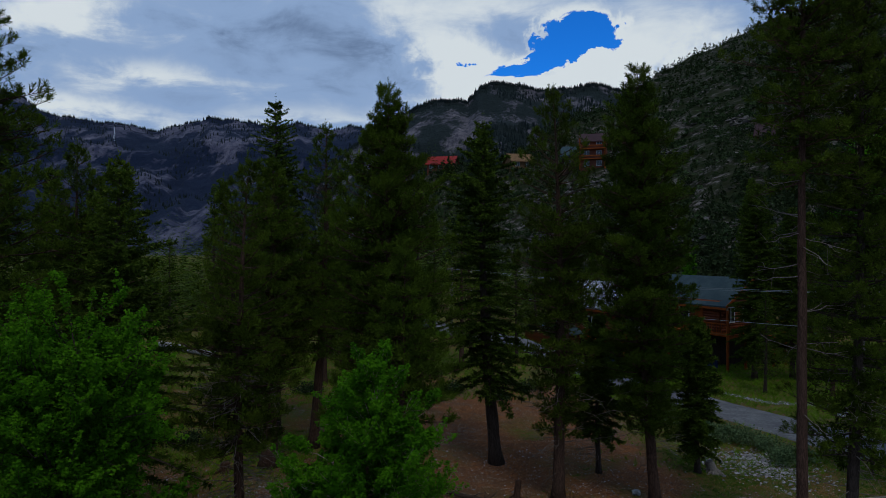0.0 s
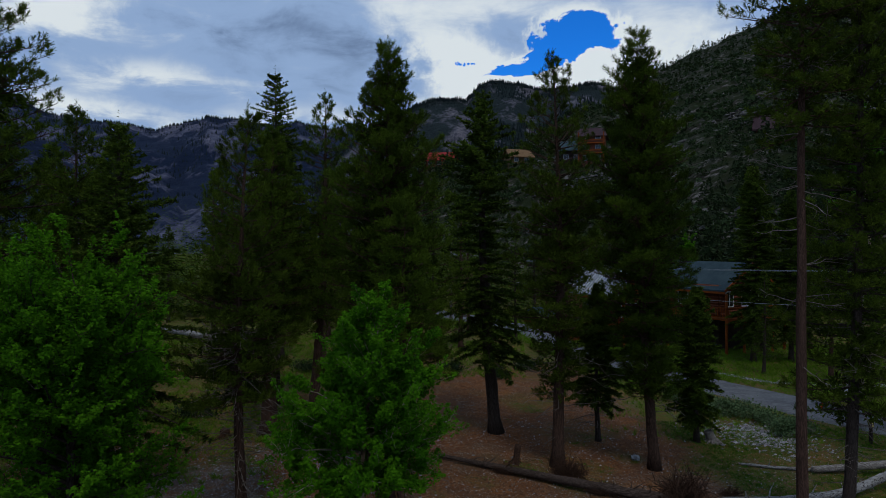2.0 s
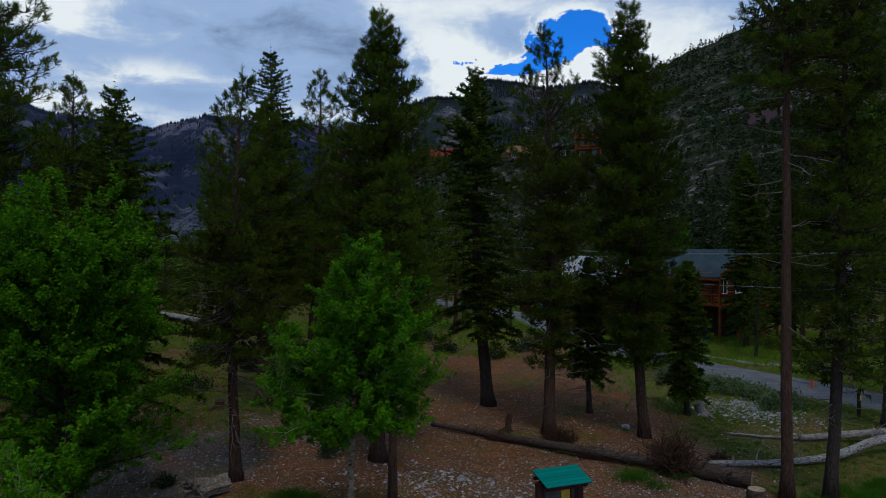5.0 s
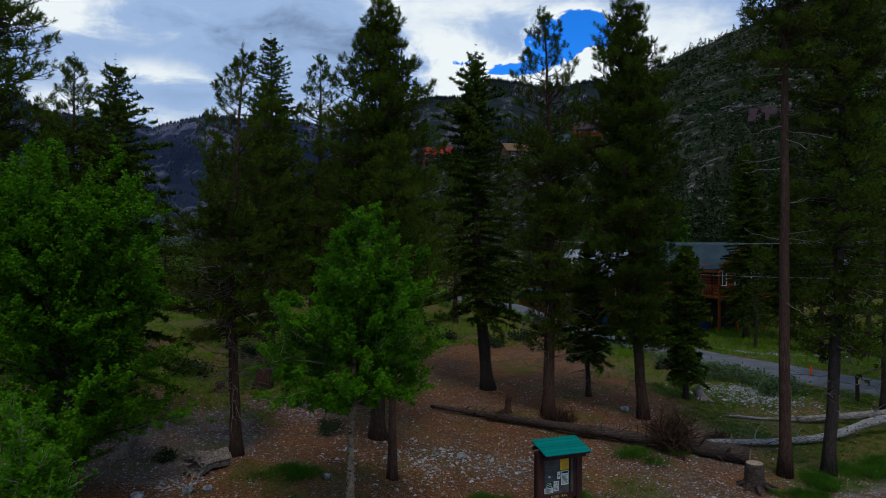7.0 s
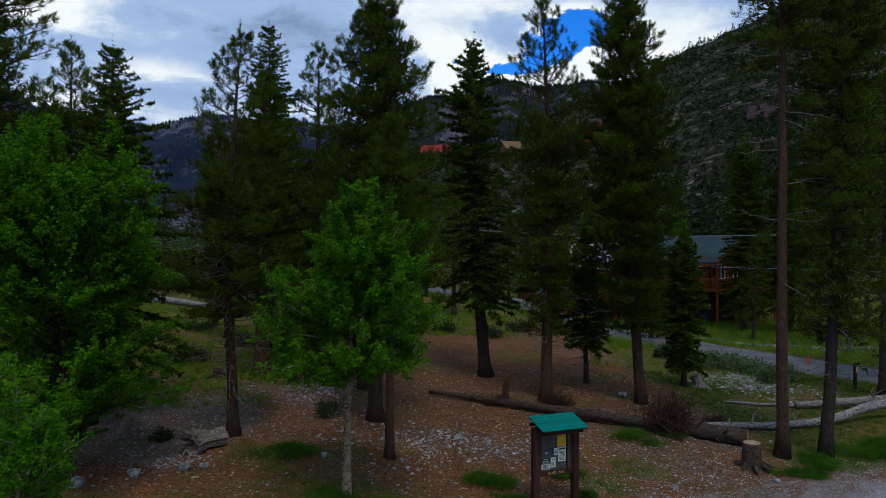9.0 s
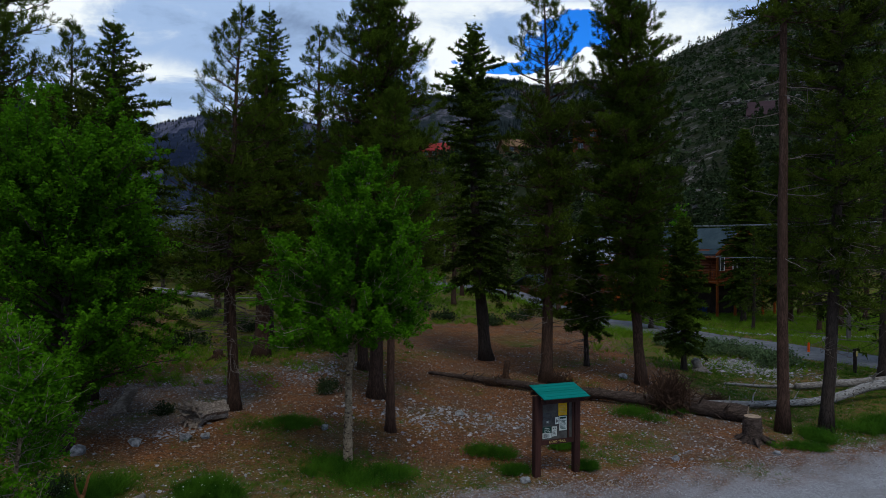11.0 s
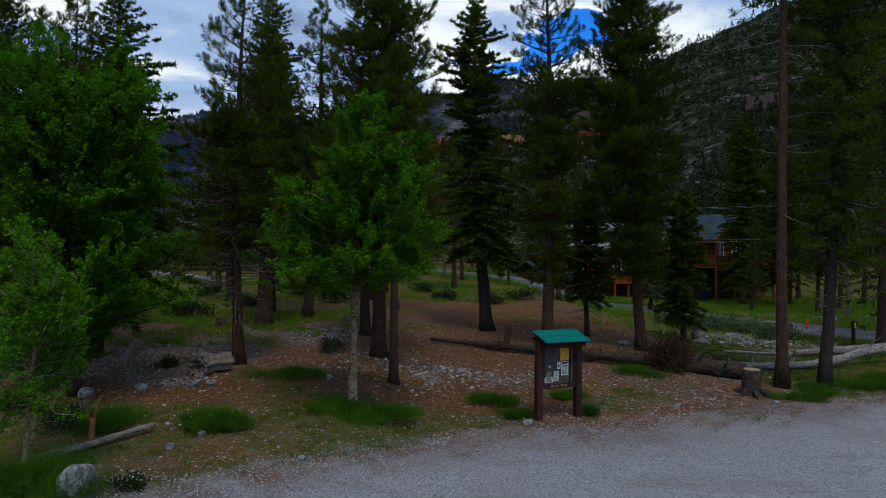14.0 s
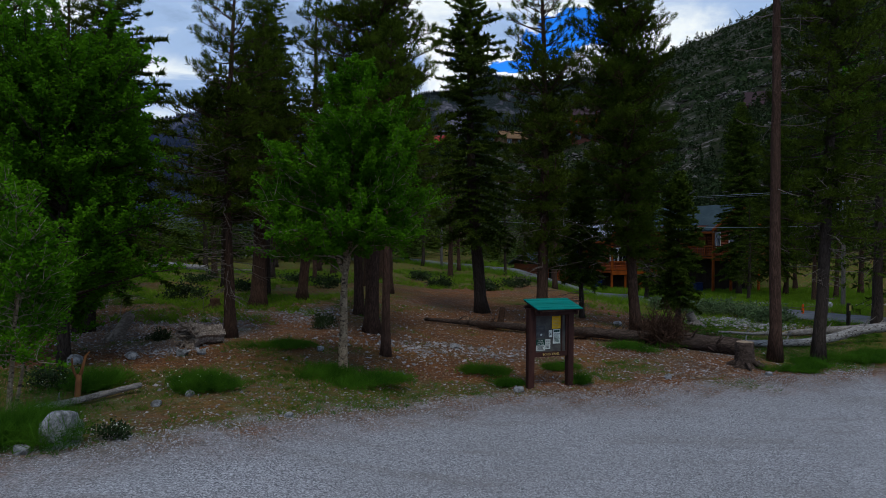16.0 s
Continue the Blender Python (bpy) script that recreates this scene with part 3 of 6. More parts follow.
def mountain_rock(name, wood, rock, pale, scale, share):
    m, t, b = material(name, 0.95, 0, 0.1)
    p = place_of(t)
    forest = noise_tex(t, stretch(t, p, (1, 0.5, 0.7)), scale, 7, 0.68)
    streak = noise_tex(t, stretch(t, p, (1, 0.5, 0.30)), scale * 9, 6, 0.75)
    strata = noise_tex(t, stretch(t, p, (0.15, 0.15, 2.0)), scale * 7, 5, 0.65)
    r = blend(t, span(t, streak, 0.35, 0.65), rock, pale)
    r = blend(t, span(t, strata, 0.45, 0.65, 0.0, 0.3), r, tuple(0.6 * x for x in rock))
    w = blend(t, noise_tex(t, p, scale * 30, 4, 0.8), tuple(0.5 * x for x in wood), tuple(1.7 * x for x in wood))
    c = blend(t, span(t, calc(t, "ADD", forest, calc(t, "MULTIPLY", calc(t, "SUBTRACT", streak, 0.5), 0.35)), share - 0.035, share + 0.035), r, w)
    link(t, c, b.inputs["Base Color"])
    bump(t, b, calc(t, "ADD", streak, strata), 0.7, 6.0)
    return m


# far range: the blue of distance and sky light is mixed into its colours
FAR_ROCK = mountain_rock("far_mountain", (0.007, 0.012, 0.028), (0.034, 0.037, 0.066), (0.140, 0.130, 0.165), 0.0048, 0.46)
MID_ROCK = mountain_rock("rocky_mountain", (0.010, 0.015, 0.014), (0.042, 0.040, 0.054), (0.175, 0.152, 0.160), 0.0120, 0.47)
range_grid = mountain_grid(RANGE_U, RANGE_E, 900, 2800, 320, 80, 1.0, 1.0)
peak_grid = mountain_grid(PEAK_U, PEAK_E, 520, 1500, 260, 80, 3.0, 0.6)
side_grid = mountain_grid(SIDE_U, SIDE_E, 700, 1400, 120, 50, 5.0, 0.8)
far_land("mountain_range", range_grid, FAR_ROCK, "dark forested mountain range, coloured blue for distance, with pale cliffs and a thin snow chute")
far_land("mountain_peak", peak_grid, MID_ROCK, "grey rocky mountain with a blunt summit and dark scattered trees")
far_land("mountain_shoulder", side_grid, MID_ROCK, "grey rock shoulder high above the hillside")


def spires(name, grid, count, height, seed, mat, label, top_share=0.35, wide=0.17):
    """Tiny far conifers: ragged cones scattered over a mountain."""
    rng = np.random.default_rng(seed)
    X, Y, Z = grid
    n_a, n_r = X.shape
    a = rng.integers(0, n_a - 1, count)
    r = (n_r * (0.35 + 0.64 * rng.random(count))).astype(int)
    r[: int(count * top_share)] = n_r - 1 - rng.integers(0, 2, int(count * top_share))
    keep = wave(X[a, r] * 0.012, Y[a, r] * 0.012, seed) + 1.2 * (r >= n_r - 3) > 0.05
    a, r = a[keep], np.minimum(r[keep], n_r - 1)
    n = len(a)
    B = np.stack([X[a, r], Y[a, r], Z[a, r]], -1) + rng.normal(size=(n, 3)) * [3, 2, 0]
    B[:, 2] -= 2
    h = height * (0.45 + 0.9 * rng.random(n))
    ang = np.linspace(0, 2 * np.pi, 4, endpoint=False)
    ring = B[:, None, :] + (h * wide)[:, None, None] * np.stack([np.cos(ang), np.sin(ang), 0 * ang], -1)[None]
    tip = B + np.stack([0 * h, 0 * h, h], -1)
    V = np.concatenate([ring, tip[:, None, :]], 1).reshape(-1, 3)
    k = np.arange(n)[:, None] * 5
    F = np.concatenate([k + [0, 1, 4], k + [1, 2, 4], k + [2, 3, 4], k + [3, 0, 4]], 1).reshape(-1, 3)
    return tagged(new(name, mesh_of(name, V, F, mat)), label, "trees", kind="stuff")


FAR_WOOD = mottled("far_forest", (0.010, 0.016, 0.018), (0.020, 0.028, 0.026), 0.05, 0.95, 0.0)
spires("far_forest", range_grid, 13000, 12, 11, FAR_WOOD, "dark conifers scattered over a far mountain range")
spires("mountain_forest", peak_grid, 15000, 9, 12, FAR_WOOD, "thin dark conifers on a rocky mountain", 0.25)
spires("shoulder_forest", side_grid, 900, 10, 13, FAR_WOOD, "dark conifers on a rock shoulder")

# the frozen fall: a thin pale chute down the far range
SNOW = mottled("old_snow", (0.80, 0.82, 0.86), (0.66, 0.69, 0.75), 0.02, 0.7, 0.2)
rng = np.random.default_rng(5)
for u0, v0, v1, wide in ((204, 226, 246, 1.4), (203.5, 249, 262, 3.2), (202, 264, 274, 2.4), (272, 288, 296, 1.6), (274, 298, 305, 2.2)):
    s = np.linspace(0, 1, 26)
    d = 2350.0
    px = u0 + rng.normal(size=26).cumsum() * 0.35
    cx, cz = (px - 784) / F_LENS * d, EYE + (441 - (v0 + (v1 - v0) * s)) / F_LENS * d
    w = wide * (0.35 + 0.9 * rng.random(26)) * (0.6 + 0.9 * (s > 0.45))
    L = np.stack([cx - w, np.full(26, d) + 2.0, cz], -1)
    M = np.stack([cx, np.full(26, d) - 2.5, cz], -1)
    Rg = np.stack([cx + w, np.full(26, d) + 2.0, cz], -1)
    V = np.concatenate([L, M, Rg])
    k = np.arange(25)
    F = np.concatenate([np.stack([k, k + 26, k + 27, k + 1], -1), np.stack([k + 26, k + 52, k + 53, k + 27], -1)])
    chute = new("snow_chute", mesh_of("snow_chute", V, F, SNOW, True))
    tagged(chute, "thin white strip of snow in a cliff gully", "snow", kind="structure")

# ---- trees ----


def curve_between(rng, base, top, n, sway):
    s = np.linspace(0, 1, n)[:, None]
    bend = rng.normal(size=3) * [1, 1, 0]
    return base + (top - base) * s + bend * sway * np.sin(np.pi * s) + rng.normal(size=(n, 3)) * [0.012, 0.012, 0] * sway * 4


def finish_tree(name, base, trunk_pts, trunk_r, wood, leaves, bark, leaf, label, group, sides=12, extra=None, dead=None):
    tree = thing(name, Matrix.Translation(base), label, "tree", group)
    b = np.array(base)
    rng = np.random.default_rng(int(abs(b[0] * 37 + b[1] * 101) * 10) % 9999)
    v, f = tube_arrays(np.asarray(trunk_pts) - b, trunk_r, sides, 0.035, rng)
    part("trunk", mesh_of("trunk", v, f, bark, True), None, tree)
    if wood.n:
        wood.v = [x - b for x in wood.v]
        tagged(part("branchwork", wood.mesh("branchwork", TWIG if bark is ASPEN_BARK else bark, False), None, tree), kind="stuff")
    if dead is not None and dead.n:
        dead.v = [x - b for x in dead.v]
        tagged(part("dead_branchwork", dead.mesh("dead_branchwork", GREY_TWIG), None, tree, "bare grey dead branches"), kind="stuff")
    if leaves.n:
        leaves.v = [x - b for x in leaves.v]
        tagged(part("crown", leaves.mesh("crown", leaf), None, tree), kind="stuff")
    if extra is not None and extra[0].n:
        extra[0].v = [x - b for x in extra[0].v]
        tagged(part("fresh_growth", extra[0].mesh("fresh_growth", extra[1]), None, tree, extra[2]), kind="stuff")
    return tree


def conifer(kind, x, y, top, radius, clear, seed, dbh=0.4, lean=(0, 0), density=1.0, label="", bark=None, leaf=None, group="forest conifers",
            bare=0.0, fine=0.98, shape=0.75, base_z=None, open_top=0.0, fill=0.72, ragged=0.42, tier=1.0, skirt=0.0):
    """A pine (tufts at the ends of upswept branches) or a fir (flat sprays in tiers).
    top: height of the tip; clear: height of the lowest green branches; bare: share of dead low branches."""
    rng = np.random.default_rng(seed)
    z0 = gz(x, y) if base_z is None else base_z
    base, tip = np.array([x, y, z0 - 0.15]), np.array([x + lean[0], y + lean[1], top])
    H = top - z0
    n = 22
    P = curve_between(rng, base, tip, n, 0.02 * H * 0.5)
    s = np.linspace(0, 1, n)
    R = dbh / 2 * ((1 - s) ** 0.85 * 0.97 + 0.03) * (1 + 0.5 * np.exp(-s * H / 0.35))
    wood, leaves, tips = Heap(), Heap(), Heap()
    pine = kind == "pine"
    c0 = clear / H

    def on_trunk(q):
        return np.array([np.interp(q, s, P[:, k]) for k in range(3)])

    tw_p, tw_d, tw_l, tw_q = [], [], [], []
    q = c0
    spin = rng.random() * 6.28
    while q < 0.985:
        tq = (q - c0) / (1 - c0)
        full = radius * ((1 - tq) ** shape) * (0.84 + 0.16 * min(1, tq / 0.15)) + 0.05
        if skirt:
            full *= min(1.0, 0.42 + 0.58 * tq / skirt)
        full = min(full, 0.10 + 0.38 * (1 - q) * H)
        count = int(rng.integers(4, 7) + (tq < 0.55) if pine else rng.integers(5, 8))
        if rng.random() < open_top * tq:
            count = max(2, count - 2)
        for b in range(count):
            spin += 2.4 + rng.normal() * 0.35
            qb = min(0.99, q + rng.normal() * (0.012 if pine else 0.004))
            L = full * (0.91 - ragged / 2 + ragged * rng.random()) * (1.12 if rng.random() < 0.12 else 1)
            if pine:
                up = -0.22 + 0.62 * tq + rng.normal() * 0.14
                curl = 0.10 + 0.16 * rng.random()
            else:
                up = -0.20 + 0.55 * tq + rng.normal() * 0.07
                curl = 0.12 - 0.30 * (1 - tq)
            d = np.array([math.cos(spin), math.sin(spin), up])
            d /= np.linalg.norm(d)
            st = on_trunk(qb)
            ss = np.linspace(0, 1, 6)[:, None]
            side = np.array([-d[1], d[0], 0]) * rng.normal() * 0.12 * L
            B = st + d * L * ss + np.array([0, 0, 1]) * curl * L * ss ** 2 + side * ss ** 2
            r0 = max(0.012, 0.022 * L * (1 if pine else 0.8))
            wood.add(*(tube_arrays(B[::2] if L < 1 else B, r0 * (1 - 0.85 * (ss[::2, 0] if L < 1 else ss[:, 0])), 3, cap=False) if density > 0.3 else tube_arrays(B[::5], [r0, r0 * 0.15], 3, cap=False)))
            if pine:
                # side shoots along the outer branch, each closing in an upswept tuft
                nt_ = max(3 if density > 0.3 else 2, int(L * (6.6 - 2.6 * tq) * density + (2.0 if density > 0.3 else 0)))
                lo = 0.18 + 0.12 * tq
                u = lo + (1 - lo) * rng.random(nt_) ** 0.62
                u[0] = 1.0
                bp0 = np.stack([np.interp(u, ss[:, 0], B[:, k]) for k in range(3)], -1)
                bd = unit(np.stack([np.interp(u, ss[:, 0], np.gradient(B[:, k])) for k in range(3)], -1))
                lat = unit(np.cross(bd, [0, 0, 1.0])) * rng.choice([-1, 1], nt_)[:, None]
                out_ = (0.10 + 0.42 * rng.random((nt_, 1))) * np.minimum(1.0, L * (1.12 - u[:, None]) + 0.12)
                out_[0] = 0.02
                sd = unit(bd * 0.75 + lat * 0.8 + np.array([0, 0, 0.18]) + rng.normal(size=(nt_, 3)) * 0.22)
                bp = bp0 + sd * out_
                for p0, p1 in zip(bp0[1:], bp[1:]) if density > 0.3 else ():
                    wood.add(*tube_arrays(np.stack([p0, p1]), [0.011, 0.007], 3, cap=False))
                td = unit(sd * 0.8 + np.array([0, 0, 0.45 + 0.45 * tq]) + rng.normal(size=(nt_, 3)) * 0.20)
                tl = (0.17 + 0.17 * rng.random(nt_)) * (1 - 0.25 * tq)
            else:
                nt_ = max(6, int(L * 17 * density * tier))
                u = 0.10 + 0.90 * rng.random(nt_) ** 0.85
                u[:2] = 1.0
                bp = np.stack([np.interp(u, ss[:, 0], B[:, k]) for k in range(3)], -1)
                bd = unit(np.stack([np.interp(u, ss[:, 0], np.gradient(B[:, k])) for k in range(3)], -1))
                lat = unit(np.cross(bd, [0, 0, 1.0])) * rng.choice([-1, 1], nt_)[:, None]
                td = unit(bd * 0.75 + lat * (0.75 + 0.3 * rng.random((nt_, 1))) + np.array([0, 0, 1]) * (-0.12 + 0.22 * rng.random((nt_, 1))))
                tl = np.minimum(np.maximum(0.12, 0.42 * L * (1.05 - u)) * (0.6 + 0.5 * rng.random(nt_)), 0.75)
            if not pine:
                td[:2] = bd[:2]
            tw_p.append(bp), tw_d.append(td), tw_l.append(tl), tw_q.append(np.full(nt_, tq))
        q += (0.22 + 0.18 * rng.random() if pine else 0.20 + 0.12 * rng.random()) * (1.05 - 0.58 * tq) / H / (0.6 + 0.4 * density) * tier
    # the leader
    tw_p.append(on_trunk(0.975)[None]), tw_d.append(np.array([[0, 0, 1.0]])), tw_l.append(np.array([0.75])), tw_q.append(np.array([1.0]))
    TP, TD, TL, TQ = np.concatenate(tw_p), np.concatenate(tw_d), np.concatenate(tw_l), np.concatenate(tw_q)
    low = TQ < fill
    if pine:
        if density > 0.3:
            leaves.add(*plumes(rng, TP, TD, TL, int(56 * fine), 0.140, 0.0145 / fine))
        else:
            leaves.add(*plumes(rng, TP, TD, TL * 1.3, 13, 0.24, 0.085))
        # old needles nearer the trunk
        axis = np.stack([np.interp(TP[:, 2], P[:, 2], P[:, k]) for k in range(3)], -1)
        inner = (axis + (TP - axis) * rng.uniform(0.25, 0.75, (len(TP), 1)))[low]
        leaves.add(*plumes(rng, inner, unit(TD[low] + rng.normal(size=inner.shape) * 0.4), TL[low], 8 if density > 0.3 else 3, 0.20, 0.065 if density > 0.3 else 0.13, 1.2))
    else:
        near_ = density > 0.3
        leaves.add(*brush(rng, TP, TD, TL, int((14 if near_ else 10) * fine), 0.11 if near_ else 0.13, (0.030 if near_ else 0.038) / fine ** 0.7, 0.85, 0.6, 0.06))
        leaves.add(*brush(rng, TP[low], TD[low], TL[low] * 0.6, 3, 0.22, 0.085, 0.7, 0.6, 0.1))
        pick = rng.random(len(TP)) < 0.35
        tips.add(*brush(rng, TP[pick] + TD[pick] * TL[pick, None] * 0.75, TD[pick], TL[pick] * 0.3 + 0.05, int(7 * fine), 0.10, 0.034 / fine ** 0.7, 0.75, 0.5, 0.0))
    # dead branches below the crown
    dead = Heap()
    if bare > 0:
        for _ in range(int(bare * 40)):
            qb = min(0.6, c0 * (0.25 + 1.25 * rng.random() ** 0.8) + 0.05 * rng.random())
            a = rng.random() * 6.28
            L = 0.4 + rng.random() * radius * 0.75
            d = np.array([math.cos(a), math.sin(a), -0.15 + 0.35 * rng.normal() * 0.5])
            st = on_trunk(qb)
            ss = np.linspace(0, 1, 6)[:, None]
            B = st + d * L * ss + np.array([0, 0, 1.0]) * (-0.12 + 0.3 * rng.random()) * L * ss ** 2 + rng.normal(size=(6, 3)) * 0.035 * L * ss
            dead.add(*tube_arrays(B, 0.016 * (1 - 0.8 * ss[:, 0]) + 0.003, 3, cap=False))
            for _k in range(3):
                w = 0.4 + 0.55 * rng.random()
                p = np.array([np.interp(w, ss[:, 0], B[:, k]) for k in range(3)])
                e = p + (d * 0.5 + rng.normal(size=3) * 0.6) * L * 0.30
                dead.add(*tube_arrays(np.stack([p, (p + e) / 2 + rng.normal(size=3) * 0.02, e]), [0.008, 0.006, 0.003], 3, cap=False))
    return finish_tree("pine_tree" if pine else "fir_tree", (x, y, z0), P, R, wood, leaves, bark or (PINE_BARK if pine else FIR_BARK),
                       leaf or (PINE_LEAF if pine else FIR_LEAF), label, group, 12, (tips, FIR_TIP, "paler fresh needles at the branch ends"), dead)


def aspen(x, y, top, radius, crown0, seed, dbh=0.22, lean=(0, 0), leaves_n=12000, leaf=0.065, label="", forks=2, group="aspens", squash=1.0, more=1.0, taper=0.95, bark=None):
    """A broad-leaved tree: pale forked stem, rising limbs, leaves in clumps at the twigs' ends."""
    rng = np.random.default_rng(seed)
    z0 = gz(x, y)
    H = top - z0
    base = np.array([x, y, z0 - 0.1])
    wood, leaves = Heap(), Heap()
    n = 16
    P = curve_between(rng, base, np.array([x + lean[0], y + lean[1], top - 0.25]), n, 0.035 * H)
    s = np.linspace(0, 1, n)
    R = dbh / 2 * ((1 - s) ** 0.9 * 0.95 + 0.05) * (1 + 0.35 * np.exp(-s * H / 0.25))
    ends, limbs = [], []
    low_q = 0.10 if bark else 0.24
    stems = [(P, R, 1.0)]
    for _ in range(forks):
        q = 0.34 + 0.22 * rng.random()
        a = _ * 6.28 / forks + 0.5 * rng.normal() - 0.3
        st = np.array([np.interp(q, s, P[:, k]) for k in range(3)])
        rad = radius * 0.24
        en = st + np.array([math.cos(a) * rad, math.sin(a) * rad, (top - st[2]) * (0.52 + 0.25 * rng.random())])
        ss = np.linspace(0, 1, 10)[:, None]
        F = st + (en - st) * ss + np.array([math.cos(a), math.sin(a), 0]) * 0.25 * rad * np.sin(np.pi * ss)
        r = dbh * 0.30 * (1 - 0.85 * ss[:, 0])
        limbs.append(tube_arrays(F - np.array([x, y, z0]), r, 9, 0.04, rng))
        stems.append((F, r, 0.8))
    for F, r, w in stems:
        sp = np.linspace(0, 1, len(F))
        for _ in range(int((34 if F is P else 20) * more)):
            q = 0.12 + 0.86 * rng.random() ** 0.85
            st = np.array([np.interp(q, sp, F[:, k]) for k in range(3)])
            rel = (st[2] - z0 - crown0) / max(0.1, H - crown0)
            if rel < -0.02:
                continue
            full = radius * (1.0 - 0.9 * min(1, max(0, rel))) ** taper * (0.55 + 0.45 * min(1, (rel + 0.06) / 0.2)) * (w if F is not P else 1)
            a = rng.random() * 6.28
            L = full * (0.55 + 0.5 * rng.random())
            d = np.array([math.cos(a), math.sin(a) * squash, 0.10 + 0.65 * rng.random() + 1.1 * max(0, rel) ** 2])
            ss = np.linspace(0, 1, 6)[:, None]
            B = st + d / np.linalg.norm(d[:2]) * L * ss - np.array([0, 0, 0.15]) * L * ss ** 2 + rng.normal(size=(6, 3)) * 0.04 * L * ss
            wood.add(*tube_arrays(B, np.maximum(0.006, 0.018 * L * (1 - 0.85 * ss[:, 0])), 4, cap=False))
            for _k in range(int(4 + L * 5.0)):
                wq = low_q + (1 - low_q) * rng.random() ** 0.8 if _k else 1.0
                p = np.array([np.interp(wq, ss[:, 0], B[:, k]) for k in range(3)])
                e = p + unit(d * 0.55 + rng.normal(size=3) * 0.5 + np.array([0, 0, 0.45])) * (0.30 + 0.45 * rng.random()) * min(1.0, 0.45 + 0.35 * L)
                wood.add(*tube_arrays(np.stack([p, (p + e) / 2 + rng.normal(size=3) * 0.02, e]), [0.008, 0.006, 0.003], 3, cap=False))
                ends.append((p, e))
    # each shoot carries a plume of leaves, thickest in its middle
    ends = np.array(ends)
    pick = rng.integers(0, len(ends), leaves_n)
    along = rng.random((leaves_n, 1)) ** 0.75
    spread = 0.145 * np.sin(np.pi * (0.12 + 0.80 * along))
    C = ends[pick, 0] + (ends[pick, 1] - ends[pick, 0]) * along * 1.12 + unit(rng.normal(size=(leaves_n, 3))) * rng.random((leaves_n, 1)) ** 0.5 * spread
    leaves.add(*leaf_chips(rng, C, leaf))
    tree = finish_tree("aspen_tree", (x, y, z0), P, R, wood, leaves, bark or ASPEN_BARK, ASPEN_LEAF, label, group, 12)
    for v_, f_ in limbs:
        part("limb", mesh_of("limb", v_, f_, bark or ASPEN_BARK, True), None, tree)
    return tree


PINE_L = "tall dark green pine with long needles and bare lower trunk"
FIR_L = "dark green fir with flat tiered branches"
# the row of trees past the lot
conifer("pine", -1.95, 23.0, 15.75, 2.4, 4.2, 21, 0.50, (0.1, 0), 1.15, "broad full dark green pine behind the aspen", shape=0.40, fill=0.9, ragged=0.55)
conifer("pine", -6.05, 20.6, 12.9, 1.55, 3.8, 22, 0.36, (0.2, 0), 0.75, "slim pine with bare dead lower branches and dark trunk", leaf=PINE_OLIVE, bare=3.6, shape=0.40, open_top=0.6, fill=0.45, ragged=0.8)
conifer("fir", -8.7, 35.5, 18.2, 2.1, 6.0, 23, 0.5, (0, 0), 0.8, "tall narrow fir with fresh pale tips", shape=0.60, fine=0.75, ragged=0.8)
conifer("pine", -6.25, 32.8, 16.2, 1.75, 5.0, 24, 0.5, (0.65, 0), 0.65, PINE_L, open_top=0.6, fill=0.45, shape=0.40, fine=0.75, ragged=0.7)
conifer("pine", -7.7, 30.2, 14.2, 2.3, 4.2, 25, 0.72, (0.2, 0), 0.9, "stout dark pine with a thick trunk", fine=0.7, shape=0.5)
conifer("fir", 2.5, 32.0, 16.5, 1.7, 3.6, 26, 0.62, (-0.6, 0.5), 0.9, "dense dark fir with bunched branches and a thick trunk", shape=0.20, fill=0.95, ragged=1.25, tier=1.2)
conifer("pine", 4.62, 27.4, 16.8, 1.9, 3.0, 27, 0.5, (-0.1, 0.6), 0.75, PINE_L, shape=0.24, skirt=0.28, leaf=PINE_OLIVE, bare=1.0, open_top=0.5, fill=0.6, ragged=0.7)
conifer("pine", 8.5, 27.3, 17.4, 2.0, 3.2, 28, 0.45, (-0.85, -0.4), 1.15, "tall straight dense dark green pine", shape=0.24, skirt=0.28, bare=0.6, fill=0.9, ragged=0.7)
conifer("pine", 10.92, 20.7, 24.5, 1.65, 12.6, 29, 0.37, (0.1, 0), 0.6, "very tall pine with a long bare reddish trunk", bark=RED_BARK, shape=0.4, leaf=PINE_OLIVE, bare=1.3, open_top=0.4, ragged=0.8)
conifer("pine", 12.5, 21.1, 22.0, 1.45, 4.2, 30, 0.37, (0.3, 0), 0.8, "tall ragged olive pine with dead grey twigs on its trunk", shape=0.22, ragged=1.2, fill=0.75, leaf=PINE_OLIVE, bare=1.6, tier=1.1, bark=FIR_BARK)
conifer("pine", -2.85, 27.4, 12.0, 1.4, 5.2, 40, 0.42, (0.2, 0), 0.6, "dark pine standing close behind a broader one", fine=0.7, shape=0.5)
conifer("pine", -1.2, 19.6, 10.2, 1.15, 5.6, 31, 0.28, (0.1, 0.4), 0.8, "young pine with a slim reddish trunk", bark=RED_BARK, shape=0.5)
conifer("fir", -11.3, 22.0, 13.0, 2.9, 2.6, 32, 0.55, (0.9, 0), 0.9, "wide drooping fir with grey hanging twigs", shape=0.55, leaf=FIR_LEAF, bare=1.2, fine=0.75, ragged=1.0, tier=1.1)
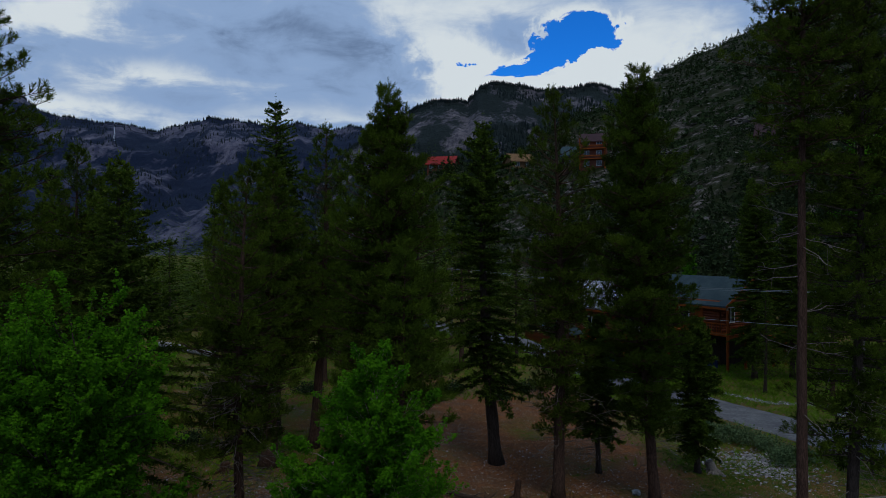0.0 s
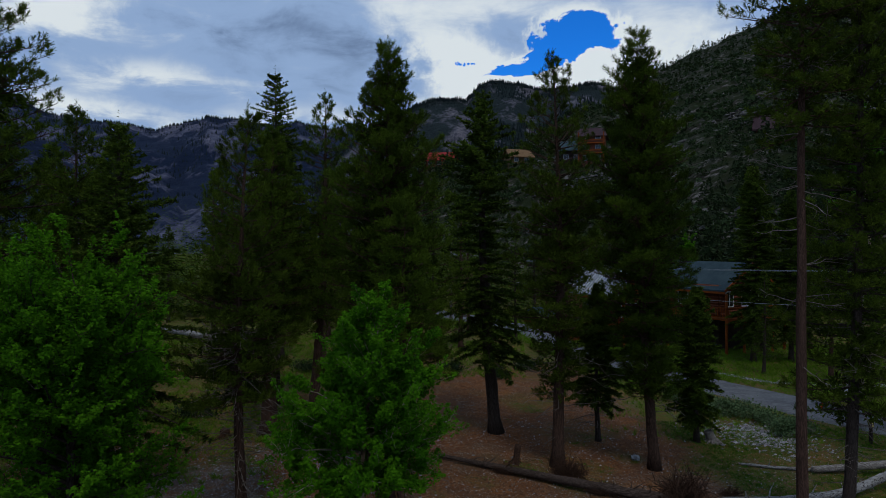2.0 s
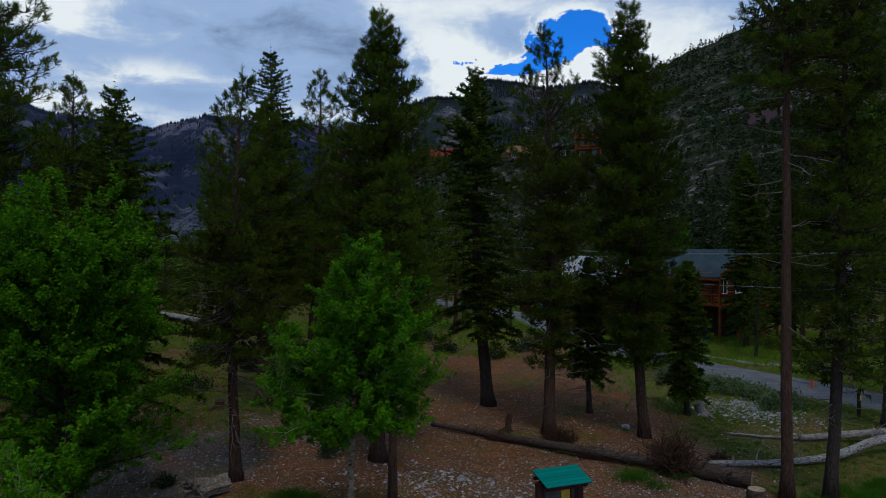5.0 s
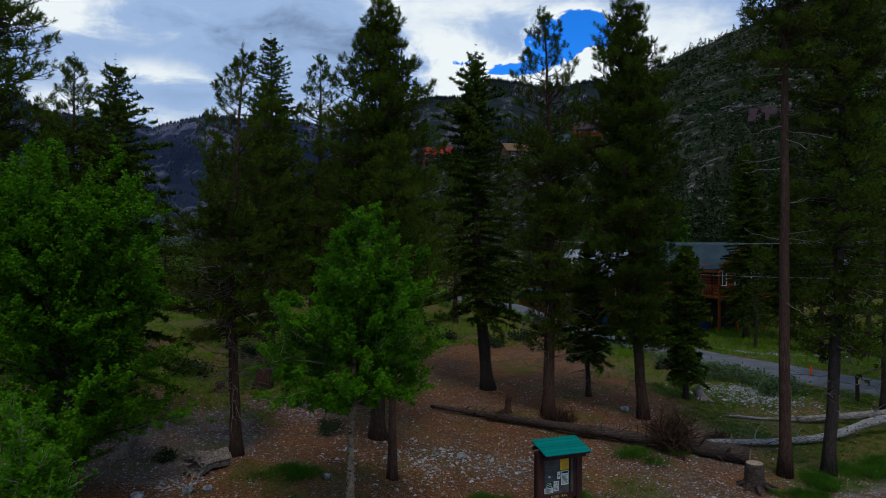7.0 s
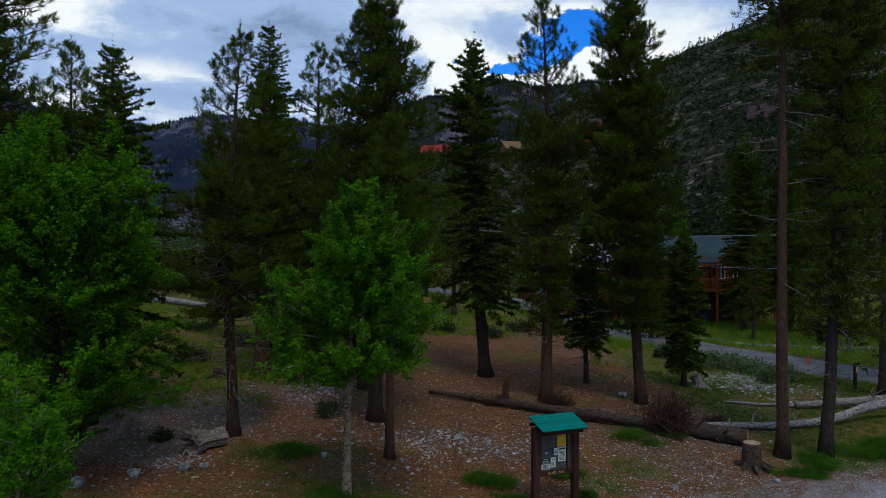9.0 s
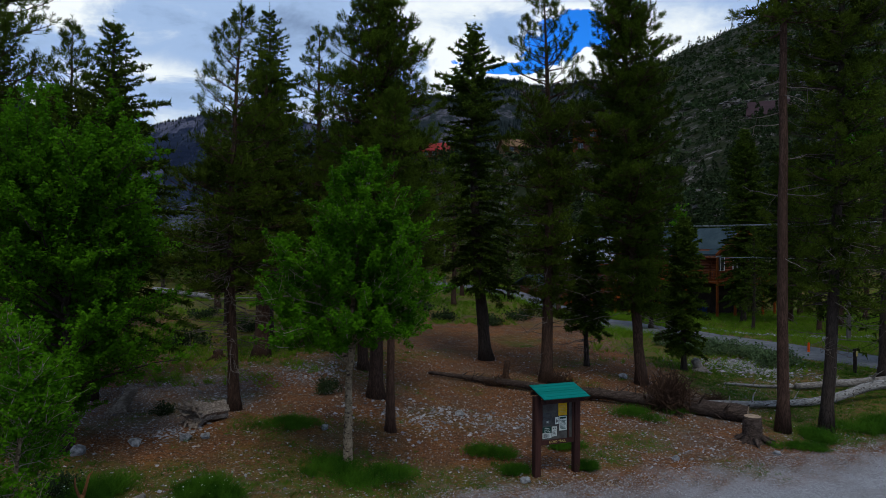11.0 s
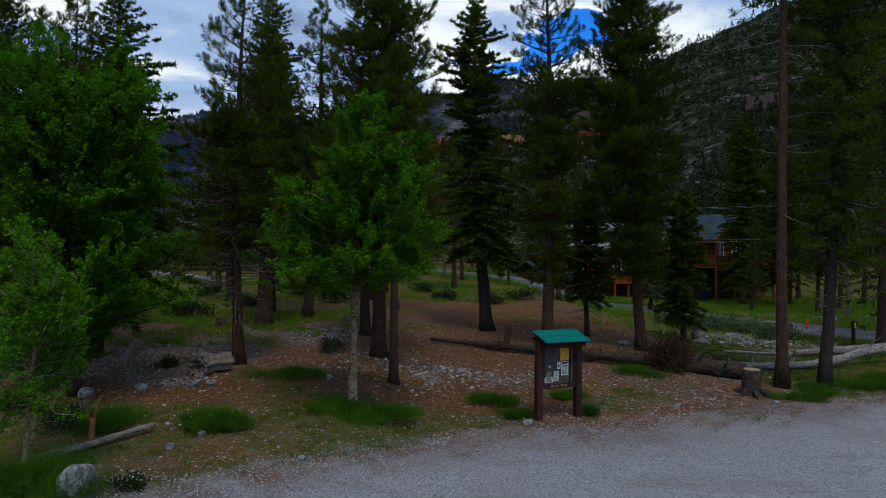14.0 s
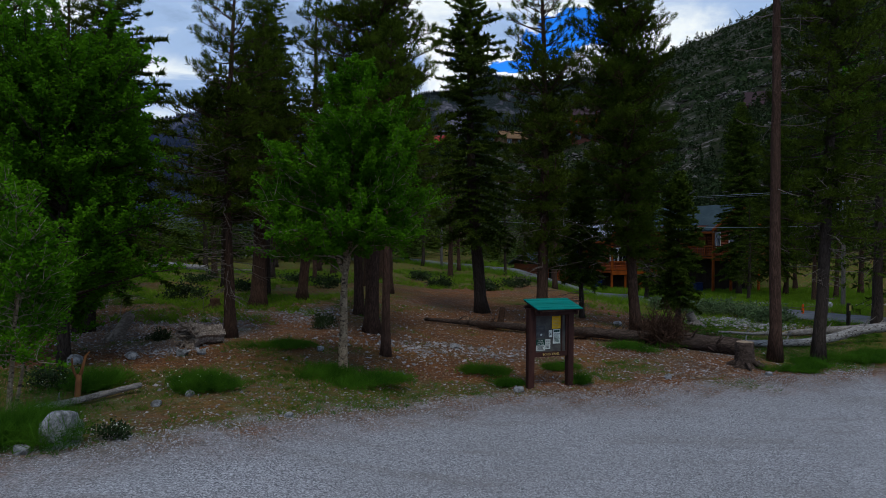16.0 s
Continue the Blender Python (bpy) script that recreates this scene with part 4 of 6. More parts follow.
conifer("pine", -14.2, 20.6, 18.6, 2.6, 3.6, 33, 0.5, (0, 0), 0.8, PINE_L, shape=0.4, fine=0.7, ragged=0.7)
conifer("pine", -14.0, 26.2, 14.2, 1.9, 4.5, 34, 0.4, (0, 0), 0.7, PINE_L, shape=0.5, fine=0.7)
conifer("fir", 7.05, 30.9, 7.4, 1.15, 2.0, 35, 0.25, (0, 0), 1.5, "young fir with thin trunk", shape=0.45, bare=0.8, ragged=0.8)
conifer("fir", 12.0, 32.2, 7.2, 1.0, 1.2, 36, 0.28, (0, 0), 1.6, "young bushy fir with branches near the ground", shape=0.35, fill=0.95, ragged=0.7)
conifer("fir", 26.2, 57.5, 16.0, 2.2, 2.2, 37, 0.45, (0, 0), 1.2, "dark bushy fir beside the cabin", shape=0.4, fill=0.9, fine=0.7)
conifer("fir", 16.6, 52.0, 10.0, 1.5, 1.4, 38, 0.35, (0, 0), 0.8, "dark fir in front of the cabin", shape=0.55, fill=0.9, fine=0.7)
conifer("fir", 29.4, 57.5, 14.0, 2.1, 2.2, 39, 0.42, (0, 0), 0.9, "dark bushy fir beside the cabin", shape=0.55, fill=0.9, fine=0.7)
# aspens by the lot
aspen(-1.95, 15.95, 7.6, 2.6, 2.55, 47, 0.23, (0.45, 0), 125000, 0.058, "young aspen with pale spotted trunk and bright green leaves", 3, more=1.5, taper=0.9)
aspen(-9.0, 16.6, 8.4, 3.3, 1.3, 42, 0.3, (0.3, -0.4), 165000, 0.066, "broad aspen with dense bright green leaves", 4, more=2.0, taper=0.55, bark=FIR_BARK)
aspen(-9.5, 17.5, 4.6, 2.1, 0.1, 46, 0.16, (0.2, 0), 50000, 0.075, "low leafy aspen with dark green shaded leaves", 3, more=1.5, bark=FIR_BARK)
aspen(-6.55, 10.3, 4.7, 1.0, 1.1, 43, 0.09, (0.15, 0), 11500, 0.055, "aspen sapling with fresh green leaves", 1, more=1.3)
aspen(-7.2, 11.6, 3.6, 0.95, 0.7, 44, 0.07, (0.1, 0), 8000, 0.055, "aspen sapling with fresh green leaves", 1, more=1.3)
aspen(50.5, 80.0, 27.5, 4.6, 6.0, 48, 0.4, (0, 0), 9000, 0.30, "tall yellow-green broad-leaved tree on the hillside", 3)
aspen(27.5, 76.0, 11.6, 2.2, 0.4, 45, 0.2, (0, 0), 9000, 0.16, "light green broad-leaved bush at the foot of the hill", 2)

# ---- woods behind, copied from a few trees ----
models = [
    conifer("pine", 60, -40, 13.0, 2.0, 3.0, 51, 0.42, density=0.2, fine=0.30, label="dark green pine in the woods", group="woods behind"),
    conifer("fir", 64, -40, 12.0, 2.0, 1.5, 52, 0.40, density=0.2, fine=0.28, label="dark green fir in the woods", group="woods behind"),
    conifer("pine", 68, -40, 10.0, 1.8, 2.0, 53, 0.35, density=0.2, fine=0.30, label="olive green pine in the woods", leaf=PINE_OLIVE, group="woods behind"),
    conifer("fir", 72, -40, 15.0, 2.1, 3.0, 54, 0.45, density=0.2, fine=0.28, label="tall dark fir in the woods", group="woods behind"),
]
heights = [13.0, 12.0, 10.0, 15.0]
spots = [(-24.0, 75.0, 9.0), (-28.0, 70.0, 10.0), (-18, 38, 14), (-12.5, 41, 12), (-22, 33, 15), (-24, 42, 14), (-16, 50, 14), (-26, 52, 15), (-11.5, 49, 13), (-8, 55, 14), (-20, 60, 15), (-3.5, 47, 13), (-5, 62, 14),
         (1.5, 55, 12), (-1, 70, 13), (5, 74, 12), (-12, 72, 15), (9.5, 52, 11), (12.5, 70, 13), (6.5, 60, 10), (-2.3, 38, 12), (-16, 28, 11), (-20, 26, 15), (-4.0, 41, 11),
         (30.5, 58, 13), (32.5, 54, 12), (28.5, 50, 10), (34, 47, 14), (37, 58, 15), (24.5, 52, 8.0), (31, 66, 13), (35, 40, 12), (41, 50, 15), (17.5, 78, 12), (13, 84, 12),
         (24, 34, 17), (27, 30, 18), (20.5, 30.5, 15), (31, 36, 15), (38, 84, 14),
         (-10, 60, 13), (-15, 65, 14), (-18, 82, 15), (-6, 84, 14), (-9.5, 66, 12), (2.5, 64, 11), (-24, 47, 13),
         (-3, 78, 13), (-8.2, 47.5, 10), (-13.5, 56, 11), (10.5, 77, 12), (34.5, 64, 14), (19.5, 86, 13)]
rng = random.Random(9)
for n_s, (sx, sy, sh) in enumerate(spots):
    src = rng.randrange(4)
    k = sh / heights[src]
    if n_s < 4:
        src, k = n_s, sh / heights[n_s]
    m = Matrix.Translation((sx, sy, gz(sx, sy))) @ Matrix.Rotation(rng.random() * 6.28, 4, "Z") @ Matrix.Diagonal((k * rng.uniform(0.9, 1.15), k * rng.uniform(0.9, 1.15), k, 1))
    if n_s < 4:
        models[n_s].matrix_world = m
    else:
        tree = copy_thing(models[src], Matrix())
        tree.matrix_basis = m

# brush and small pines over the hillside, each a rounded or pointed clump of leaves
def hillside_brush(name, count, seed, mat, label, size0, size1, tall, near, far, pick, m_, leaf, crest=False):
    r_ = np.random.default_rng(seed)
    u_ = r_.uniform(-0.06, 0.75, count * 4)
    d_ = near * (far / near) ** r_.random(count * 4)
    if crest:
        d_ = crest_of(u_) * r_.uniform(0.90, 0.998, count * 4)
    x_, y_ = u_ * d_, d_
    h_ = hill_ground(x_, y_)[0]
    keep = (h_ > 1.0) & (wave(x_ * 0.05, y_ * 0.05, seed) + 0.7 * wave(x_ * 0.21, y_ * 0.21, seed + 1) > pick)
    x_, y_ = x_[keep][:count], y_[keep][:count]
    z_ = ground(x_, y_)
    n = len(x_)
    sz = size0 + (size1 - size0) * r_.random(n) ** 2
    if tall > 1.5:
        hgt = r_.random((n, m_, 1)) ** 1.3
        a_ = r_.random((n, m_, 1)) * 6.28
        rad = (1 - hgt) * r_.uniform(0.45, 1.0, (n, m_, 1)) + 0.04
        loc = np.concatenate([np.cos(a_) * rad, np.sin(a_) * rad, hgt], -1)
    else:
        lobes = unit(r_.normal(size=(n, 5, 3))) * 0.5
        loc = np.take_along_axis(lobes, r_.integers(0, 5, (n, m_, 1)).repeat(3, 2), 1) + unit(r_.normal(size=(n, m_, 3))) * 0.5
        loc[..., 2] = np.abs(loc[..., 2])
    C = np.stack([x_, y_, z_ - 0.1], -1)[:, None, :] + loc * sz[:, None, None] * [1, 1, tall]
    big_ = np.repeat(sz * leaf, m_)[:, None] * r_.uniform(0.7, 1.3, (n * m_, 1))
    C = C.reshape(-1, 3)
    nrm = unit(r_.normal(size=C.shape) + [0, 0, 0.7])
    a = unit(np.cross(nrm, r_.normal(size=C.shape)))
    b_ = np.cross(nrm, a)
    V = np.stack([C - a * big_ * 0.5 - b_ * big_ * 0.35, C + a * big_ * 0.5 - b_ * big_ * 0.35, C + b_ * big_ * 0.55], 1).reshape(-1, 3)
    return tagged(new(name, mesh_of(name, V, np.arange(len(V)).reshape(-1, 3), mat)), label, "brush", kind="stuff")


def crest_of(u):
    """How far off the hill's skyline lies."""
    e = np.interp(u, HILL_U, HILL_E)
    foot = np.interp(u, [-0.08, 0.0, 0.2, 0.41, 0.65, 1.2], [190, 160, 100, 72, 64, 64])
    slope = np.maximum(0.34, e + 0.07)
    return (10.4 + slope * foot) / np.maximum(slope - e, 0.02)


hillside_brush("hillside_brush", 1700, 61, SHRUB, "low olive shrubs over a rocky hillside", 0.8, 2.4, 0.9, 72, 210, -0.8, 70, 0.26)
hillside_brush("hillside_brush", 4600, 64, SHRUB, "dark shrubs high on a rocky hillside", 1.0, 3.0, 0.9, 200, 640, -0.6, 16, 0.50)
hillside_brush("hillside_sage", 1300, 62, SAGE, "grey-green sage bushes over a rocky hillside", 0.4, 1.1, 0.8, 72, 400, -0.2, 26, 0.38)
hillside_brush("hillside_pines", 420, 63, HILL_LEAF, "dark small pines over a rocky hillside", 1.0, 2.2, 2.8, 80, 240, 0.05, 110, 0.26)
hillside_brush("hillside_pines", 1700, 68, HILL_LEAF, "dark small pines high on a rocky hillside", 1.0, 2.4, 2.8, 230, 640, 0.0, 20, 0.55)
hillside_brush("skyline_pines", 420, 69, HILL_LEAF, "dark small pines along the crest of the hill", 0.7, 2.0, 2.8, 80, 640, -0.2, 26, 0.45, True)


def valley_forest(name, count, seed, mat, label, lo, hi, near, far, h0, h1):
    """Ragged spires of drooping needle clumps for the woods down the valley."""
    r_ = np.random.default_rng(seed)
    u_ = r_.uniform(lo, hi, count)
    d_ = near * (far / near) ** r_.random(count)
    B = np.stack([u_ * d_, d_, ground(u_ * d_, d_)], -1)
    h_ = r_.uniform(h0, h1, count)
    m_ = 110
    q = r_.random((count, m_)) ** 1.25
    a_ = r_.random((count, m_)) * 6.28
    rad = (1 - q) ** 0.8 * (0.10 + 0.035 * r_.random((count, 1))) * h_[:, None] * (0.35 + 0.75 * r_.random((count, m_)))
    C = B[:, None, :] + np.stack([np.cos(a_) * rad, np.sin(a_) * rad, (0.08 + 0.92 * q) * h_[:, None]], -1)
    outw = np.stack([np.cos(a_), np.sin(a_), 0 * a_ - 0.25], -1)
    sz = (0.055 * h_[:, None] * (1.15 - q))[..., None]
    side = np.stack([-np.sin(a_), np.cos(a_), 0 * a_], -1)
    V = np.stack([C - side * sz * 0.55, C + side * sz * 0.55, C + outw * sz * 1.5], 2).reshape(-1, 3)
    return tagged(new(name, mesh_of(name, V, np.arange(len(V)).reshape(-1, 3), mat)), label, "trees", kind="stuff")


valley_forest("valley_woods", 520, 65, PINE_LEAF, "dense dark conifers filling the valley", -0.85, 0.02, 95, 420, 9, 17)
valley_forest("hill_foot_woods", 150, 66, FIR_LEAF, "dark conifers along the foot of the hill", 0.0, 0.36, 82, 170, 5, 11)
valley_forest("young_woods", 420, 67, FIR_LEAF, "young dark conifers filling the valley floor", -0.62, -0.02, 74, 120, 4.5, 9)

# ---- trailhead board ----
BROWN = mottled("brown_stain", (0.062, 0.026, 0.020), (0.038, 0.017, 0.014), 3.0, 0.7, squash=(1, 1, 0.15), object_space=True)
TEAL = mottled("teal_roof_paint", (0.002, 0.175, 0.140), (0.002, 0.145, 0.118), 2.0, 0.55, 0.15, 0.004, squash=(0.3, 3, 1), speckle=0.12, object_space=True)
BOARD = mottled("notice_backing", (0.055, 0.050, 0.045), (0.085, 0.080, 0.070), 5.0, 0.6, 0.1, object_space=True)
PAPER = mottled("weathered_paper", (0.55, 0.56, 0.50), (0.46, 0.48, 0.43), 9.0, 0.8, 0.05, speckle=0.12, object_space=True)
YELLOW = mottled("yellow_paper", (0.72, 0.42, 0.02), (0.60, 0.34, 0.015), 9.0, 0.8, 0.05, speckle=0.12, object_space=True)
DARK_GREEN = mottled("dark_green_print", (0.010, 0.045, 0.032), (0.014, 0.055, 0.040), 9.0, 0.7, 0.05, speckle=0.1, object_space=True)
INK = mottled("print_ink", (0.05, 0.05, 0.05), (0.08, 0.08, 0.08), 9.0, 0.8, 0.0, object_space=True)
GOLD = mottled("routed_letters", (0.50, 0.36, 0.12), (0.42, 0.30, 0.10), 9.0, 0.8, 0.0, object_space=True)
m, t, b = material("acrylic_pane", 0.06, 0, 0.5)
b.inputs["Transmission Weight"].default_value = 1.0
b.inputs["Base Color"].default_value = (0.92, 0.95, 0.93, 1)
b.inputs["IOR"].default_value = 1.08
ACRYLIC = m


def words(text, size, m4, mat, parent, name="lettering"):
    c = bpy.data.curves.new(name, "FONT")
    c.body, c.size, c.align_x, c.align_y, c.extrude = text, size, "CENTER", "CENTER", 0.001
    c.materials.append(mat)
    ob = new(name, c)
    ob.parent = parent
    ob.matrix_local = m4
    return ob


def kiosk():
    k = thing("trailhead_board", Matrix.Translation((3.18, 16.78, gz(3.18, 16.78))) @ Matrix.Rotation(radians(21), 4, "Z"),
              "brown wooden trailhead notice board under a teal roof", "notice board")
    for sx in (-0.57, 0.57):
        part("post", boxed(sx - 0.085, sx + 0.085, -0.085, 0.085, -0.2, 1.99, bevel=0.012), BROWN, k)
    roof_m = Matrix.Translation((0.03, -0.06, 2.09)) @ Matrix.Rotation(radians(15), 4, "X")
    roof = part("roof", boxed(-0.63, 0.63, -0.40, 0.36, -0.035, 0.0, roof_m, 0.006), BROWN, k, "dark brown roof deck with teal boards on it")
    for i_ in range(6):
        y0 = -0.415 + i_ * 0.132
        part("roof_board", boxed(-0.65, 0.65, y0, y0 + 0.129, 0.004, 0.024 + 0.004 * (i_ % 2), roof_m, 0.004), TEAL, roof, "teal painted board")
    for y0, h in ((-0.34, 1.95), (0.22, 2.07)):
        part("beam", boxed(-0.60, 0.60, y0, y0 + 0.06, h - 0.10, h - 0.02, bevel=0.006), BROWN, k)
    part("rafter", boxed(-0.55, -0.49, -0.36, 0.33, -0.11, -0.04, roof_m, 0.004), BROWN, k)
    part("rafter", boxed(0.49, 0.55, -0.36, 0.33, -0.11, -0.04, roof_m, 0.004), BROWN, k)
    panel = part("notice_panel", boxed(-0.48, 0.48, -0.02, 0.02, 0.86, 1.86), BOARD, k, "dark notice panel behind a clear pane")
    for x0, x1, z0, z1 in ((-0.484, 0.484, 1.80, 1.90), (-0.484, 0.484, 0.76, 0.885), (-0.484, -0.43, 0.886, 1.799), (0.43, 0.484, 0.886, 1.799)):
        part("frame_rail", boxed(x0, x1, -0.055, -0.021, z0, z1, bevel=0.006), BROWN, panel)
    part("frame_stile", boxed(0.30, 0.335, -0.050, -0.022, 0.887, 1.798, bevel=0.004), BROWN, panel)

    def sheet_of(name, x0, x1, z0, z1, mat, label):
        return part(name, boxed(x0, x1, -0.026, -0.022, z0, z1), mat, panel, label)

    def bars(owner, x0, x1, z0, z1, n_, mat):
        for q in range(n_):
            zc = z1 - (q + 0.5) * (z1 - z0) / n_
            part("text_bar", boxed(x0, x1 - 0.25 * (x1 - x0) * ((q * 7 + n_) % 4) / 4, -0.030, -0.0265, zc - 0.006, zc + 0.006), mat, panel)

    s = sheet_of("poster", 0.04, 0.29, 1.46, 1.78, YELLOW, "yellow notice sheet")
    bars(s, 0.07, 0.26, 1.50, 1.73, 6, GOLD)
    s = sheet_of("poster", 0.07, 0.28, 1.08, 1.44, PAPER, "pale printed sheet with a green heading")
    bars(s, 0.09, 0.265, 1.11, 1.34, 8, DARK_GREEN)
    part("heading_bar", boxed(0.09, 0.26, -0.030, -0.0265, 1.375, 1.42), DARK_GREEN, panel)
    s = sheet_of("poster", -0.05, 0.045, 1.25, 1.43, PAPER, "small white sign with a dark animal shape")
    part("pictogram", boxed(-0.03, 0.02, -0.030, -0.0265, 1.31, 1.345), INK, panel)
    part("pictogram", boxed(-0.032, -0.018, -0.0305, -0.0265, 1.28, 1.39), INK, panel)
    s = sheet_of("poster", -0.415, -0.16, 0.92, 1.05, PAPER, "white lower half of a trail sign")
    bars(s, -0.39, -0.19, 0.935, 1.035, 4, INK)
    s = sheet_of("poster", -0.415, -0.16, 1.053, 1.20, DARK_GREEN, "dark green sign asking to stay on the trail")
    for q, txt in enumerate(("Please", "Stay On", "The Trail")):
        words(txt, 0.052, Matrix.Translation((-0.2875, -0.028, 1.170 - q * 0.044)) @ Matrix.Rotation(radians(90), 4, "X"), PAPER, panel)
    s = sheet_of("poster", -0.15, -0.005, 0.95, 1.20, PAPER, "white sheet with small print")
    bars(s, -0.13, -0.03, 0.97, 1.10, 4, INK)
    part("pictogram", boxed(-0.12, -0.095, -0.030, -0.0265, 1.135, 1.165), INK, panel)
    part("pictogram", boxed(-0.06, -0.035, -0.030, -0.0265, 1.135, 1.165), INK, panel)
    s = sheet_of("poster", -0.30, -0.245, 1.30, 1.345, PAPER, "tiny white card")
    s = sheet_of("poster", -0.41, -0.16, 1.24, 1.55, INK, "faded dark sheet with unreadable print")
    bars(s, -0.39, -0.2, 1.40, 1.53, 4, BOARD)
    s = sheet_of("poster", -0.13, -0.06, 1.24, 1.42, INK, "narrow faded dark sheet")
    words("ECHO TRAIL", 0.085, Matrix.Translation((0.0, -0.057, 0.822)) @ Matrix.Rotation(radians(90), 4, "X"), GOLD, panel)


kiosk()


# ---- logs, stumps and stones ----
def log(name, pts, r0, r1, mat, label, seed, stubs=8, ends=None, wob=0.06, group=""):
    """A fallen trunk along ground points, its rings uneven, with broken branch stubs."""
    rng = np.random.default_rng(seed)
    P = np.array([(x_, y_, gz(x_, y_) + lift_) for x_, y_, lift_ in pts], float)
    n_ = 26
    q = np.linspace(0, 1, len(P))
    s_ = np.linspace(0, 1, n_)
    C = np.stack([np.interp(s_, q, P[:, k]) for k in range(3)], -1)
    for _ in range(3):
        C[1:-1] = (C[:-2] + 2 * C[1:-1] + C[2:]) / 4
    R_ = r0 + (r1 - r0) * s_
    base = C.mean(0)
    base[2] = gz(base[0], base[1])
    ob = thing(name, Matrix.Translation(base), label, "log", group)
    v_, f_ = tube_arrays(C - base, R_, 14, wob, rng)
    part("trunk", mesh_of("trunk", v_, f_, mat, True), None, ob)
    for _ in range(stubs):
        k = rng.integers(2, n_ - 2)
        along = unit(C[k + 1] - C[k - 1])
        d = unit(np.cross(along, rng.normal(size=3)) + along * 0.5 + np.array([0, 0, 0.55]))
        L = (0.10 + 0.5 * rng.random() ** 2) + R_[k]
        st = C[k] - base
        v_, f_ = tube_arrays(np.stack([st, st + d * L * 0.6, st + d * L + rng.normal(size=3) * 0.05]), [0.035, 0.022, 0.008], 6)
        part("branch_stub", mesh_of("branch_stub", v_, f_, mat), None, ob)
    if ends:
        for e_ in (0, -1):
            way_ = unit(C[e_] - C[1 if e_ == 0 else -2])
            v_, f_ = tube_arrays(np.stack([C[e_] - base, C[e_] - base + way_ * 0.012]), [R_[e_] * 0.95, R_[e_] * 0.9], 14)
            part("cut_end", mesh_of("cut_end", v_, f_, ends), None, ob, "pale cut end")
    return ob


log("fallen_log", [(-0.16, 28.1, 0.10), (2.6, 26.4, 0.20), (6.4, 23.9, 0.26), (8.2, 23.0, 0.27), (10.3, 21.75, 0.27)], 0.07, 0.29, LOG_BARK, "long fallen trunk with grey-brown bark and broken twigs", 71, 44, CUT_WOOD, 0.09)
log("fallen_log", [(9.7, 23.8, 0.16), (12.0, 24.2, 0.16), (14.0, 24.7, 0.18), (15.1, 25.0, 0.28), (16.9, 25.9, 0.55), (18.6, 26.4, 0.62)], 0.11, 0.18, PALE_WOOD, "bleached grey fallen trunk with peeling bark", 72, 12)
log("fallen_log", [(15.0, 27.7, 0.16), (17.0, 27.7, 0.3), (19.4, 27.6, 0.5), (22.0, 27.4, 0.45)], 0.13, 0.20, DEAD_WOOD, "grey fallen trunk lying on another log", 73, 10)
log("fallen_log", [(12.5, 28.8, 0.06), (13.8, 28.3, 0.08), (15.2, 27.9, 0.10)], 0.05, 0.07, PALE_WOOD, "thin pale fallen stem", 74, 5)


def gnarled_log():
    """A short butt log, deeply fluted, with a hollow rotten root end."""
    rng = np.random.default_rng(75)
    a, b = np.array([-6.72, 18.75]), np.array([-6.10, 19.72])
    base = np.array([*(a + b) / 2, gz(*(a + b) / 2)])
    ob = thing("fallen_log", Matrix.Translation(base), "short weathered grey-brown log with a hollow gnarled end", "log")
    n, sides = 24, 30
    q = np.linspace(0, 1, n)
    C = np.stack([a[0] + (b[0] - a[0]) * q, a[1] + (b[1] - a[1]) * q, 0.30 + 0.02 * np.sin(q * 5) + gz(*(a + b) / 2) + 0 * q], -1) - base
    way_ = unit(C[-1] - C[0])
    side = unit(np.cross(way_, [0, 0, 1.0]))
    up = np.cross(side, way_)
    ang = np.linspace(0, 2 * np.pi, sides, endpoint=False)
    flute = 0.10 * np.sin(ang * 5 + 0.6) + 0.07 * np.sin(ang * 9 + 2.0) + 0.05 * np.sin(ang * 14)
    R = 0.225 + 0.11 * np.exp(-q * 5.5) + 0.015 * np.sin(q * 9)
    rr = R[:, None] * (1 + flute[None] * (1.0 + 1.6 * np.exp(-q * 4))[:, None] + 0.03 * rng.normal(size=(n, sides)))
    V = C[:, None, :] + rr[..., None] * (np.cos(ang)[None, :, None] * side + np.sin(ang)[None, :, None] * up)
    # the root end is broken off unevenly and hollow
    V[:2] -= way_ * (0.10 * rng.random((2, sides, 1)) + 0.05 * np.sin(ang * 3)[None, :, None])
    rings = [V[0] + (C[0] - V[0]) * f + way_ * d for f, d in ((0.22, 0.02), (0.35, 0.22), (0.9, 0.45))]
    V = np.concatenate([np.stack(rings[::-1]), V, (V[-1] + (C[-1] - V[-1]) * 0.98)[None]])
    m_ = len(V)
    i_, j_ = np.meshgrid(np.arange(m_ - 1), np.arange(sides), indexing="ij")
    p, r = (i_ * sides + j_).ravel(), (i_ * sides + (j_ + 1) % sides).ravel()
    part("trunk", mesh_of("trunk", V.reshape(-1, 3), np.stack([p, r, r + sides, p + sides], -1), OLD_LOG, False), None, ob)
    for k in range(11):
        t_ = k * 0.571 + rng.random() * 0.4
        d = math.cos(t_) * side + math.sin(t_) * up
        st = C[0] + way_ * 0.12 + d * 0.24
        en = st + d * (0.12 + 0.20 * rng.random()) - way_ * (0.10 + 0.25 * rng.random())
        en[2] = max(en[2], -0.02)
        mid = (st + en) / 2 + rng.normal(size=3) * 0.04
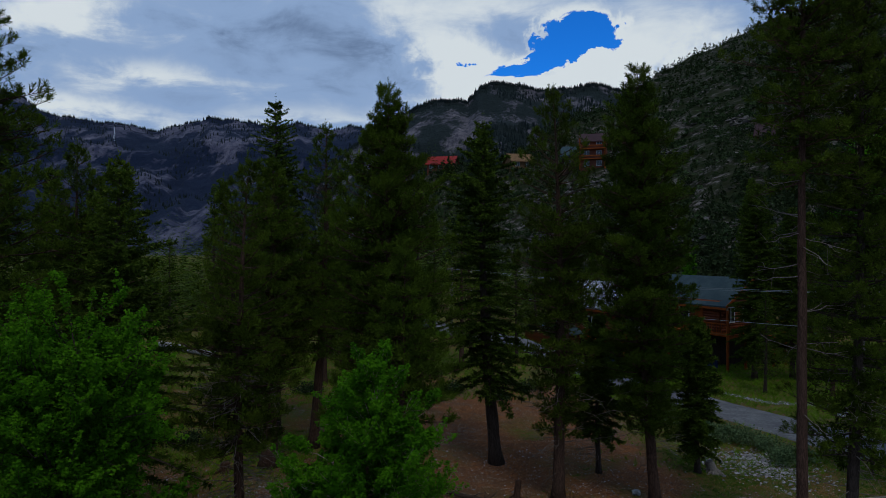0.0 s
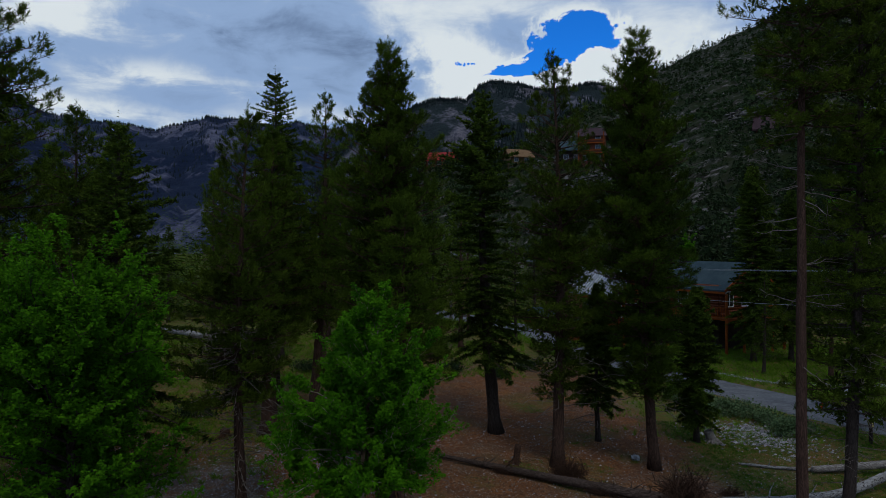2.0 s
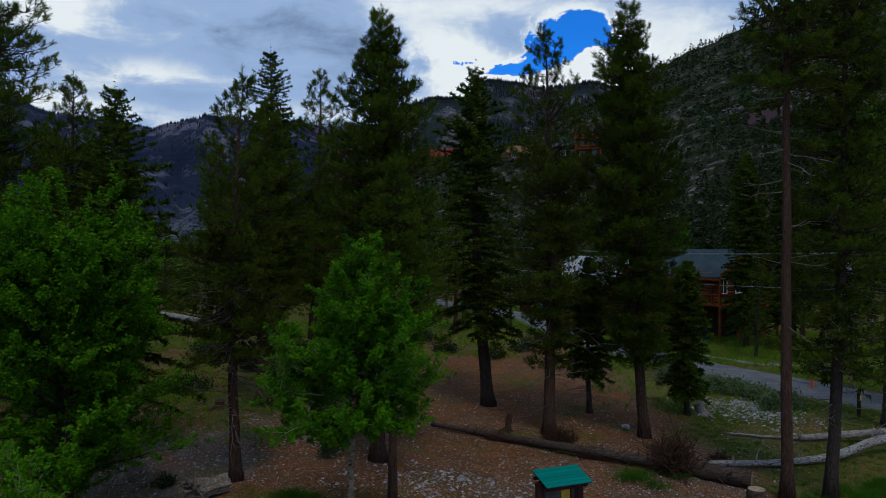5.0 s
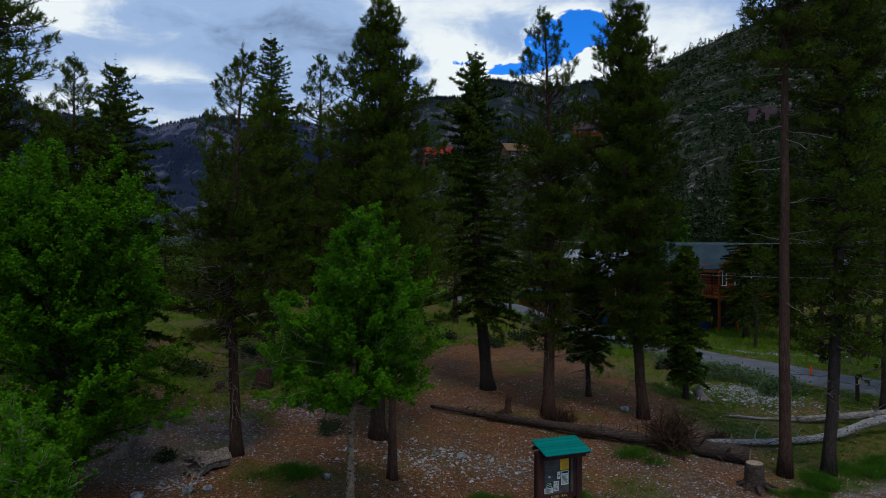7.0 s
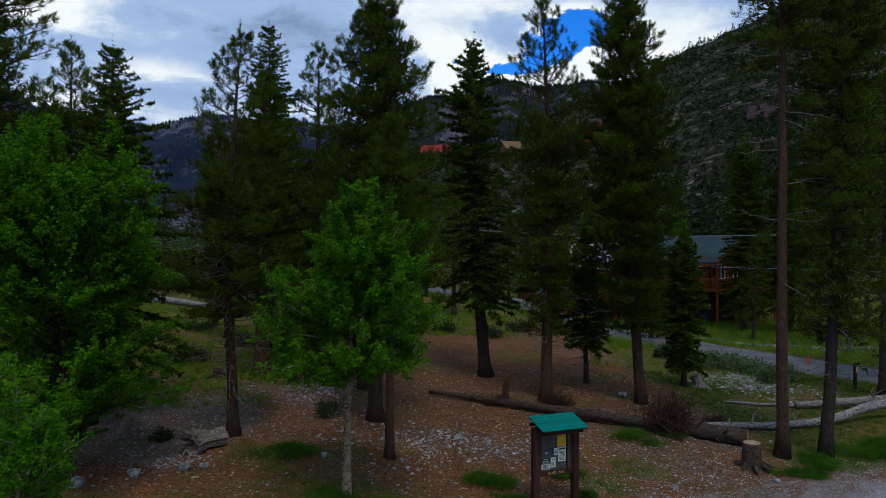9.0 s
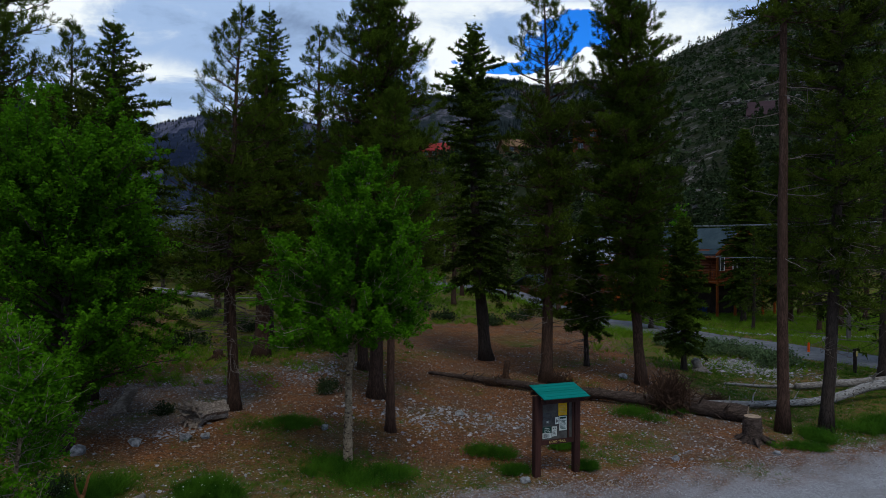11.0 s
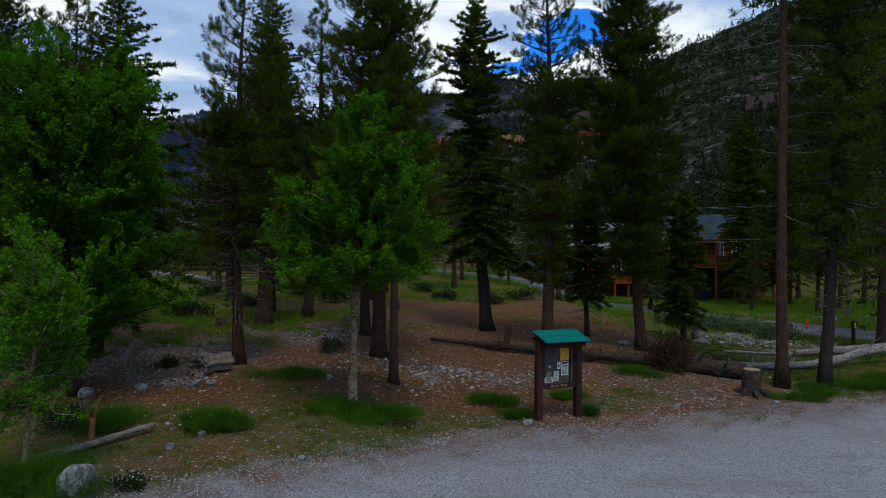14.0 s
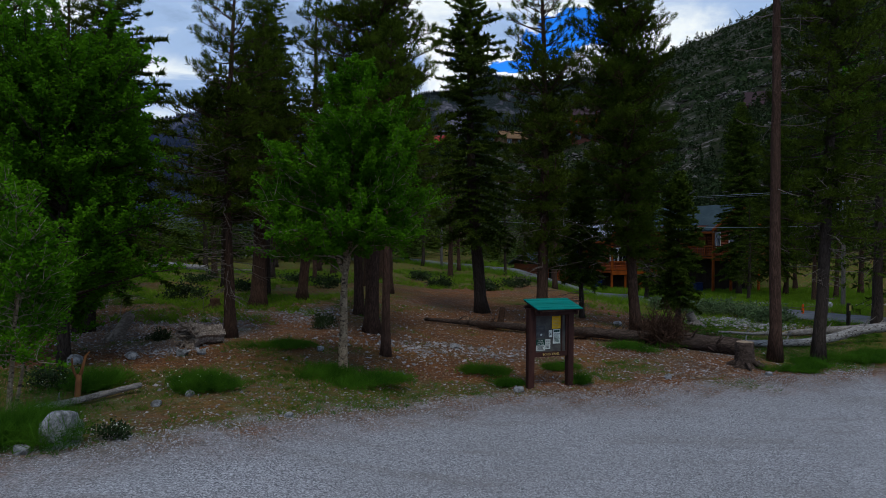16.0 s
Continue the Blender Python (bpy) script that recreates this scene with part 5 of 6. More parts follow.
        v_, f_ = tube_arrays(np.stack([st, mid, en]), [0.075, 0.050, 0.015], 7, 0.12, rng)
        part("root", mesh_of("root", v_, f_, OLD_LOG, False), None, ob)


gnarled_log()
log("root_snarl", [(-6.75, 19.35, 0.42), (-6.6, 19.15, 0.50), (-6.5, 19.3, 0.44)], 0.04, 0.10, OLD_LOG, "bent grey root lying on a short log", 80, 4, None, 0.2)
log("fallen_log", [(-6.85, 11.35, 0.05), (-6.4, 11.9, 0.10), (-5.65, 13.2, 0.15)], 0.075, 0.055, DEAD_WOOD, "weathered grey log lying in the grass", 76, 1, None, 0.10)
log("fallen_log", [(-26.0, 63.0, 0.3), (-22.5, 60.0, 0.32), (-19.0, 57.0, 0.25)], 0.30, 0.22, PALE_WOOD, "bleached fallen trunk far in the clearing", 77, 6)
log("fallen_log", [(-18.6, 56.0, 0.1), (-14.6, 58.4, 0.1)], 0.11, 0.07, DEAD_WOOD, "thin fallen trunk far in the clearing", 78, 3)


def stump(x, y, r, h, mat, seed, label, tilt=(0, 0), top=CUT_WOOD, roots=7):
    rng = np.random.default_rng(seed)
    ob = thing("tree_stump", Matrix.Translation((x, y, gz(x, y))), label, "stump")
    zz = np.array([-0.15, 0.0, 0.06, 0.16, 0.32, 0.6, 0.85, 1.0])
    P = np.stack([tilt[0] * zz, tilt[1] * zz, zz * h], -1)
    v_, f_ = tube_arrays(P, r * np.array([1.5, 1.42, 1.22, 1.08, 1.0, 0.96, 0.95, 0.93]), 16, 0.05, rng)
    part("trunk", mesh_of("trunk", v_, f_, mat, True), None, ob)
    if top:
        v_, f_ = tube_arrays(np.array([P[-1], P[-1] + [0, 0, 0.012]]), [r * 0.88, r * 0.86], 16)
        part("cut_face", mesh_of("cut_face", v_, f_, top), None, ob, "pale sawn face")
    for k in range(roots):
        a = k * 6.28 / roots + rng.random() * 0.5
        d = np.array([math.cos(a), math.sin(a), 0])
        L = r * (1.6 + rng.random())
        v_, f_ = tube_arrays(np.stack([d * r * 0.8 + [0, 0, 0.16], d * L * 0.8 + [0, 0, 0.05], d * L * 1.15 + [0, 0, -0.05]]), [r * 0.3, r * 0.2, 0.02], 6)
        part("root", mesh_of("root", v_, f_, mat, True), None, ob)
    return ob


stump(9.45, 19.6, 0.27, 0.74, LOG_BARK, 81, "sawn tree stump with a pale flat top")
stump(-9.6, 20.6, 0.18, 0.75, OLD_LOG, 82, "leaning rotten grey stump", (0.45, 0), None)
stump(-9.4, 29.5, 0.22, 0.38, ROOTS, 83, "low charred dark stump", (0, 0), ROOTS, 5)
stump(12.8, 32.3, 0.22, 0.55, DEAD_WOOD, 84, "grey splintered stump with spreading roots", (-0.25, 0), None, 9)
stump(2.95, 27.6, 0.13, 0.75, ROOTS, 85, "thin broken dark stump", (0.1, 0), None, 5)


def root_wad(x, y, size, seed, label, wide=0.34):
    """A tangle of upturned roots and dead twigs."""
    rng = np.random.default_rng(seed)
    ob = thing("root_tangle", Matrix.Translation((x, y, gz(x, y))), label, "roots")
    for g_ in range(3):
        heap = Heap()
        for _ in range(int(130 * min(size, 1.8))):
            st = rng.normal(size=3) * [wide, 0.22, 0.10] * size + [0, 0, 0.18 * size]
            d = unit(rng.normal(size=3) + np.array([0, -0.1, 1.1]))
            L = size * (0.15 + 0.60 * rng.random() ** 1.5)
            mid = st + d * L * 0.5 + rng.normal(size=3) * 0.08 * size
            heap.add(*tube_arrays(np.stack([st, mid, st + d * L + rng.normal(size=3) * 0.14 * size]), [0.020 * size, 0.011 * size, 0.004], 4, cap=False))
        tagged(part("root_mass", heap.mesh("root_mass", ROOTS), None, ob), kind="stuff")


root_wad(8.15, 23.1, 1.5, 86, "tangle of brown upturned roots on the fallen log", 0.17)
root_wad(2.4, 26.5, 0.55, 90, "dead twigs along the fallen log")
root_wad(5.7, 24.4, 0.6, 91, "dead twigs along the fallen log")
root_wad(4.75, 26.2, 0.9, 87, "dead brown twigs against a pine trunk")
root_wad(10.4, 24.6, 0.55, 88, "small heap of dead twigs")


def broken_snag():
    x, y = -6.38, 12.15
    ob = thing("broken_snag", Matrix.Translation((x, y, gz(x, y))), "split orange-brown snag with two bare prongs", "dead tree")
    rng = np.random.default_rng(89)
    v_, f_ = tube_arrays(np.array([(0, 0, -0.1), (0.01, 0, 0.15), (0.03, 0, 0.42), (0.05, 0, 0.56)]), [0.070, 0.060, 0.055, 0.045], 12, 0.07, rng)
    part("trunk", mesh_of("trunk", v_, f_, ORANGE_WOOD, True), None, ob)
    v_, f_ = tube_arrays(np.array([(0.03, 0, 0.46), (-0.04, 0, 0.58), (-0.09, 0, 0.72), (-0.10, 0.02, 0.86)]), [0.034, 0.028, 0.022, 0.012], 9, 0.06, rng)
    part("prong", mesh_of("prong", v_, f_, ORANGE_WOOD, True), None, ob)
    v_, f_ = tube_arrays(np.array([(0.05, 0, 0.50), (0.11, 0, 0.70), (0.15, 0.02, 0.90), (0.22, 0.02, 0.98)]), [0.036, 0.028, 0.022, 0.010], 9, 0.06, rng)
    part("prong", mesh_of("prong", v_, f_, ORANGE_WOOD, True), None, ob)


def bare_sapling(x, y):
    ob = thing("bare_sapling", Matrix.Translation((x, y, gz(x, y))), "thin bent dead sapling with bare pale twigs", "dead tree")
    v_, f_ = tube_arrays(np.array([(0, 0, -0.05), (0.05, 0, 0.30), (0.20, 0, 0.62), (0.45, 0, 0.85), (0.75, 0, 0.98)]), [0.028, 0.026, 0.022, 0.017, 0.011], 8, 0.05, np.random.default_rng(92))
    part("trunk", mesh_of("trunk", v_, f_, OLD_LOG, True), None, ob)
    for st, en in (((0.75, 0, 0.98), (1.45, 0.1, 1.12)), ((0.62, 0, 0.93), (1.15, -0.1, 0.90)), ((0.48, 0, 0.87), (0.55, 0.0, 1.35)), ((0.70, 0, 0.96), (1.05, 0.2, 1.22)), ((0.22, 0, 0.64), (0.05, 0.1, 0.95)), ((1.0, 0.03, 1.03), (1.3, -0.15, 1.0))):
        st, en = np.array(st), np.array(en)
        v_, f_ = tube_arrays(np.stack([st, (st + en) / 2 + [0, 0, 0.05], en]), [0.011, 0.008, 0.003], 5)
        part("twig", mesh_of("twig", v_, f_, DEAD_WOOD), None, ob, "thin bare grey twig")


bare_sapling(-9.3, 19.2)
broken_snag()


def stone_mesh(name, size, seed, subdiv=3, mat=STONE):
    bm = bmesh.new()
    bmesh.ops.create_icosphere(bm, subdivisions=subdiv, radius=1.0)
    off = Vector((seed * 3.1, seed * 1.7, 0))
    for v_ in bm.verts:
        p = v_.co.copy()
        k = 1 + 0.32 * noise.noise(p * 1.1 + off) + 0.12 * noise.noise(p * 3.0 + off) + 0.04 * noise.noise(p * 8 + off)
        v_.co = Vector((p.x * size[0], p.y * size[1], p.z * size[2])) * k
    # broken faces
    r_ = random.Random(seed)
    for _ in range(9):
        n_ = Vector((r_.gauss(0, 1), r_.gauss(0, 1), r_.gauss(0, 0.8))).normalized()
        lim = r_.uniform(0.62, 0.9) * math.sqrt(sum((n_[k] * size[k]) ** 2 for k in range(3)))
        for v_ in bm.verts:
            over = v_.co.dot(n_) - lim
            if over > 0:
                v_.co -= n_ * over * 0.92
    return bm_mesh(name, bm, mat, False)


def rock(x, y, size, seed, label, sink=0.3, subdiv=3, group="stones by the lot"):
    ob = new("boulder" if size[0] > 0.28 else "stone", stone_mesh("stone", size, seed, subdiv))
    ob.matrix_world = Matrix.Translation((x, y, gz(x, y) + size[2] * (1 - sink) * 0.8)) @ Matrix.Rotation(seed * 1.3, 4, "Z")
    return tagged(ob, label, "stone", group)


rock(-5.3, 9.6, (0.34, 0.30, 0.31), 1, "large rounded pale grey boulder at the gravel edge", 0.2, 4)
rock(-5.62, 9.2, (0.16, 0.13, 0.08), 2, "flat grey stone beside the boulder")
rock(-8.65, 16.4, (0.20, 0.15, 0.17), 3, "blocky blue-grey stone in the grass")
rock(-7.6, 17.2, (0.26, 0.17, 0.12), 4, "flat blue-grey stone on the soil")
rock(2.33, 16.2, (0.17, 0.12, 0.09), 5, "pale stone beside the notice board")
rock(16.0, 21.6, (0.42, 0.25, 0.17), 6, "flat grey boulder at the gravel edge")
rock(13.9, 21.0, (0.2, 0.14, 0.1), 7, "grey stone at the gravel edge")
rock(8.0, 28.3, (0.22, 0.17, 0.14), 8, "grey stone on the forest floor")
rock(-6.45, 17.6, (0.20, 0.16, 0.11), 9, "grey stone near the short log")
rock(-5.95, 17.7, (0.15, 0.12, 0.09), 10, "grey stone near the short log")
rock(-4.9, 12.1, (0.12, 0.1, 0.08), 11, "small pale stone in the grass")
rock(-4.6, 13.0, (0.11, 0.1, 0.07), 12, "small pale stone in the grass")
rock(-2.4, 11.9, (0.10, 0.08, 0.06), 13, "small pale stone at the gravel edge")
rock(0.9, 22.0, (0.2, 0.14, 0.11), 14, "grey stone among gravel")
rock(6.6, 17.9, (0.14, 0.1, 0.08), 15, "grey stone at the gravel edge")
rock(9.6, 18.4, (0.13, 0.11, 0.07), 16, "grey stone at the gravel edge")
rock(25.6, 43.5, (0.55, 0.4, 0.3), 17, "pale boulder at the foot of the pole")
rock(-3.0, 18.9, (0.16, 0.12, 0.09), 18, "grey stone on the soil")


def pebbles(name, count, seed, smin, smax, chooser, label, mat=STONE):
    r_ = np.random.default_rng(seed)
    x_, y_ = chooser(r_, count)
    z_ = ground(x_, y_)
    n = len(x_)
    s_ = smin * (smax / smin) ** (r_.random(n) ** 2.2)
    a = np.array([(1, 0, 0), (-1, 0, 0), (0, 1, 0), (0, -1, 0), (0, 0, 1), (0, 0, -0.6)], float)
    V = a[None] * (0.7 + 0.6 * r_.random((n, 6, 1))) + 0.22 * r_.normal(size=(n, 6, 3))
    V[..., 2] *= 0.62
    th = r_.random(n) * 6.28
    c_, q_ = np.cos(th)[:, None], np.sin(th)[:, None]
    V = np.stack([V[..., 0] * c_ - V[..., 1] * q_, V[..., 0] * q_ + V[..., 1] * c_, V[..., 2]], -1) * s_[:, None, None]
    V += np.stack([x_, y_, z_ + 0.2 * s_], -1)[:, None, :]
    f = np.array([(0, 2, 4), (2, 1, 4), (1, 3, 4), (3, 0, 4), (2, 0, 5), (1, 2, 5), (3, 1, 5), (0, 3, 5)])
    F = (np.arange(n)[:, None, None] * 6 + f[None]).reshape(-1, 3)
    return tagged(new(name, mesh_of(name, V.reshape(-1, 3), F, mat)), label, "stones", kind="stuff")


def stone_material(name, dark, light):
    m, t, b = material(name, 0.9, 0, 0.2)
    one = t.nodes.new("ShaderNodeNewGeometry").outputs["Random Per Island"]
    c = blend(t, one, dark, light)
    c = blend(t, span(t, noise_tex(t, place_of(t), 25.0, 4, 0.7), 0.3, 0.7, 0.0, 0.5), c, tuple(0.6 * v for v in light))
    link(t, c, b.inputs["Base Color"])
    return m


PEBBLE = stone_material("pebbles", (0.075, 0.068, 0.068), (0.40, 0.375, 0.375))
HILL_ROCK = stone_material("hillside_rock", (0.030, 0.027, 0.024), (0.130, 0.115, 0.105))
CHIPS = stone_material("litter_chips", (0.06, 0.035, 0.02), (0.34, 0.24, 0.16))


def in_wedge(near, far, lo, hi, accept):
    def choose(r_, count):
        u_ = r_.uniform(lo, hi, count * 3)
        d_ = np.sqrt(r_.uniform(near ** 2, far ** 2, count * 3))
        x_, y_ = u_ * d_, d_
        k = accept(x_, y_, r_)
        return x_[k][:count], y_[k][:count]
    return choose


def on_soil(x_, y_, r_):
    g_, gr_, st_ = cover_of(x_, y_)
    return (r_.random(len(x_)) < (0.22 + 0.78 * st_) * (1 - 0.7 * gr_)) & (y_ > lot_edge(x_) - 0.4)


def on_lot(x_, y_, r_):
    e_ = lot_edge(x_) - y_
    return (e_ > -1.4) & (r_.random(len(x_)) < np.exp(-np.maximum(e_, 0) / 1.3) + 0.14)


pebbles("soil_stones", 14500, 91, 0.011, 0.055, in_wedge(13, 34, -0.68, 0.66, on_soil), "scattered grey and white stones on brown soil", PEBBLE)
pebbles("lot_gravel", 9000, 92, 0.008, 0.024, in_wedge(8.5, 22, -0.68, 0.68, on_lot), "loose grey gravel along the edge of the lot", PEBBLE)
pebbles("litter_chips", 5000, 93, 0.018, 0.05, in_wedge(13, 30, -0.68, 0.6, lambda x_, y_, r_: y_ > lot_edge(x_)), "brown cones, bark chips and needle litter", CHIPS)


def flakes(name, count, seed, smin, smax, chooser, label, mat):
    """Flat chips lying loosely on the ground."""
    r_ = np.random.default_rng(seed)
    x_, y_ = chooser(r_, count)
    n = len(x_)
    s_ = smin * (smax / smin) ** (r_.random(n) ** 1.8)
    C = np.stack([x_, y_, ground(x_, y_) + 0.006 + 0.25 * s_], -1)
    nrm = unit(r_.normal(size=(n, 3)) * 0.45 + [0, -0.25, 1.0])
    a = unit(np.cross(nrm, r_.normal(size=(n, 3))))
    b_ = np.cross(nrm, a)
    w = (0.35 + 0.6 * r_.random(n))[:, None]
    s_ = s_[:, None]
    V = np.stack([C - a * s_, C + a * s_ * 0.8 - b_ * s_ * w, C + a * s_ * 0.7 + b_ * s_ * w], 1).reshape(-1, 3)
    return tagged(new(name, mesh_of(name, V, np.arange(3 * n).reshape(-1, 3), mat)), label, "litter", kind="stuff")


DUFF_BITS = stone_material("needle_and_bark_bits", (0.018, 0.009, 0.006), (0.34, 0.20, 0.115))
GRIT = stone_material("grit", (0.040, 0.038, 0.042), (0.54, 0.52, 0.525))
flakes("forest_litter", 36000, 191, 0.010, 0.040, in_wedge(12.5, 34, -0.68, 0.64, lambda x_, y_, r_: y_ > lot_edge(x_) - 0.3), "needle litter, bark bits and stone chips on the soil", DUFF_BITS)
flakes("lot_grit", 70000, 192, 0.007, 0.020, in_wedge(8.6, 20, -0.68, 0.68, lambda x_, y_, r_: y_ < lot_edge(x_) + 0.8), "fine pale and dark grit on the gravel lot", GRIT)


def heap_at(cx, cy, rx, ry):
    return lambda r_, count: (cx + r_.normal(size=count) * rx, cy + r_.normal(size=count) * ry)


pebbles("stone_heap", 1100, 94, 0.04, 0.14, heap_at(15.6, 33.6, 1.3, 1.5), "low heap of broken grey stones by the road", PEBBLE)
pebbles("stone_heap", 1000, 95, 0.018, 0.085, heap_at(0.3, 21.4, 1.7, 1.0), "patch of broken grey stones on the soil", PEBBLE)
pebbles("stone_heap", 500, 96, 0.02, 0.09, heap_at(-4.6, 26.6, 0.7, 1.2), "patch of broken grey stones under the pines", PEBBLE)
pebbles("stone_heap", 500, 99, 0.015, 0.06, heap_at(-7.4, 24.6, 1.5, 1.6), "patch of small grey stones on the soil", PEBBLE)
pebbles("stone_heap", 260, 88, 0.015, 0.07, heap_at(-6.9, 18.3, 0.5, 0.4), "patch of small grey stones beside the short log", PEBBLE)
pebbles("edge_stones", 6500, 89, 0.010, 0.040, in_wedge(9, 24, -0.68, 0.68, lambda x_, y_, r_: (y_ > lot_edge(x_) - 1.2) & (y_ < lot_edge(x_) + 2.6 + 0.8 * wave(x_, y_, 2.0))), "grey and brown stones along the edge of the gravel lot", PEBBLE)
pebbles("stone_row", 900, 97, 0.05, 0.13, lambda r_, c: ((lambda q: (np.interp(q, [0, 0.35, 1], [20.6, 23.0, 33.0]) + r_.normal(size=c) * 0.15, np.interp(q, [0, 0.35, 1], [53.5, 48.0, 46.2]) + r_.normal(size=c) * 0.25))(r_.random(c))), "pale stone edging along a grass bank", PEBBLE)


pebbles("hillside_rocks", 2600, 98, 0.3, 1.2, in_wedge(78, 230, 0.12, 0.70, lambda x_, y_, r_: (hill_ground(x_, y_)[0] > 3) & (np.sin(hill_ground(x_, y_)[0] * 0.55 + wave(x_ * 0.05, y_ * 0.05, 1.0) * 2) > 0.35) & (wave(x_ * 0.07, y_ * 0.07, 6.0) > -0.1)), "pale rock ledges and broken stones on the hillside", HILL_ROCK)


# ---- grass and bushes ----
PETAL = mottled("white_petals", (0.62, 0.64, 0.52), (0.50, 0.54, 0.40), 30.0)
def tufts(name, count, seed, chooser, length, blades, mat, label, width=0.022):
    r_ = np.random.default_rng(seed)
    x_, y_ = chooser(r_, count)
    n = len(x_)
    P = np.stack([x_, y_, ground(x_, y_) - 0.02], -1)
    D = np.tile(np.array([[0, 0, 1.0]]), (n, 1))
    V, F = brush(r_, P + r_.normal(size=P.shape) * [0.05, 0.05, 0], D, np.full(n, 0.03), blades, length, width, 0.5)
    V = V.reshape(n, blades, 3, 3)
    V += (r_.normal(size=(n, blades, 1, 3)) * [0.06, 0.06, 0])
    return tagged(new(name, mesh_of(name, V.reshape(-1, 3), F, mat)), label, "grass", kind="stuff")


def on_grass(x_, y_, r_):
    return r_.random(len(x_)) < cover_of(x_, y_)[1] ** 2


tufts("grass", 12500, 101, in_wedge(9, 36, -0.68, 0.68, on_grass), 0.11, 11, GRASS, "patchy green grass on the forest floor", 0.011)
tufts("clearing_grass", 7500, 103, in_wedge(24, 62, -0.72, 0.12, lambda x_, y_, r_: (wave(x_ * 0.5, y_ * 0.5, 7.0) > -0.15) & ((x_ < -4) | (y_ > 44))), 0.28, 9, VERGE, "uneven grass and herbs in the clearing")
tufts("roadside_grass", 2600, 104, in_wedge(45, 80, -0.1, 0.36, lambda x_, y_, r_: (road_gap(x_, y_) > 2.4) & (road_gap(x_, y_) < 6)), 0.6, 9, VERGE, "tall grass beside the road")
tufts("verge_grass", 6000, 102, in_wedge(32, 68, 0.22, 0.66, lambda x_, y_, r_: (road_gap(x_, y_) > 2.3) & ((x_ > np.interp(y_, [24, 35, 42, 48, 57, 67, 78], [29, 23.5, 20.6, 18, 14, 8, 0])) | (r_.random(len(x_)) < 0.22))), 0.35, 9, VERGE, "bright green grass on the road verge")


def bush(x, y, r, h, seed, mat, label, n_leaf=1400, size=0.05, name="bush", up=0.6, flowers=0):
    rng = np.random.default_rng(seed)
    ob = thing(name, Matrix.Translation((x, y, gz(x, y))), label, "bush")
    heap = Heap()
    k_ = max(8, n_leaf // 60)
    ends = []
    for _ in range(k_):
        a = rng.random() * 6.28
        q = rng.random() ** 0.5
        e_ = np.array([math.cos(a) * q * r, math.sin(a) * q * r, h * (0.35 + 0.65 * rng.random()) * (1.05 - 0.5 * q * q)])
        st = e_ * [0.25, 0.25, 0]
        heap.add(*tube_arrays(np.stack([st, (st + e_) / 2 + [0, 0, 0.08 * h], e_]), [0.010, 0.007, 0.003], 3, cap=False))
        ends += [e_, e_ * 0.7 + st * 0.3]
    if up <= 1:
        tagged(part("woody_base", heap.mesh("woody_base", DEAD_WOOD), None, ob), kind="stuff")
    ends = np.array(ends)
    pick = ends[rng.integers(0, len(ends), n_leaf)]
    if up > 1:
        lobes = rng.normal(size=(9, 3)) * [0.62 * r, 0.42 * r, 0]
        pick = pick * [0.45, 0.45, 1] + lobes[np.minimum(rng.integers(0, 9, n_leaf), rng.integers(0, 9, n_leaf))]
    P = pick + rng.normal(size=(n_leaf, 3)) * [0.24 * r, 0.24 * r, 0.15 * h]
    P[:, 2] = np.maximum(P[:, 2], 0.01)
    if up > 1:
        D = unit(rng.normal(size=P.shape) * 0.42 + [0, 0, 1.0] + P * [0.25, 0.25, 0] / r)
        half = n_leaf * 2 // 3
        heap = Heap()
        heap.add(*brush(rng, P[:half] * [1, 1, 0.35], D[:half], np.full(half, 0.05), 6, h * 0.36, 0.008, 0.6))
        heap.add(*brush(rng, P[half:] * [1, 1, 0.5], D[half:], np.full(n_leaf - half, 0.05), 4, h * 0.58, 0.007, 0.5))
        V, F = np.concatenate(heap.v), np.concatenate(heap.f)
    else:
        V, F = leaf_cards(rng, P, size)
    tagged(part("foliage", mesh_of("foliage", V, F, mat), None, ob), kind="stuff")
    if flowers:
        C = P[rng.integers(0, n_leaf, flowers)] * [1.1, 1.1, 0.8] + [0, 0, 0.06]
        tagged(part("blossoms", mesh_of("blossoms", *leaf_cards(rng, C, 0.028), PETAL), None, ob, "tiny white blossoms"), kind="stuff")
    return ob


bush(-6.45, 9.55, 0.7, 0.75, 111, GRASS, "dark green grassy bush beside the boulder", 2600, 0.05, up=2)
bush(-4.4, 13.6, 0.62, 0.48, 112, GRASS, "low green grassy clump with white blossoms by the lot", 2200, 0.05, up=2, flowers=40)
bush(-3.55, 23.0, 0.42, 0.55, 113, SHRUB, "small rounded green bush under the pines", 1500, 0.05)
bush(-1.5, 15.2, 0.75, 0.35, 114, GRASS, "low grassy clump at the aspen's foot", 2200, 0.05, up=2)
bush(-2.3, 15.7, 0.55, 0.4, 115, GRASS, "low grassy clump at the aspen's foot", 1400, 0.05, up=2)
bush(-4.1, 18.95, 0.75, 0.3, 116, GRASS, "low green patch of herbs on the soil", 1500, 0.05, up=2)
bush(-6.6, 13.4, 0.5, 0.5, 117, GRASS, "green grassy clump beside the snag", 1600, 0.05, up=2)
bush(-7.6, 13.6, 0.5, 0.5, 118, SHRUB, "green bush with pale flowers", 1400, 0.05, flowers=60)
bush(-4.75, 9.9, 0.3, 0.28, 119, SHRUB, "small leafy weed with white blossoms beside the boulder", 600, 0.045, flowers=50)
bush(11.6, 20.0, 0.6, 0.35, 120, GRASS, "bright green grass at a trunk's foot", 1600, 0.05, up=2)
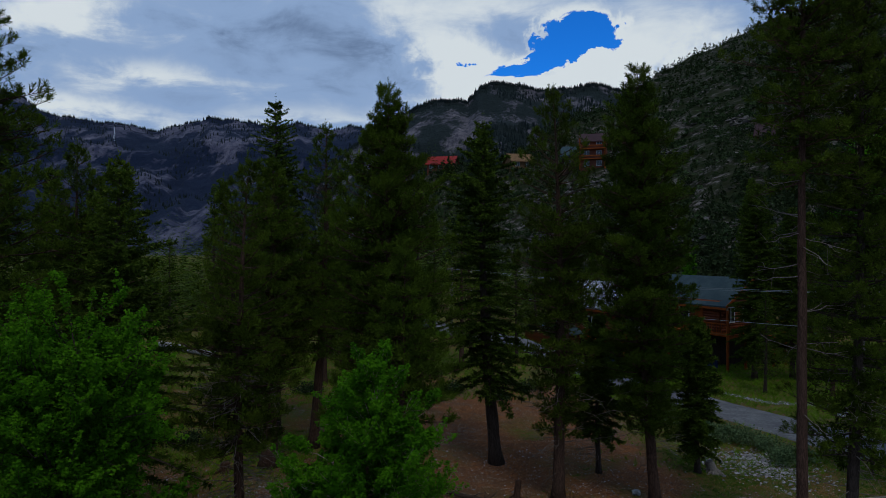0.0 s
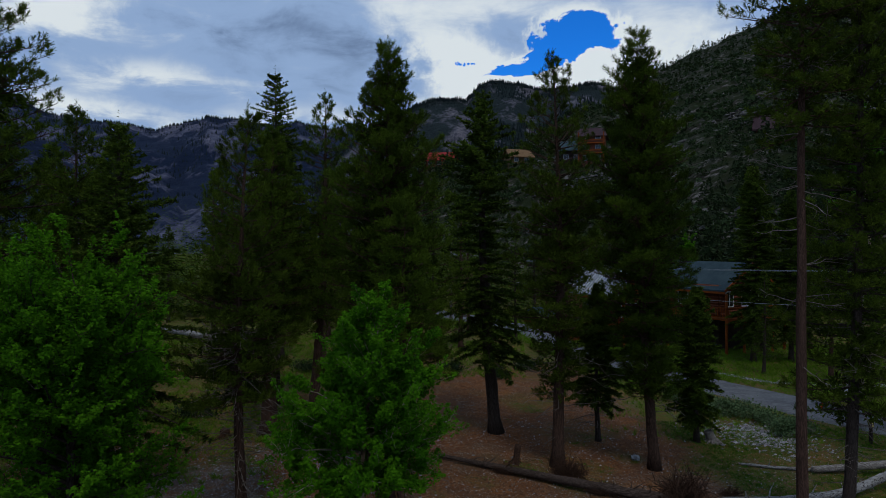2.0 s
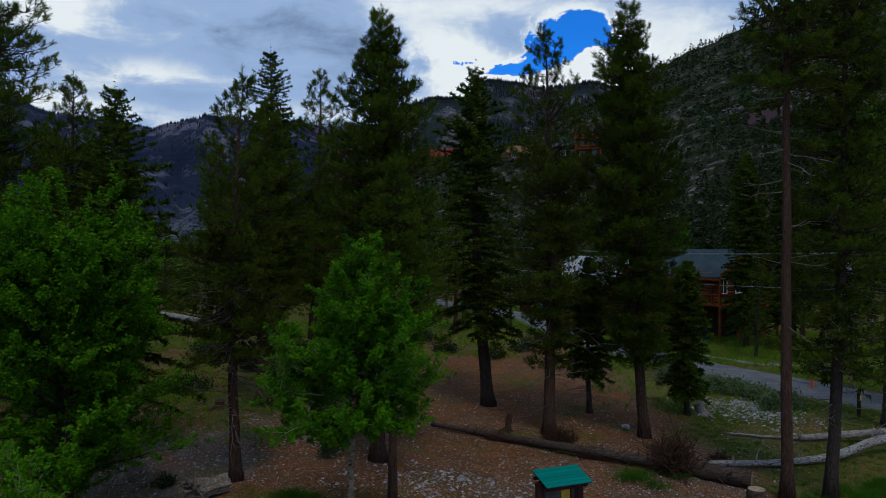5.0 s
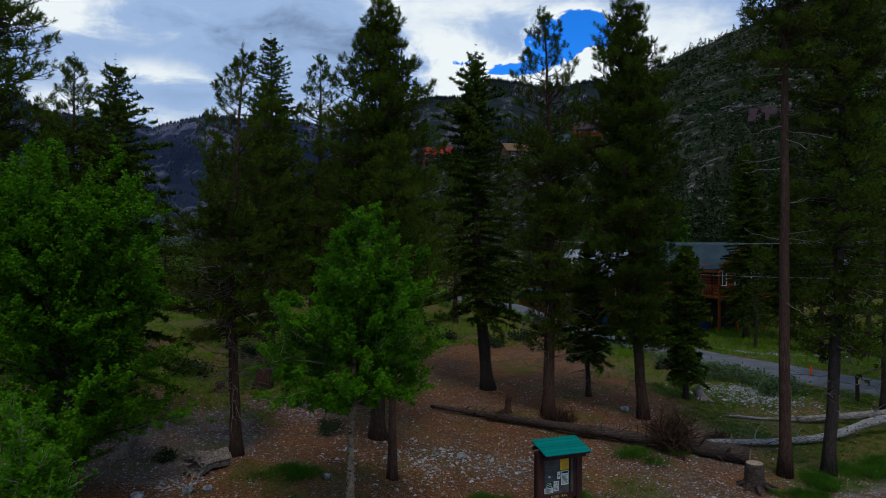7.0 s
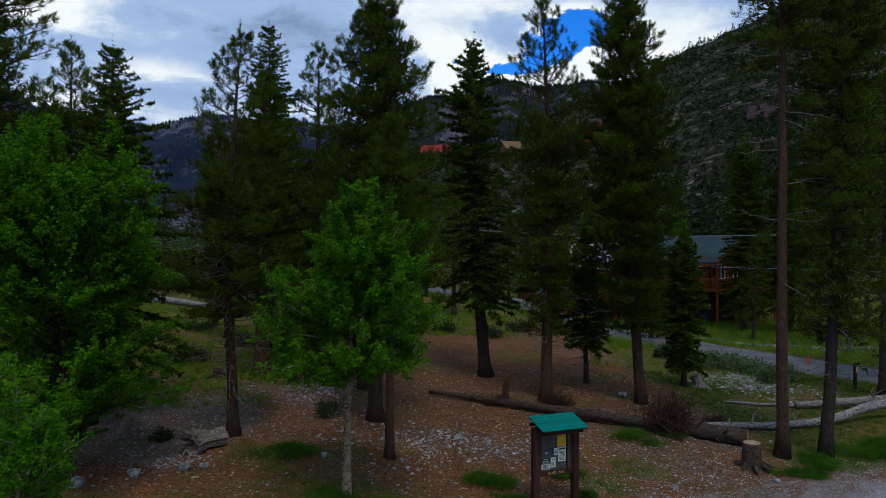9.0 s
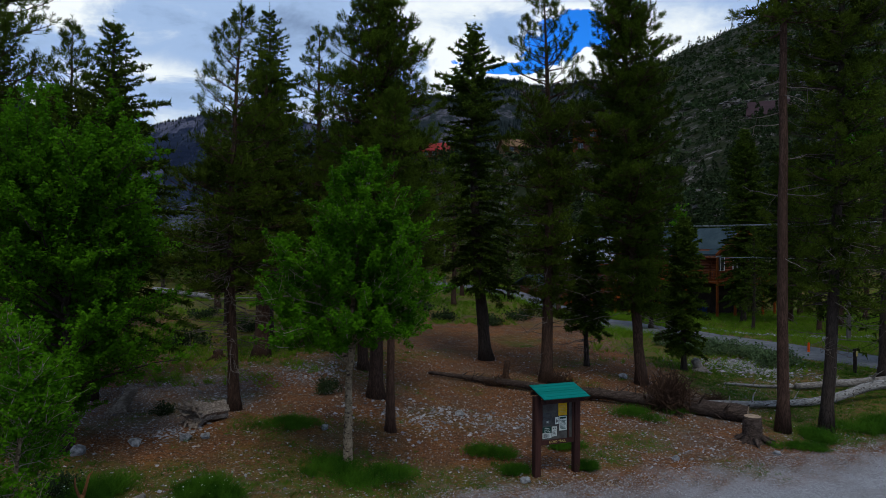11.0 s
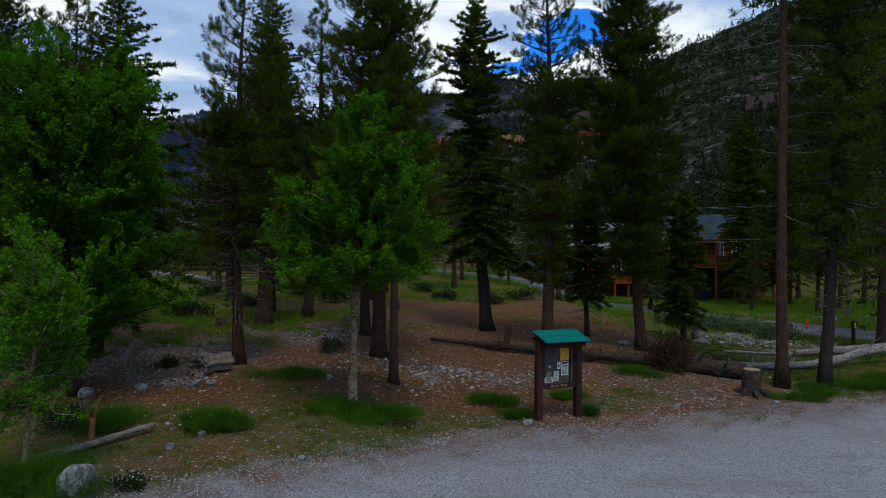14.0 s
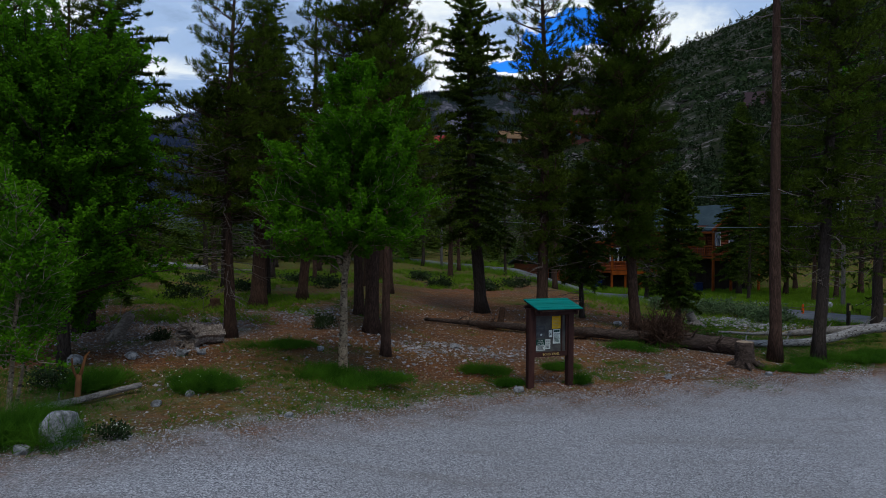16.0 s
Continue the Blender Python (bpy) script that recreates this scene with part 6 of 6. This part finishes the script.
bush(13.6, 21.2, 0.8, 0.4, 121, GRASS, "bright green grass at a trunk's foot", 2000, 0.05, up=2)
bush(14.9, 21.9, 0.6, 0.4, 122, GRASS, "bright green grass beside the log", 1400, 0.05, up=2)
bush(10.6, 19.2, 0.5, 0.25, 123, GRASS, "bright green grass beside the stump", 1200, 0.05, up=2)
bush(3.9, 18.7, 0.4, 0.3, 124, GRASS, "green clump behind the notice board", 900, 0.05, up=2)
bush(1.75, 18.2, 0.5, 0.4, 125, GRASS, "green clump beside the notice board", 1000, 0.05, up=2)
bush(2.2, 17.0, 0.35, 0.3, 126, GRASS, "green clump beside the notice board", 800, 0.05, up=2)
bush(4.1, 17.0, 0.22, 0.45, 127, GRASS, "tall grass at the board's post", 500, 0.05, up=2)
bush(6.5, 22.6, 0.8, 0.3, 128, GRASS, "green herbs in front of the fallen log", 1300, 0.05, up=2)
bush(-8.1, 20.2, 0.35, 0.3, 129, SHRUB, "small green bush near the short log", 700, 0.05)
for k_, (bx, by) in enumerate([(16.0, 38.6), (16.6, 37.2), (17.2, 35.8), (17.9, 34.6), (15.2, 40.2), (14.4, 41.9), (17.0, 33.6), (15.0, 38.0)]):
    bush(bx, by, 0.85, 0.9, 130 + k_, SAGE, "grey-green sagebrush beside the road", 1300, 0.10, "sagebrush")
for k_, (bx, by) in enumerate([(-10.6, 38.2), (-12.0, 33.0), (-15.0, 44.0), (-9.0, 44.5), (0.6, 46.5), (-1.0, 50.0), (3.4, 44.0), (5.8, 47.0), (-6.2, 40.0)]):
    bush(bx, by, 0.9, 0.8, 150 + k_, SHRUB, "low green shrub in the clearing", 900, 0.11, "shrub")

# ---- cabins, poles and wires ----
# log and timber colours are darkened to include shade from eaves and trees
LOGS = mottled("varnished_logs", (0.17, 0.036, 0.007), (0.11, 0.024, 0.006), 1.5, 0.5, 0.3, 0.01, squash=(0.2, 0.2, 3), spec=0.3, object_space=True)
TRIM = mottled("orange_timber", (0.25, 0.060, 0.010), (0.18, 0.043, 0.008), 2.0, 0.55, 0.2, 0.005, object_space=True)
DARK_BOARD = mottled("dark_boards", (0.040, 0.028, 0.022), (0.028, 0.020, 0.016), 2.0, 0.8, 0.3, object_space=True)
GREEN_ROOF = mottled("dark_shingles", (0.030, 0.048, 0.055), (0.042, 0.062, 0.068), 1.2, 0.8, 0.4, 0.02, squash=(1, 1, 1), object_space=True)
RED_ROOF = mottled("red_roof", (0.26, 0.022, 0.018), (0.20, 0.018, 0.016), 1.0, 0.6, 0.1, object_space=True)
BROWN_ROOF = mottled("brown_roof", (0.050, 0.026, 0.028), (0.040, 0.021, 0.023), 1.0, 0.7, 0.1, object_space=True)
TAN_WALL = mottled("tan_boards", (0.17, 0.095, 0.045), (0.13, 0.075, 0.036), 1.0, 0.8, 0.1, object_space=True)
METAL = mottled("standing_seam_metal", (0.22, 0.24, 0.27), (0.17, 0.19, 0.22), 1.0, 0.5, 0.05, 0.004, metal=0.6, spec=0.3, object_space=True)
WHITE = mottled("white_paint", (0.50, 0.50, 0.48), (0.42, 0.42, 0.41), 3.0, 0.6, 0.05, object_space=True)
POLE_WOOD = bark_material("grey_pole_wood", (0.070, 0.062, 0.056), (0.190, 0.170, 0.155), 16.0, (1, 1, 0.05))
WIRE = mottled("aluminium_wire", (0.28, 0.29, 0.30), (0.22, 0.23, 0.24), 2.0, 0.5, 0.0, metal=0.4)
GREY_STEEL = mottled("grey_steel", (0.34, 0.36, 0.38), (0.28, 0.30, 0.32), 4.0, 0.5, 0.05, metal=0.4)
ORANGE_PLASTIC = mottled("orange_plastic", (0.80, 0.10, 0.015), (0.70, 0.085, 0.012), 6.0, 0.5, 0.05)
BLUE_PLASTIC = mottled("blue_plastic", (0.010, 0.022, 0.07), (0.008, 0.018, 0.06), 6.0, 0.5, 0.05)
m, t, b = material("window_glass", 0.05, 0, 0.6)
b.inputs["Base Color"].default_value = (0.012, 0.016, 0.020, 1)
GLASS = m


def log_wall(name, x0, x1, y, z0, z1, parent, along="x", step_z=0.26, label=""):
    """A wall of stacked round logs."""
    core = boxed(x0, x1, y - 0.05, y + 0.05, z0, z1) if along == "x" else boxed(y - 0.05, y + 0.05, x0, x1, z0, z1)
    wall = part(name, core, LOGS, parent, label)
    a = np.array([(x0, y, 0), ((x0 + x1) / 2, y, 0), (x1, y, 0)] if along == "x" else [(y, x0, 0), (y, (x0 + x1) / 2, 0), (y, x1, 0)], float)
    v_, f_ = tube_arrays(a, [step_z * 0.56] * 3, 8)
    me = mesh_of("log", v_, f_, LOGS, True)
    z = z0 + step_z / 2
    while z < z1:
        piece = new("log", me)
        piece.parent = wall
        piece.location = (0, 0, z)
        z += step_z
    return wall


def window(parent, x0, x1, y, z0, z1, frame_mat=TRIM, muntin=True):
    w = part("window", boxed(x0, x1, y - 0.03, y + 0.01, z0, z1), GLASS, parent, "dark reflecting window pane")
    for a0, a1, c0, c1 in ((x0 - 0.09, x1 + 0.09, z1, z1 + 0.10), (x0 - 0.09, x1 + 0.09, z0 - 0.10, z0), (x0 - 0.09, x0, z0, z1), (x1, x1 + 0.09, z0, z1)):
        part("frame", boxed(a0, a1, y - 0.07, y + 0.01, c0, c1), frame_mat, w)
    if muntin:
        xm = (x0 + x1) / 2
        part("muntin", boxed(xm - 0.03, xm + 0.03, y - 0.06, y - 0.031, z0, z1), frame_mat, w)
    return w


def slab(x0, x1, ya, za, yb, zb, thick):
    """A sloping roof slab between two level edges."""
    bm = bmesh.new()
    pts = [(x0, ya, za), (x1, ya, za), (x1, yb, zb), (x0, yb, zb)]
    top = [bm.verts.new(p) for p in pts]
    low = [bm.verts.new((p[0], p[1], p[2] - thick)) for p in pts]
    bm.faces.new(top)
    bm.faces.new(low[::-1])
    for q in range(4):
        bm.faces.new((top[q], low[q], low[(q + 1) % 4], top[(q + 1) % 4]))
    bmesh.ops.recalc_face_normals(bm, faces=bm.faces)
    return bm


def gable(parent, y0, y1, z0, apex, x, mat, thick=0.12, name="gable"):
    bm = bmesh.new()
    pts = [(x, y0, z0), (x, y1, z0), (x, (y0 + y1) / 2, apex)]
    a = [bm.verts.new(p) for p in pts]
    c = [bm.verts.new((p[0] + thick, p[1], p[2])) for p in pts]
    bm.faces.new(a), bm.faces.new(c[::-1])
    for q in range(3):
        bm.faces.new((a[q], c[q], c[(q + 1) % 3], a[(q + 1) % 3]))
    bmesh.ops.recalc_face_normals(bm, faces=bm.faces)
    return part(name, bm, mat, parent)


def railing(parent, x0, x1, y, z, mat, along="x"):
    def bx(a0, a1, c0, c1, d0, d1):
        return boxed(a0, a1, c0, c1, d0, d1) if along == "x" else boxed(c0, c1, a0, a1, d0, d1)
    rail = part("railing", bx(x0, x1, y - 0.05, y + 0.05, z + 0.92, z + 1.02), mat, parent)
    part("bottom_rail", bx(x0, x1, y - 0.04, y + 0.04, z + 0.12, z + 0.19), mat, rail)
    n_ = max(2, int((x1 - x0) / 0.28))
    for q in range(n_ + 1):
        xx = x0 + (x1 - x0) * q / n_
        part("baluster", bx(xx - 0.025, xx + 0.025, y - 0.025, y + 0.025, z + 0.19, z + 0.92), mat, rail)


def log_cabin(x, y, turn, W, D, floor_z, eave, ridge, side, roof_mat, seams, label, roof_label):
    """A log cabin on a raised floor: the gable front looks along minus y, the ridge runs back along y, a deck wraps the front and one side.
    W: half the width; side: the side deck's width; eave and ridge: heights of the roof's edges."""
    c = thing("log_cabin", Matrix.Translation((x, y, gz(x, y) - 0.1)) @ Matrix.Rotation(radians(turn), 4, "Z"), label, "house")
    top = eave + 0.45
    log_wall("front_wall", -W, W, 0, floor_z, top, c)
    log_wall("side_wall", 0.16, D, -W, floor_z, top, c, "y")
    log_wall("side_wall", 0.16, D, W, floor_z, top, c, "y")
    part("back_wall", boxed(-W, W, D - 0.1, D + 0.1, -0.2, top), LOGS, c)
    part("lower_wall", boxed(-W + 0.5, W - 0.3, 0.6, 0.8, -0.2, floor_z - 0.2), DARK_BOARD, c, "dark recessed lower wall")
    part("lower_wall", boxed(-W + 0.5, -W + 0.7, 0.81, D - 0.2, -0.2, floor_z - 0.2), DARK_BOARD, c, "dark recessed lower wall")
    part("floor", boxed(-W, W, 0.0, D - 0.11, floor_z - 0.2, floor_z - 0.01), DARK_BOARD, c)
    # the gable's triangle, of shorter and shorter logs
    run = W + 0.6
    k = (ridge - eave) / run
    apex = eave + k * run - 0.25
    z = top + 0.13
    heap = Heap()
    while z < apex - 0.15:
        half = max(0.1, (apex - z) / k - 0.1)
        heap.add(*tube_arrays(np.array([(-half, 0, z), (0, 0, z), (half, 0, z)]), [0.145] * 3, 8))
        z += 0.26
    part("gable", heap.mesh("gable", LOGS, True), None, c)
    for sgn in (-1, 1):
        bm = bmesh.new()
        pts = [(sgn * run, -1.0, eave), (0, -1.0, ridge), (0, D + 0.6, ridge), (sgn * run, D + 0.6, eave)]
        up = [bm.verts.new(p) for p in pts]
        low = [bm.verts.new((p[0], p[1], p[2] - 0.14)) for p in pts]
        bm.faces.new(up), bm.faces.new(low[::-1])
        for q in range(4):
            bm.faces.new((up[q], low[q], low[(q + 1) % 4], up[(q + 1) % 4]))
        bmesh.ops.recalc_face_normals(bm, faces=bm.faces)
        roof = part("roof", bm, roof_mat, c, roof_label)
        if seams:
            # raised ribs coloured white, in place of the sky's reflection on the metal
            v_, f_ = tube_arrays(np.array([(sgn * run, 0, eave + 0.03), (0, 0, ridge + 0.03)]), [0.09, 0.09], 4)
            me = mesh_of("seam", v_, f_, WHITE)
            for q in range(int((D + 1.5) / 0.45)):
                seam = new("seam", me)
                seam.parent = roof
                seam.location = (0, -0.95 + q * 0.45, 0)
        # barge board along the rake, and fascia along the eave
        n_ = Vector((sgn * run, 0, eave - ridge)).normalized()
        m = Matrix.Translation((0, -1.06, ridge - 0.10)) @ Matrix.Rotation(math.atan2(-n_.z, n_.x), 4, "Y")
        part("barge_board", boxed(0.0, math.hypot(run, ridge - eave), -0.04, 0.04, -0.13, 0.10, m), TRIM, c)
        part("fascia", boxed(sgn * run - 0.03, sgn * run + 0.03, -1.0, D + 0.6, eave - 0.34, eave - 0.145), TRIM, c)
    w0 = floor_z + 0.9
    window(c, -W + 0.5, -W + 1.4, -0.2, w0, w0 + 1.3, WHITE)
    window(c, -0.5, 0.5, -0.2, w0, w0 + 1.3, WHITE)
    window(c, W - 1.4, W - 0.5, -0.2, w0, w0 + 1.3, WHITE)
    part("door", boxed(-W - 0.22, -W - 0.15, 2.0, 2.95, floor_z, floor_z + 2.05), TRIM, c, "orange timber door")
    side_pane = part("window", boxed(-W - 0.20, -W - 0.16, 3.8, 4.9, w0, w0 + 1.2), GLASS, c, "dark reflecting window pane")
    for y0, y1, z0, z1 in ((3.7, 5.0, w0 + 1.2, w0 + 1.3), (3.7, 5.0, w0 - 0.1, w0), (3.7, 3.8, w0, w0 + 1.2), (4.9, 5.0, w0, w0 + 1.2)):
        part("frame", boxed(-W - 0.24, -W - 0.15, y0, y1, z0, z1), WHITE, side_pane)
    x0, y0 = -W - side, -2.0
    deck = part("deck", boxed(x0, W + 0.3, y0, -0.17, floor_z - 0.20, floor_z - 0.06), TRIM, c, "orange timber deck")
    part("deck", boxed(x0, -W - 0.17, -0.165, 5.5, floor_z - 0.20, floor_z - 0.06), TRIM, c, "orange timber deck along the side wall")
    part("deck_beam", boxed(x0, W + 0.3, y0 - 0.08, y0 - 0.01, floor_z - 0.40, floor_z - 0.04), TRIM, deck)
    railing(c, x0, W + 0.3, y0 + 0.06, floor_z - 0.06, TRIM)
    railing(c, y0 + 0.2, 5.5, x0 + 0.06, floor_z - 0.06, TRIM, "y")
    for px_, py_, high_ in ((x0 + 0.15, y0 + 0.15, eave - 0.2), (-W + 1.0, y0 + 0.15, floor_z), (W * 0.5, y0 + 0.15, floor_z), (W + 0.1, y0 + 0.15, floor_z), (x0 + 0.15, 1.8, floor_z), (x0 + 0.15, 5.2, floor_z)):
        part("deck_post", cylinder(px_, py_, -0.3, high_ - 0.07, 0.13, 10, 0.12), TRIM, c, "orange log post")
    return c


def cylinder(x, y, z0, z1, r, sides=12, r2=None):
    bm = bmesh.new()
    bmesh.ops.create_cone(bm, cap_ends=True, segments=sides, radius1=r, radius2=r if r2 is None else r2, depth=z1 - z0, matrix=Matrix.Translation((x, y, (z0 + z1) / 2)))
    return bm


log_cabin(28.75, 65.0, 27, 3.2, 9.0, 3.5, 5.95, 8.5, 1.5, GREEN_ROOF, False, "orange log cabin with dark green shingle roof and raised deck", "dark green shingle slope")
wing_of = log_cabin(19.5, 70.0, 27, 2.1, 9.0, 2.0, 5.1, 7.75, 0.9, METAL, True, "orange log cabin with pale standing-seam metal roof", "pale metal roof slope with raised seams")
# a long low wing beside the cabin with the metal roof
log_wall("wing_front_wall", -7.6, -3.9, 4.0, 0.2, 2.5, wing_of)
part("wing_roof", slab(-8.0, -3.7, 3.3, 2.5, 6.2, 3.7, 0.14), GREEN_ROOF, wing_of, "dark shingle slope")
part("wing_roof", slab(-8.0, -3.7, 9.1, 2.5, 6.2, 3.7, 0.14), GREEN_ROOF, wing_of, "dark shingle slope")
part("wing_end_wall", boxed(-7.6, -7.4, 4.1, 8.4, 0.1, 2.5), LOGS, wing_of)
window(wing_of, -6.4, -5.3, 3.82, 1.0, 2.0, TRIM)


def hill_house(x, y, w, d, h, ridge, turn, wall, roof, label, storeys=1, deck=True, up=0.0):
    c = thing("hillside_house", Matrix.Translation((x, y, gz(x, y) - 1.5 + up)) @ Matrix.Rotation(radians(turn), 4, "Z"), label, "house", "houses on the hillside")
    part("wall", boxed(-w / 2, w / 2, 0, d, -2, h), wall, c)
    gable(c, 0, d, h, h + ridge, -w / 2, wall)
    gable(c, 0, d, h, h + ridge, w / 2 - 0.12, wall)
    k = (d / 2 + 0.9) / (d / 2)
    part("roof", slab(-w / 2 - 0.8, w / 2 + 0.8, d / 2 - k * d / 2, h + 0.1 + ridge - k * ridge, d / 2, h + 0.15 + ridge, 0.3), roof, c)
    part("roof", slab(-w / 2 - 0.8, w / 2 + 0.8, d / 2 + k * d / 2, h + 0.1 + ridge - k * ridge, d / 2, h + 0.15 + ridge, 0.3), roof, c)
    for s_ in range(storeys):
        z0 = 1.2 + s_ * 2.9
        for q in range(max(2, int(w / 3))):
            xx = -w / 2 + (q + 0.5) * w / max(2, int(w / 3))
            window(c, xx - 0.7, xx + 0.7, -0.05, z0, z0 + 1.4, WHITE)
        if deck and s_:
            part("balcony", boxed(-w / 2 - 0.3, w / 2 + 0.3, -2.0, -0.1, z0 - 1.2, z0 - 0.95), TRIM, c)
            part("balcony_rail", boxed(-w / 2 - 0.3, w / 2 + 0.3, -2.02, -1.92, z0 - 0.4, z0 - 0.1), TRIM, c)
            for q in (-w / 2, w / 2):
                part("balcony_post", boxed(q - 0.15, q + 0.15, -2.0, -1.7, z0 - 4.1, z0 + 2.0), TRIM, c)
    return c


hill_house(-1.2, 279, 11, 8, 3.4, 3.0, -14, LOGS, RED_ROOF, "orange-red house with a dark red roof on the hillside", up=1.5)
hill_house(28.0, 240, 8, 7, 3.4, 2.4, 16, TAN_WALL, TAN_WALL, "tan timber house with pale gables on the hillside", up=1.5)
hill_house(43.0, 196, 7, 7, 8.6, 2.2, -18, LOGS, BROWN_ROOF, "tall orange-brown house with stacked balconies on the hillside", 3, up=1.0)
hill_house(38.5, 203, 6, 7, 4.5, 2.6, -18, DARK_BOARD, GREEN_ROOF, "low dark house with a blue-grey roof on the hillside", up=2.0)
hill_house(76.6, 157, 8.0, 8, 2.6, 3.2, -28, LOGS, BROWN_ROOF, "brown-roofed timber house high on the hillside", 1, up=-0.6)


def utility_pole(x, y, h, turn, gear, label):
    p = thing("utility_pole", Matrix.Translation((x, y, gz(x, y))) @ Matrix.Rotation(radians(turn), 4, "Z"), label, "utility pole", "utility poles")
    part("pole", cylinder(0, 0, -0.5, h, 0.15, 12, 0.11), POLE_WOOD, p)
    arm = part("crossarm", boxed(-0.06, 0.06, -1.0, 1.0, h - 0.42, h - 0.30), POLE_WOOD, p)
    for q in (-0.9, 0.0, 0.9):
        part("insulator", cylinder(0, q, h - 0.30, h - 0.12, 0.05, 10, 0.03), GREY_STEEL, arm)
    if gear:
        part("transformer", cylinder(-0.42, 0.1, h - 1.75, h - 0.9, 0.22, 16), GREY_STEEL, p, "grey steel transformer can")
        for q in (-0.55, -0.25, 0.15):
            part("fuse_holder", cylinder(q, -0.35, h - 1.2, h - 0.75, 0.035, 8), GREY_STEEL, p)
        part("bracket", boxed(-0.6, 0.3, -0.38, -0.32, h - 0.72, h - 0.66), GREY_STEEL, p)
    return p


P1, P2, P3 = (27.6, 44.9), (0.9, 70.0), (54.0, 20.0)
utility_pole(*P1, 8.2, 45, True, "grey wooden utility pole with transformer and crossarm")
utility_pole(*P2, 7.4, 45, False, "pale wooden utility pole far down the road")


def wire(a, b_, sag, r, label):
    s_ = np.linspace(0, 1, 40)[:, None]
    pts_ = np.array(a) + (np.array(b_) - np.array(a)) * s_ - np.array([0, 0, 1]) * sag * 4 * s_ * (1 - s_)
    v_, f_ = tube_arrays(pts_, np.full(40, r), 6)
    ob = new("power_line", mesh_of("power_line", v_, f_, WIRE, True))
    return tagged(ob, label, "cable", "power lines")


for off, z1, z2, r in ((-0.9, 7.95, 7.2, 0.010), (0.0, 8.0, 7.25, 0.010), (0.9, 7.95, 7.2, 0.010), (0.1, 5.5, 5.2, 0.014)):
    o = 0.64 * off
    wire((P1[0] + o, P1[1] + o, gz(*P1) + z1), (P2[0] + o, P2[1] + o, gz(*P2) + z2), 0.5, r, "thin pale overhead wire between the poles")
    wire((P1[0] + o, P1[1] + o, gz(*P1) + z1), (P3[0] + o, P3[1] + o, z1 + 0.2), 0.5, r, "thin pale overhead wire above the road")


def marker():
    ob = thing("road_marker", Matrix.Translation((21.7, 39.0, gz(21.7, 39.0))) @ Matrix.Scale(0.8, 4), "orange plastic marker post beside the road", "marker post")
    part("base", cylinder(0, 0, 0.0, 0.06, 0.17, 16), ORANGE_PLASTIC, ob)
    part("tube", cylinder(0, 0, 0.05, 0.72, 0.09, 14, 0.075), ORANGE_PLASTIC, ob)
    part("cap", cylinder(0, 0, 0.72, 0.78, 0.06, 14, 0.04), ORANGE_PLASTIC, ob)


def sign_post():
    x, y = 20.35, 32.4
    ob = thing("sign_post", Matrix.Translation((x, y, gz(x, y))) @ Matrix.Rotation(radians(35), 4, "Z"), "dark post with a yellow road marker plate", "sign post")
    part("post", boxed(-0.07, 0.07, -0.07, 0.07, -0.2, 1.15, bevel=0.01), DARK_BOARD, ob)
    part("plate", boxed(-0.10, 0.10, -0.085, -0.074, 0.80, 1.05), GOLD, ob, "faded yellow plate")


def bin_box(x, y):
    ob = thing("storage_bin", Matrix.Translation((x, y, gz(x, y))), "blue plastic bin beside the cabin", "bin")
    part("body", boxed(-0.35, 0.35, -0.35, 0.35, 0.0, 0.85, bevel=0.03), BLUE_PLASTIC, ob)
    part("lid", boxed(-0.38, 0.38, -0.38, 0.38, 0.852, 0.93, bevel=0.02), BLUE_PLASTIC, ob)


marker()
sign_post()
bin_box(16.4, 67.0)
bin_box(24.6, 62.4)
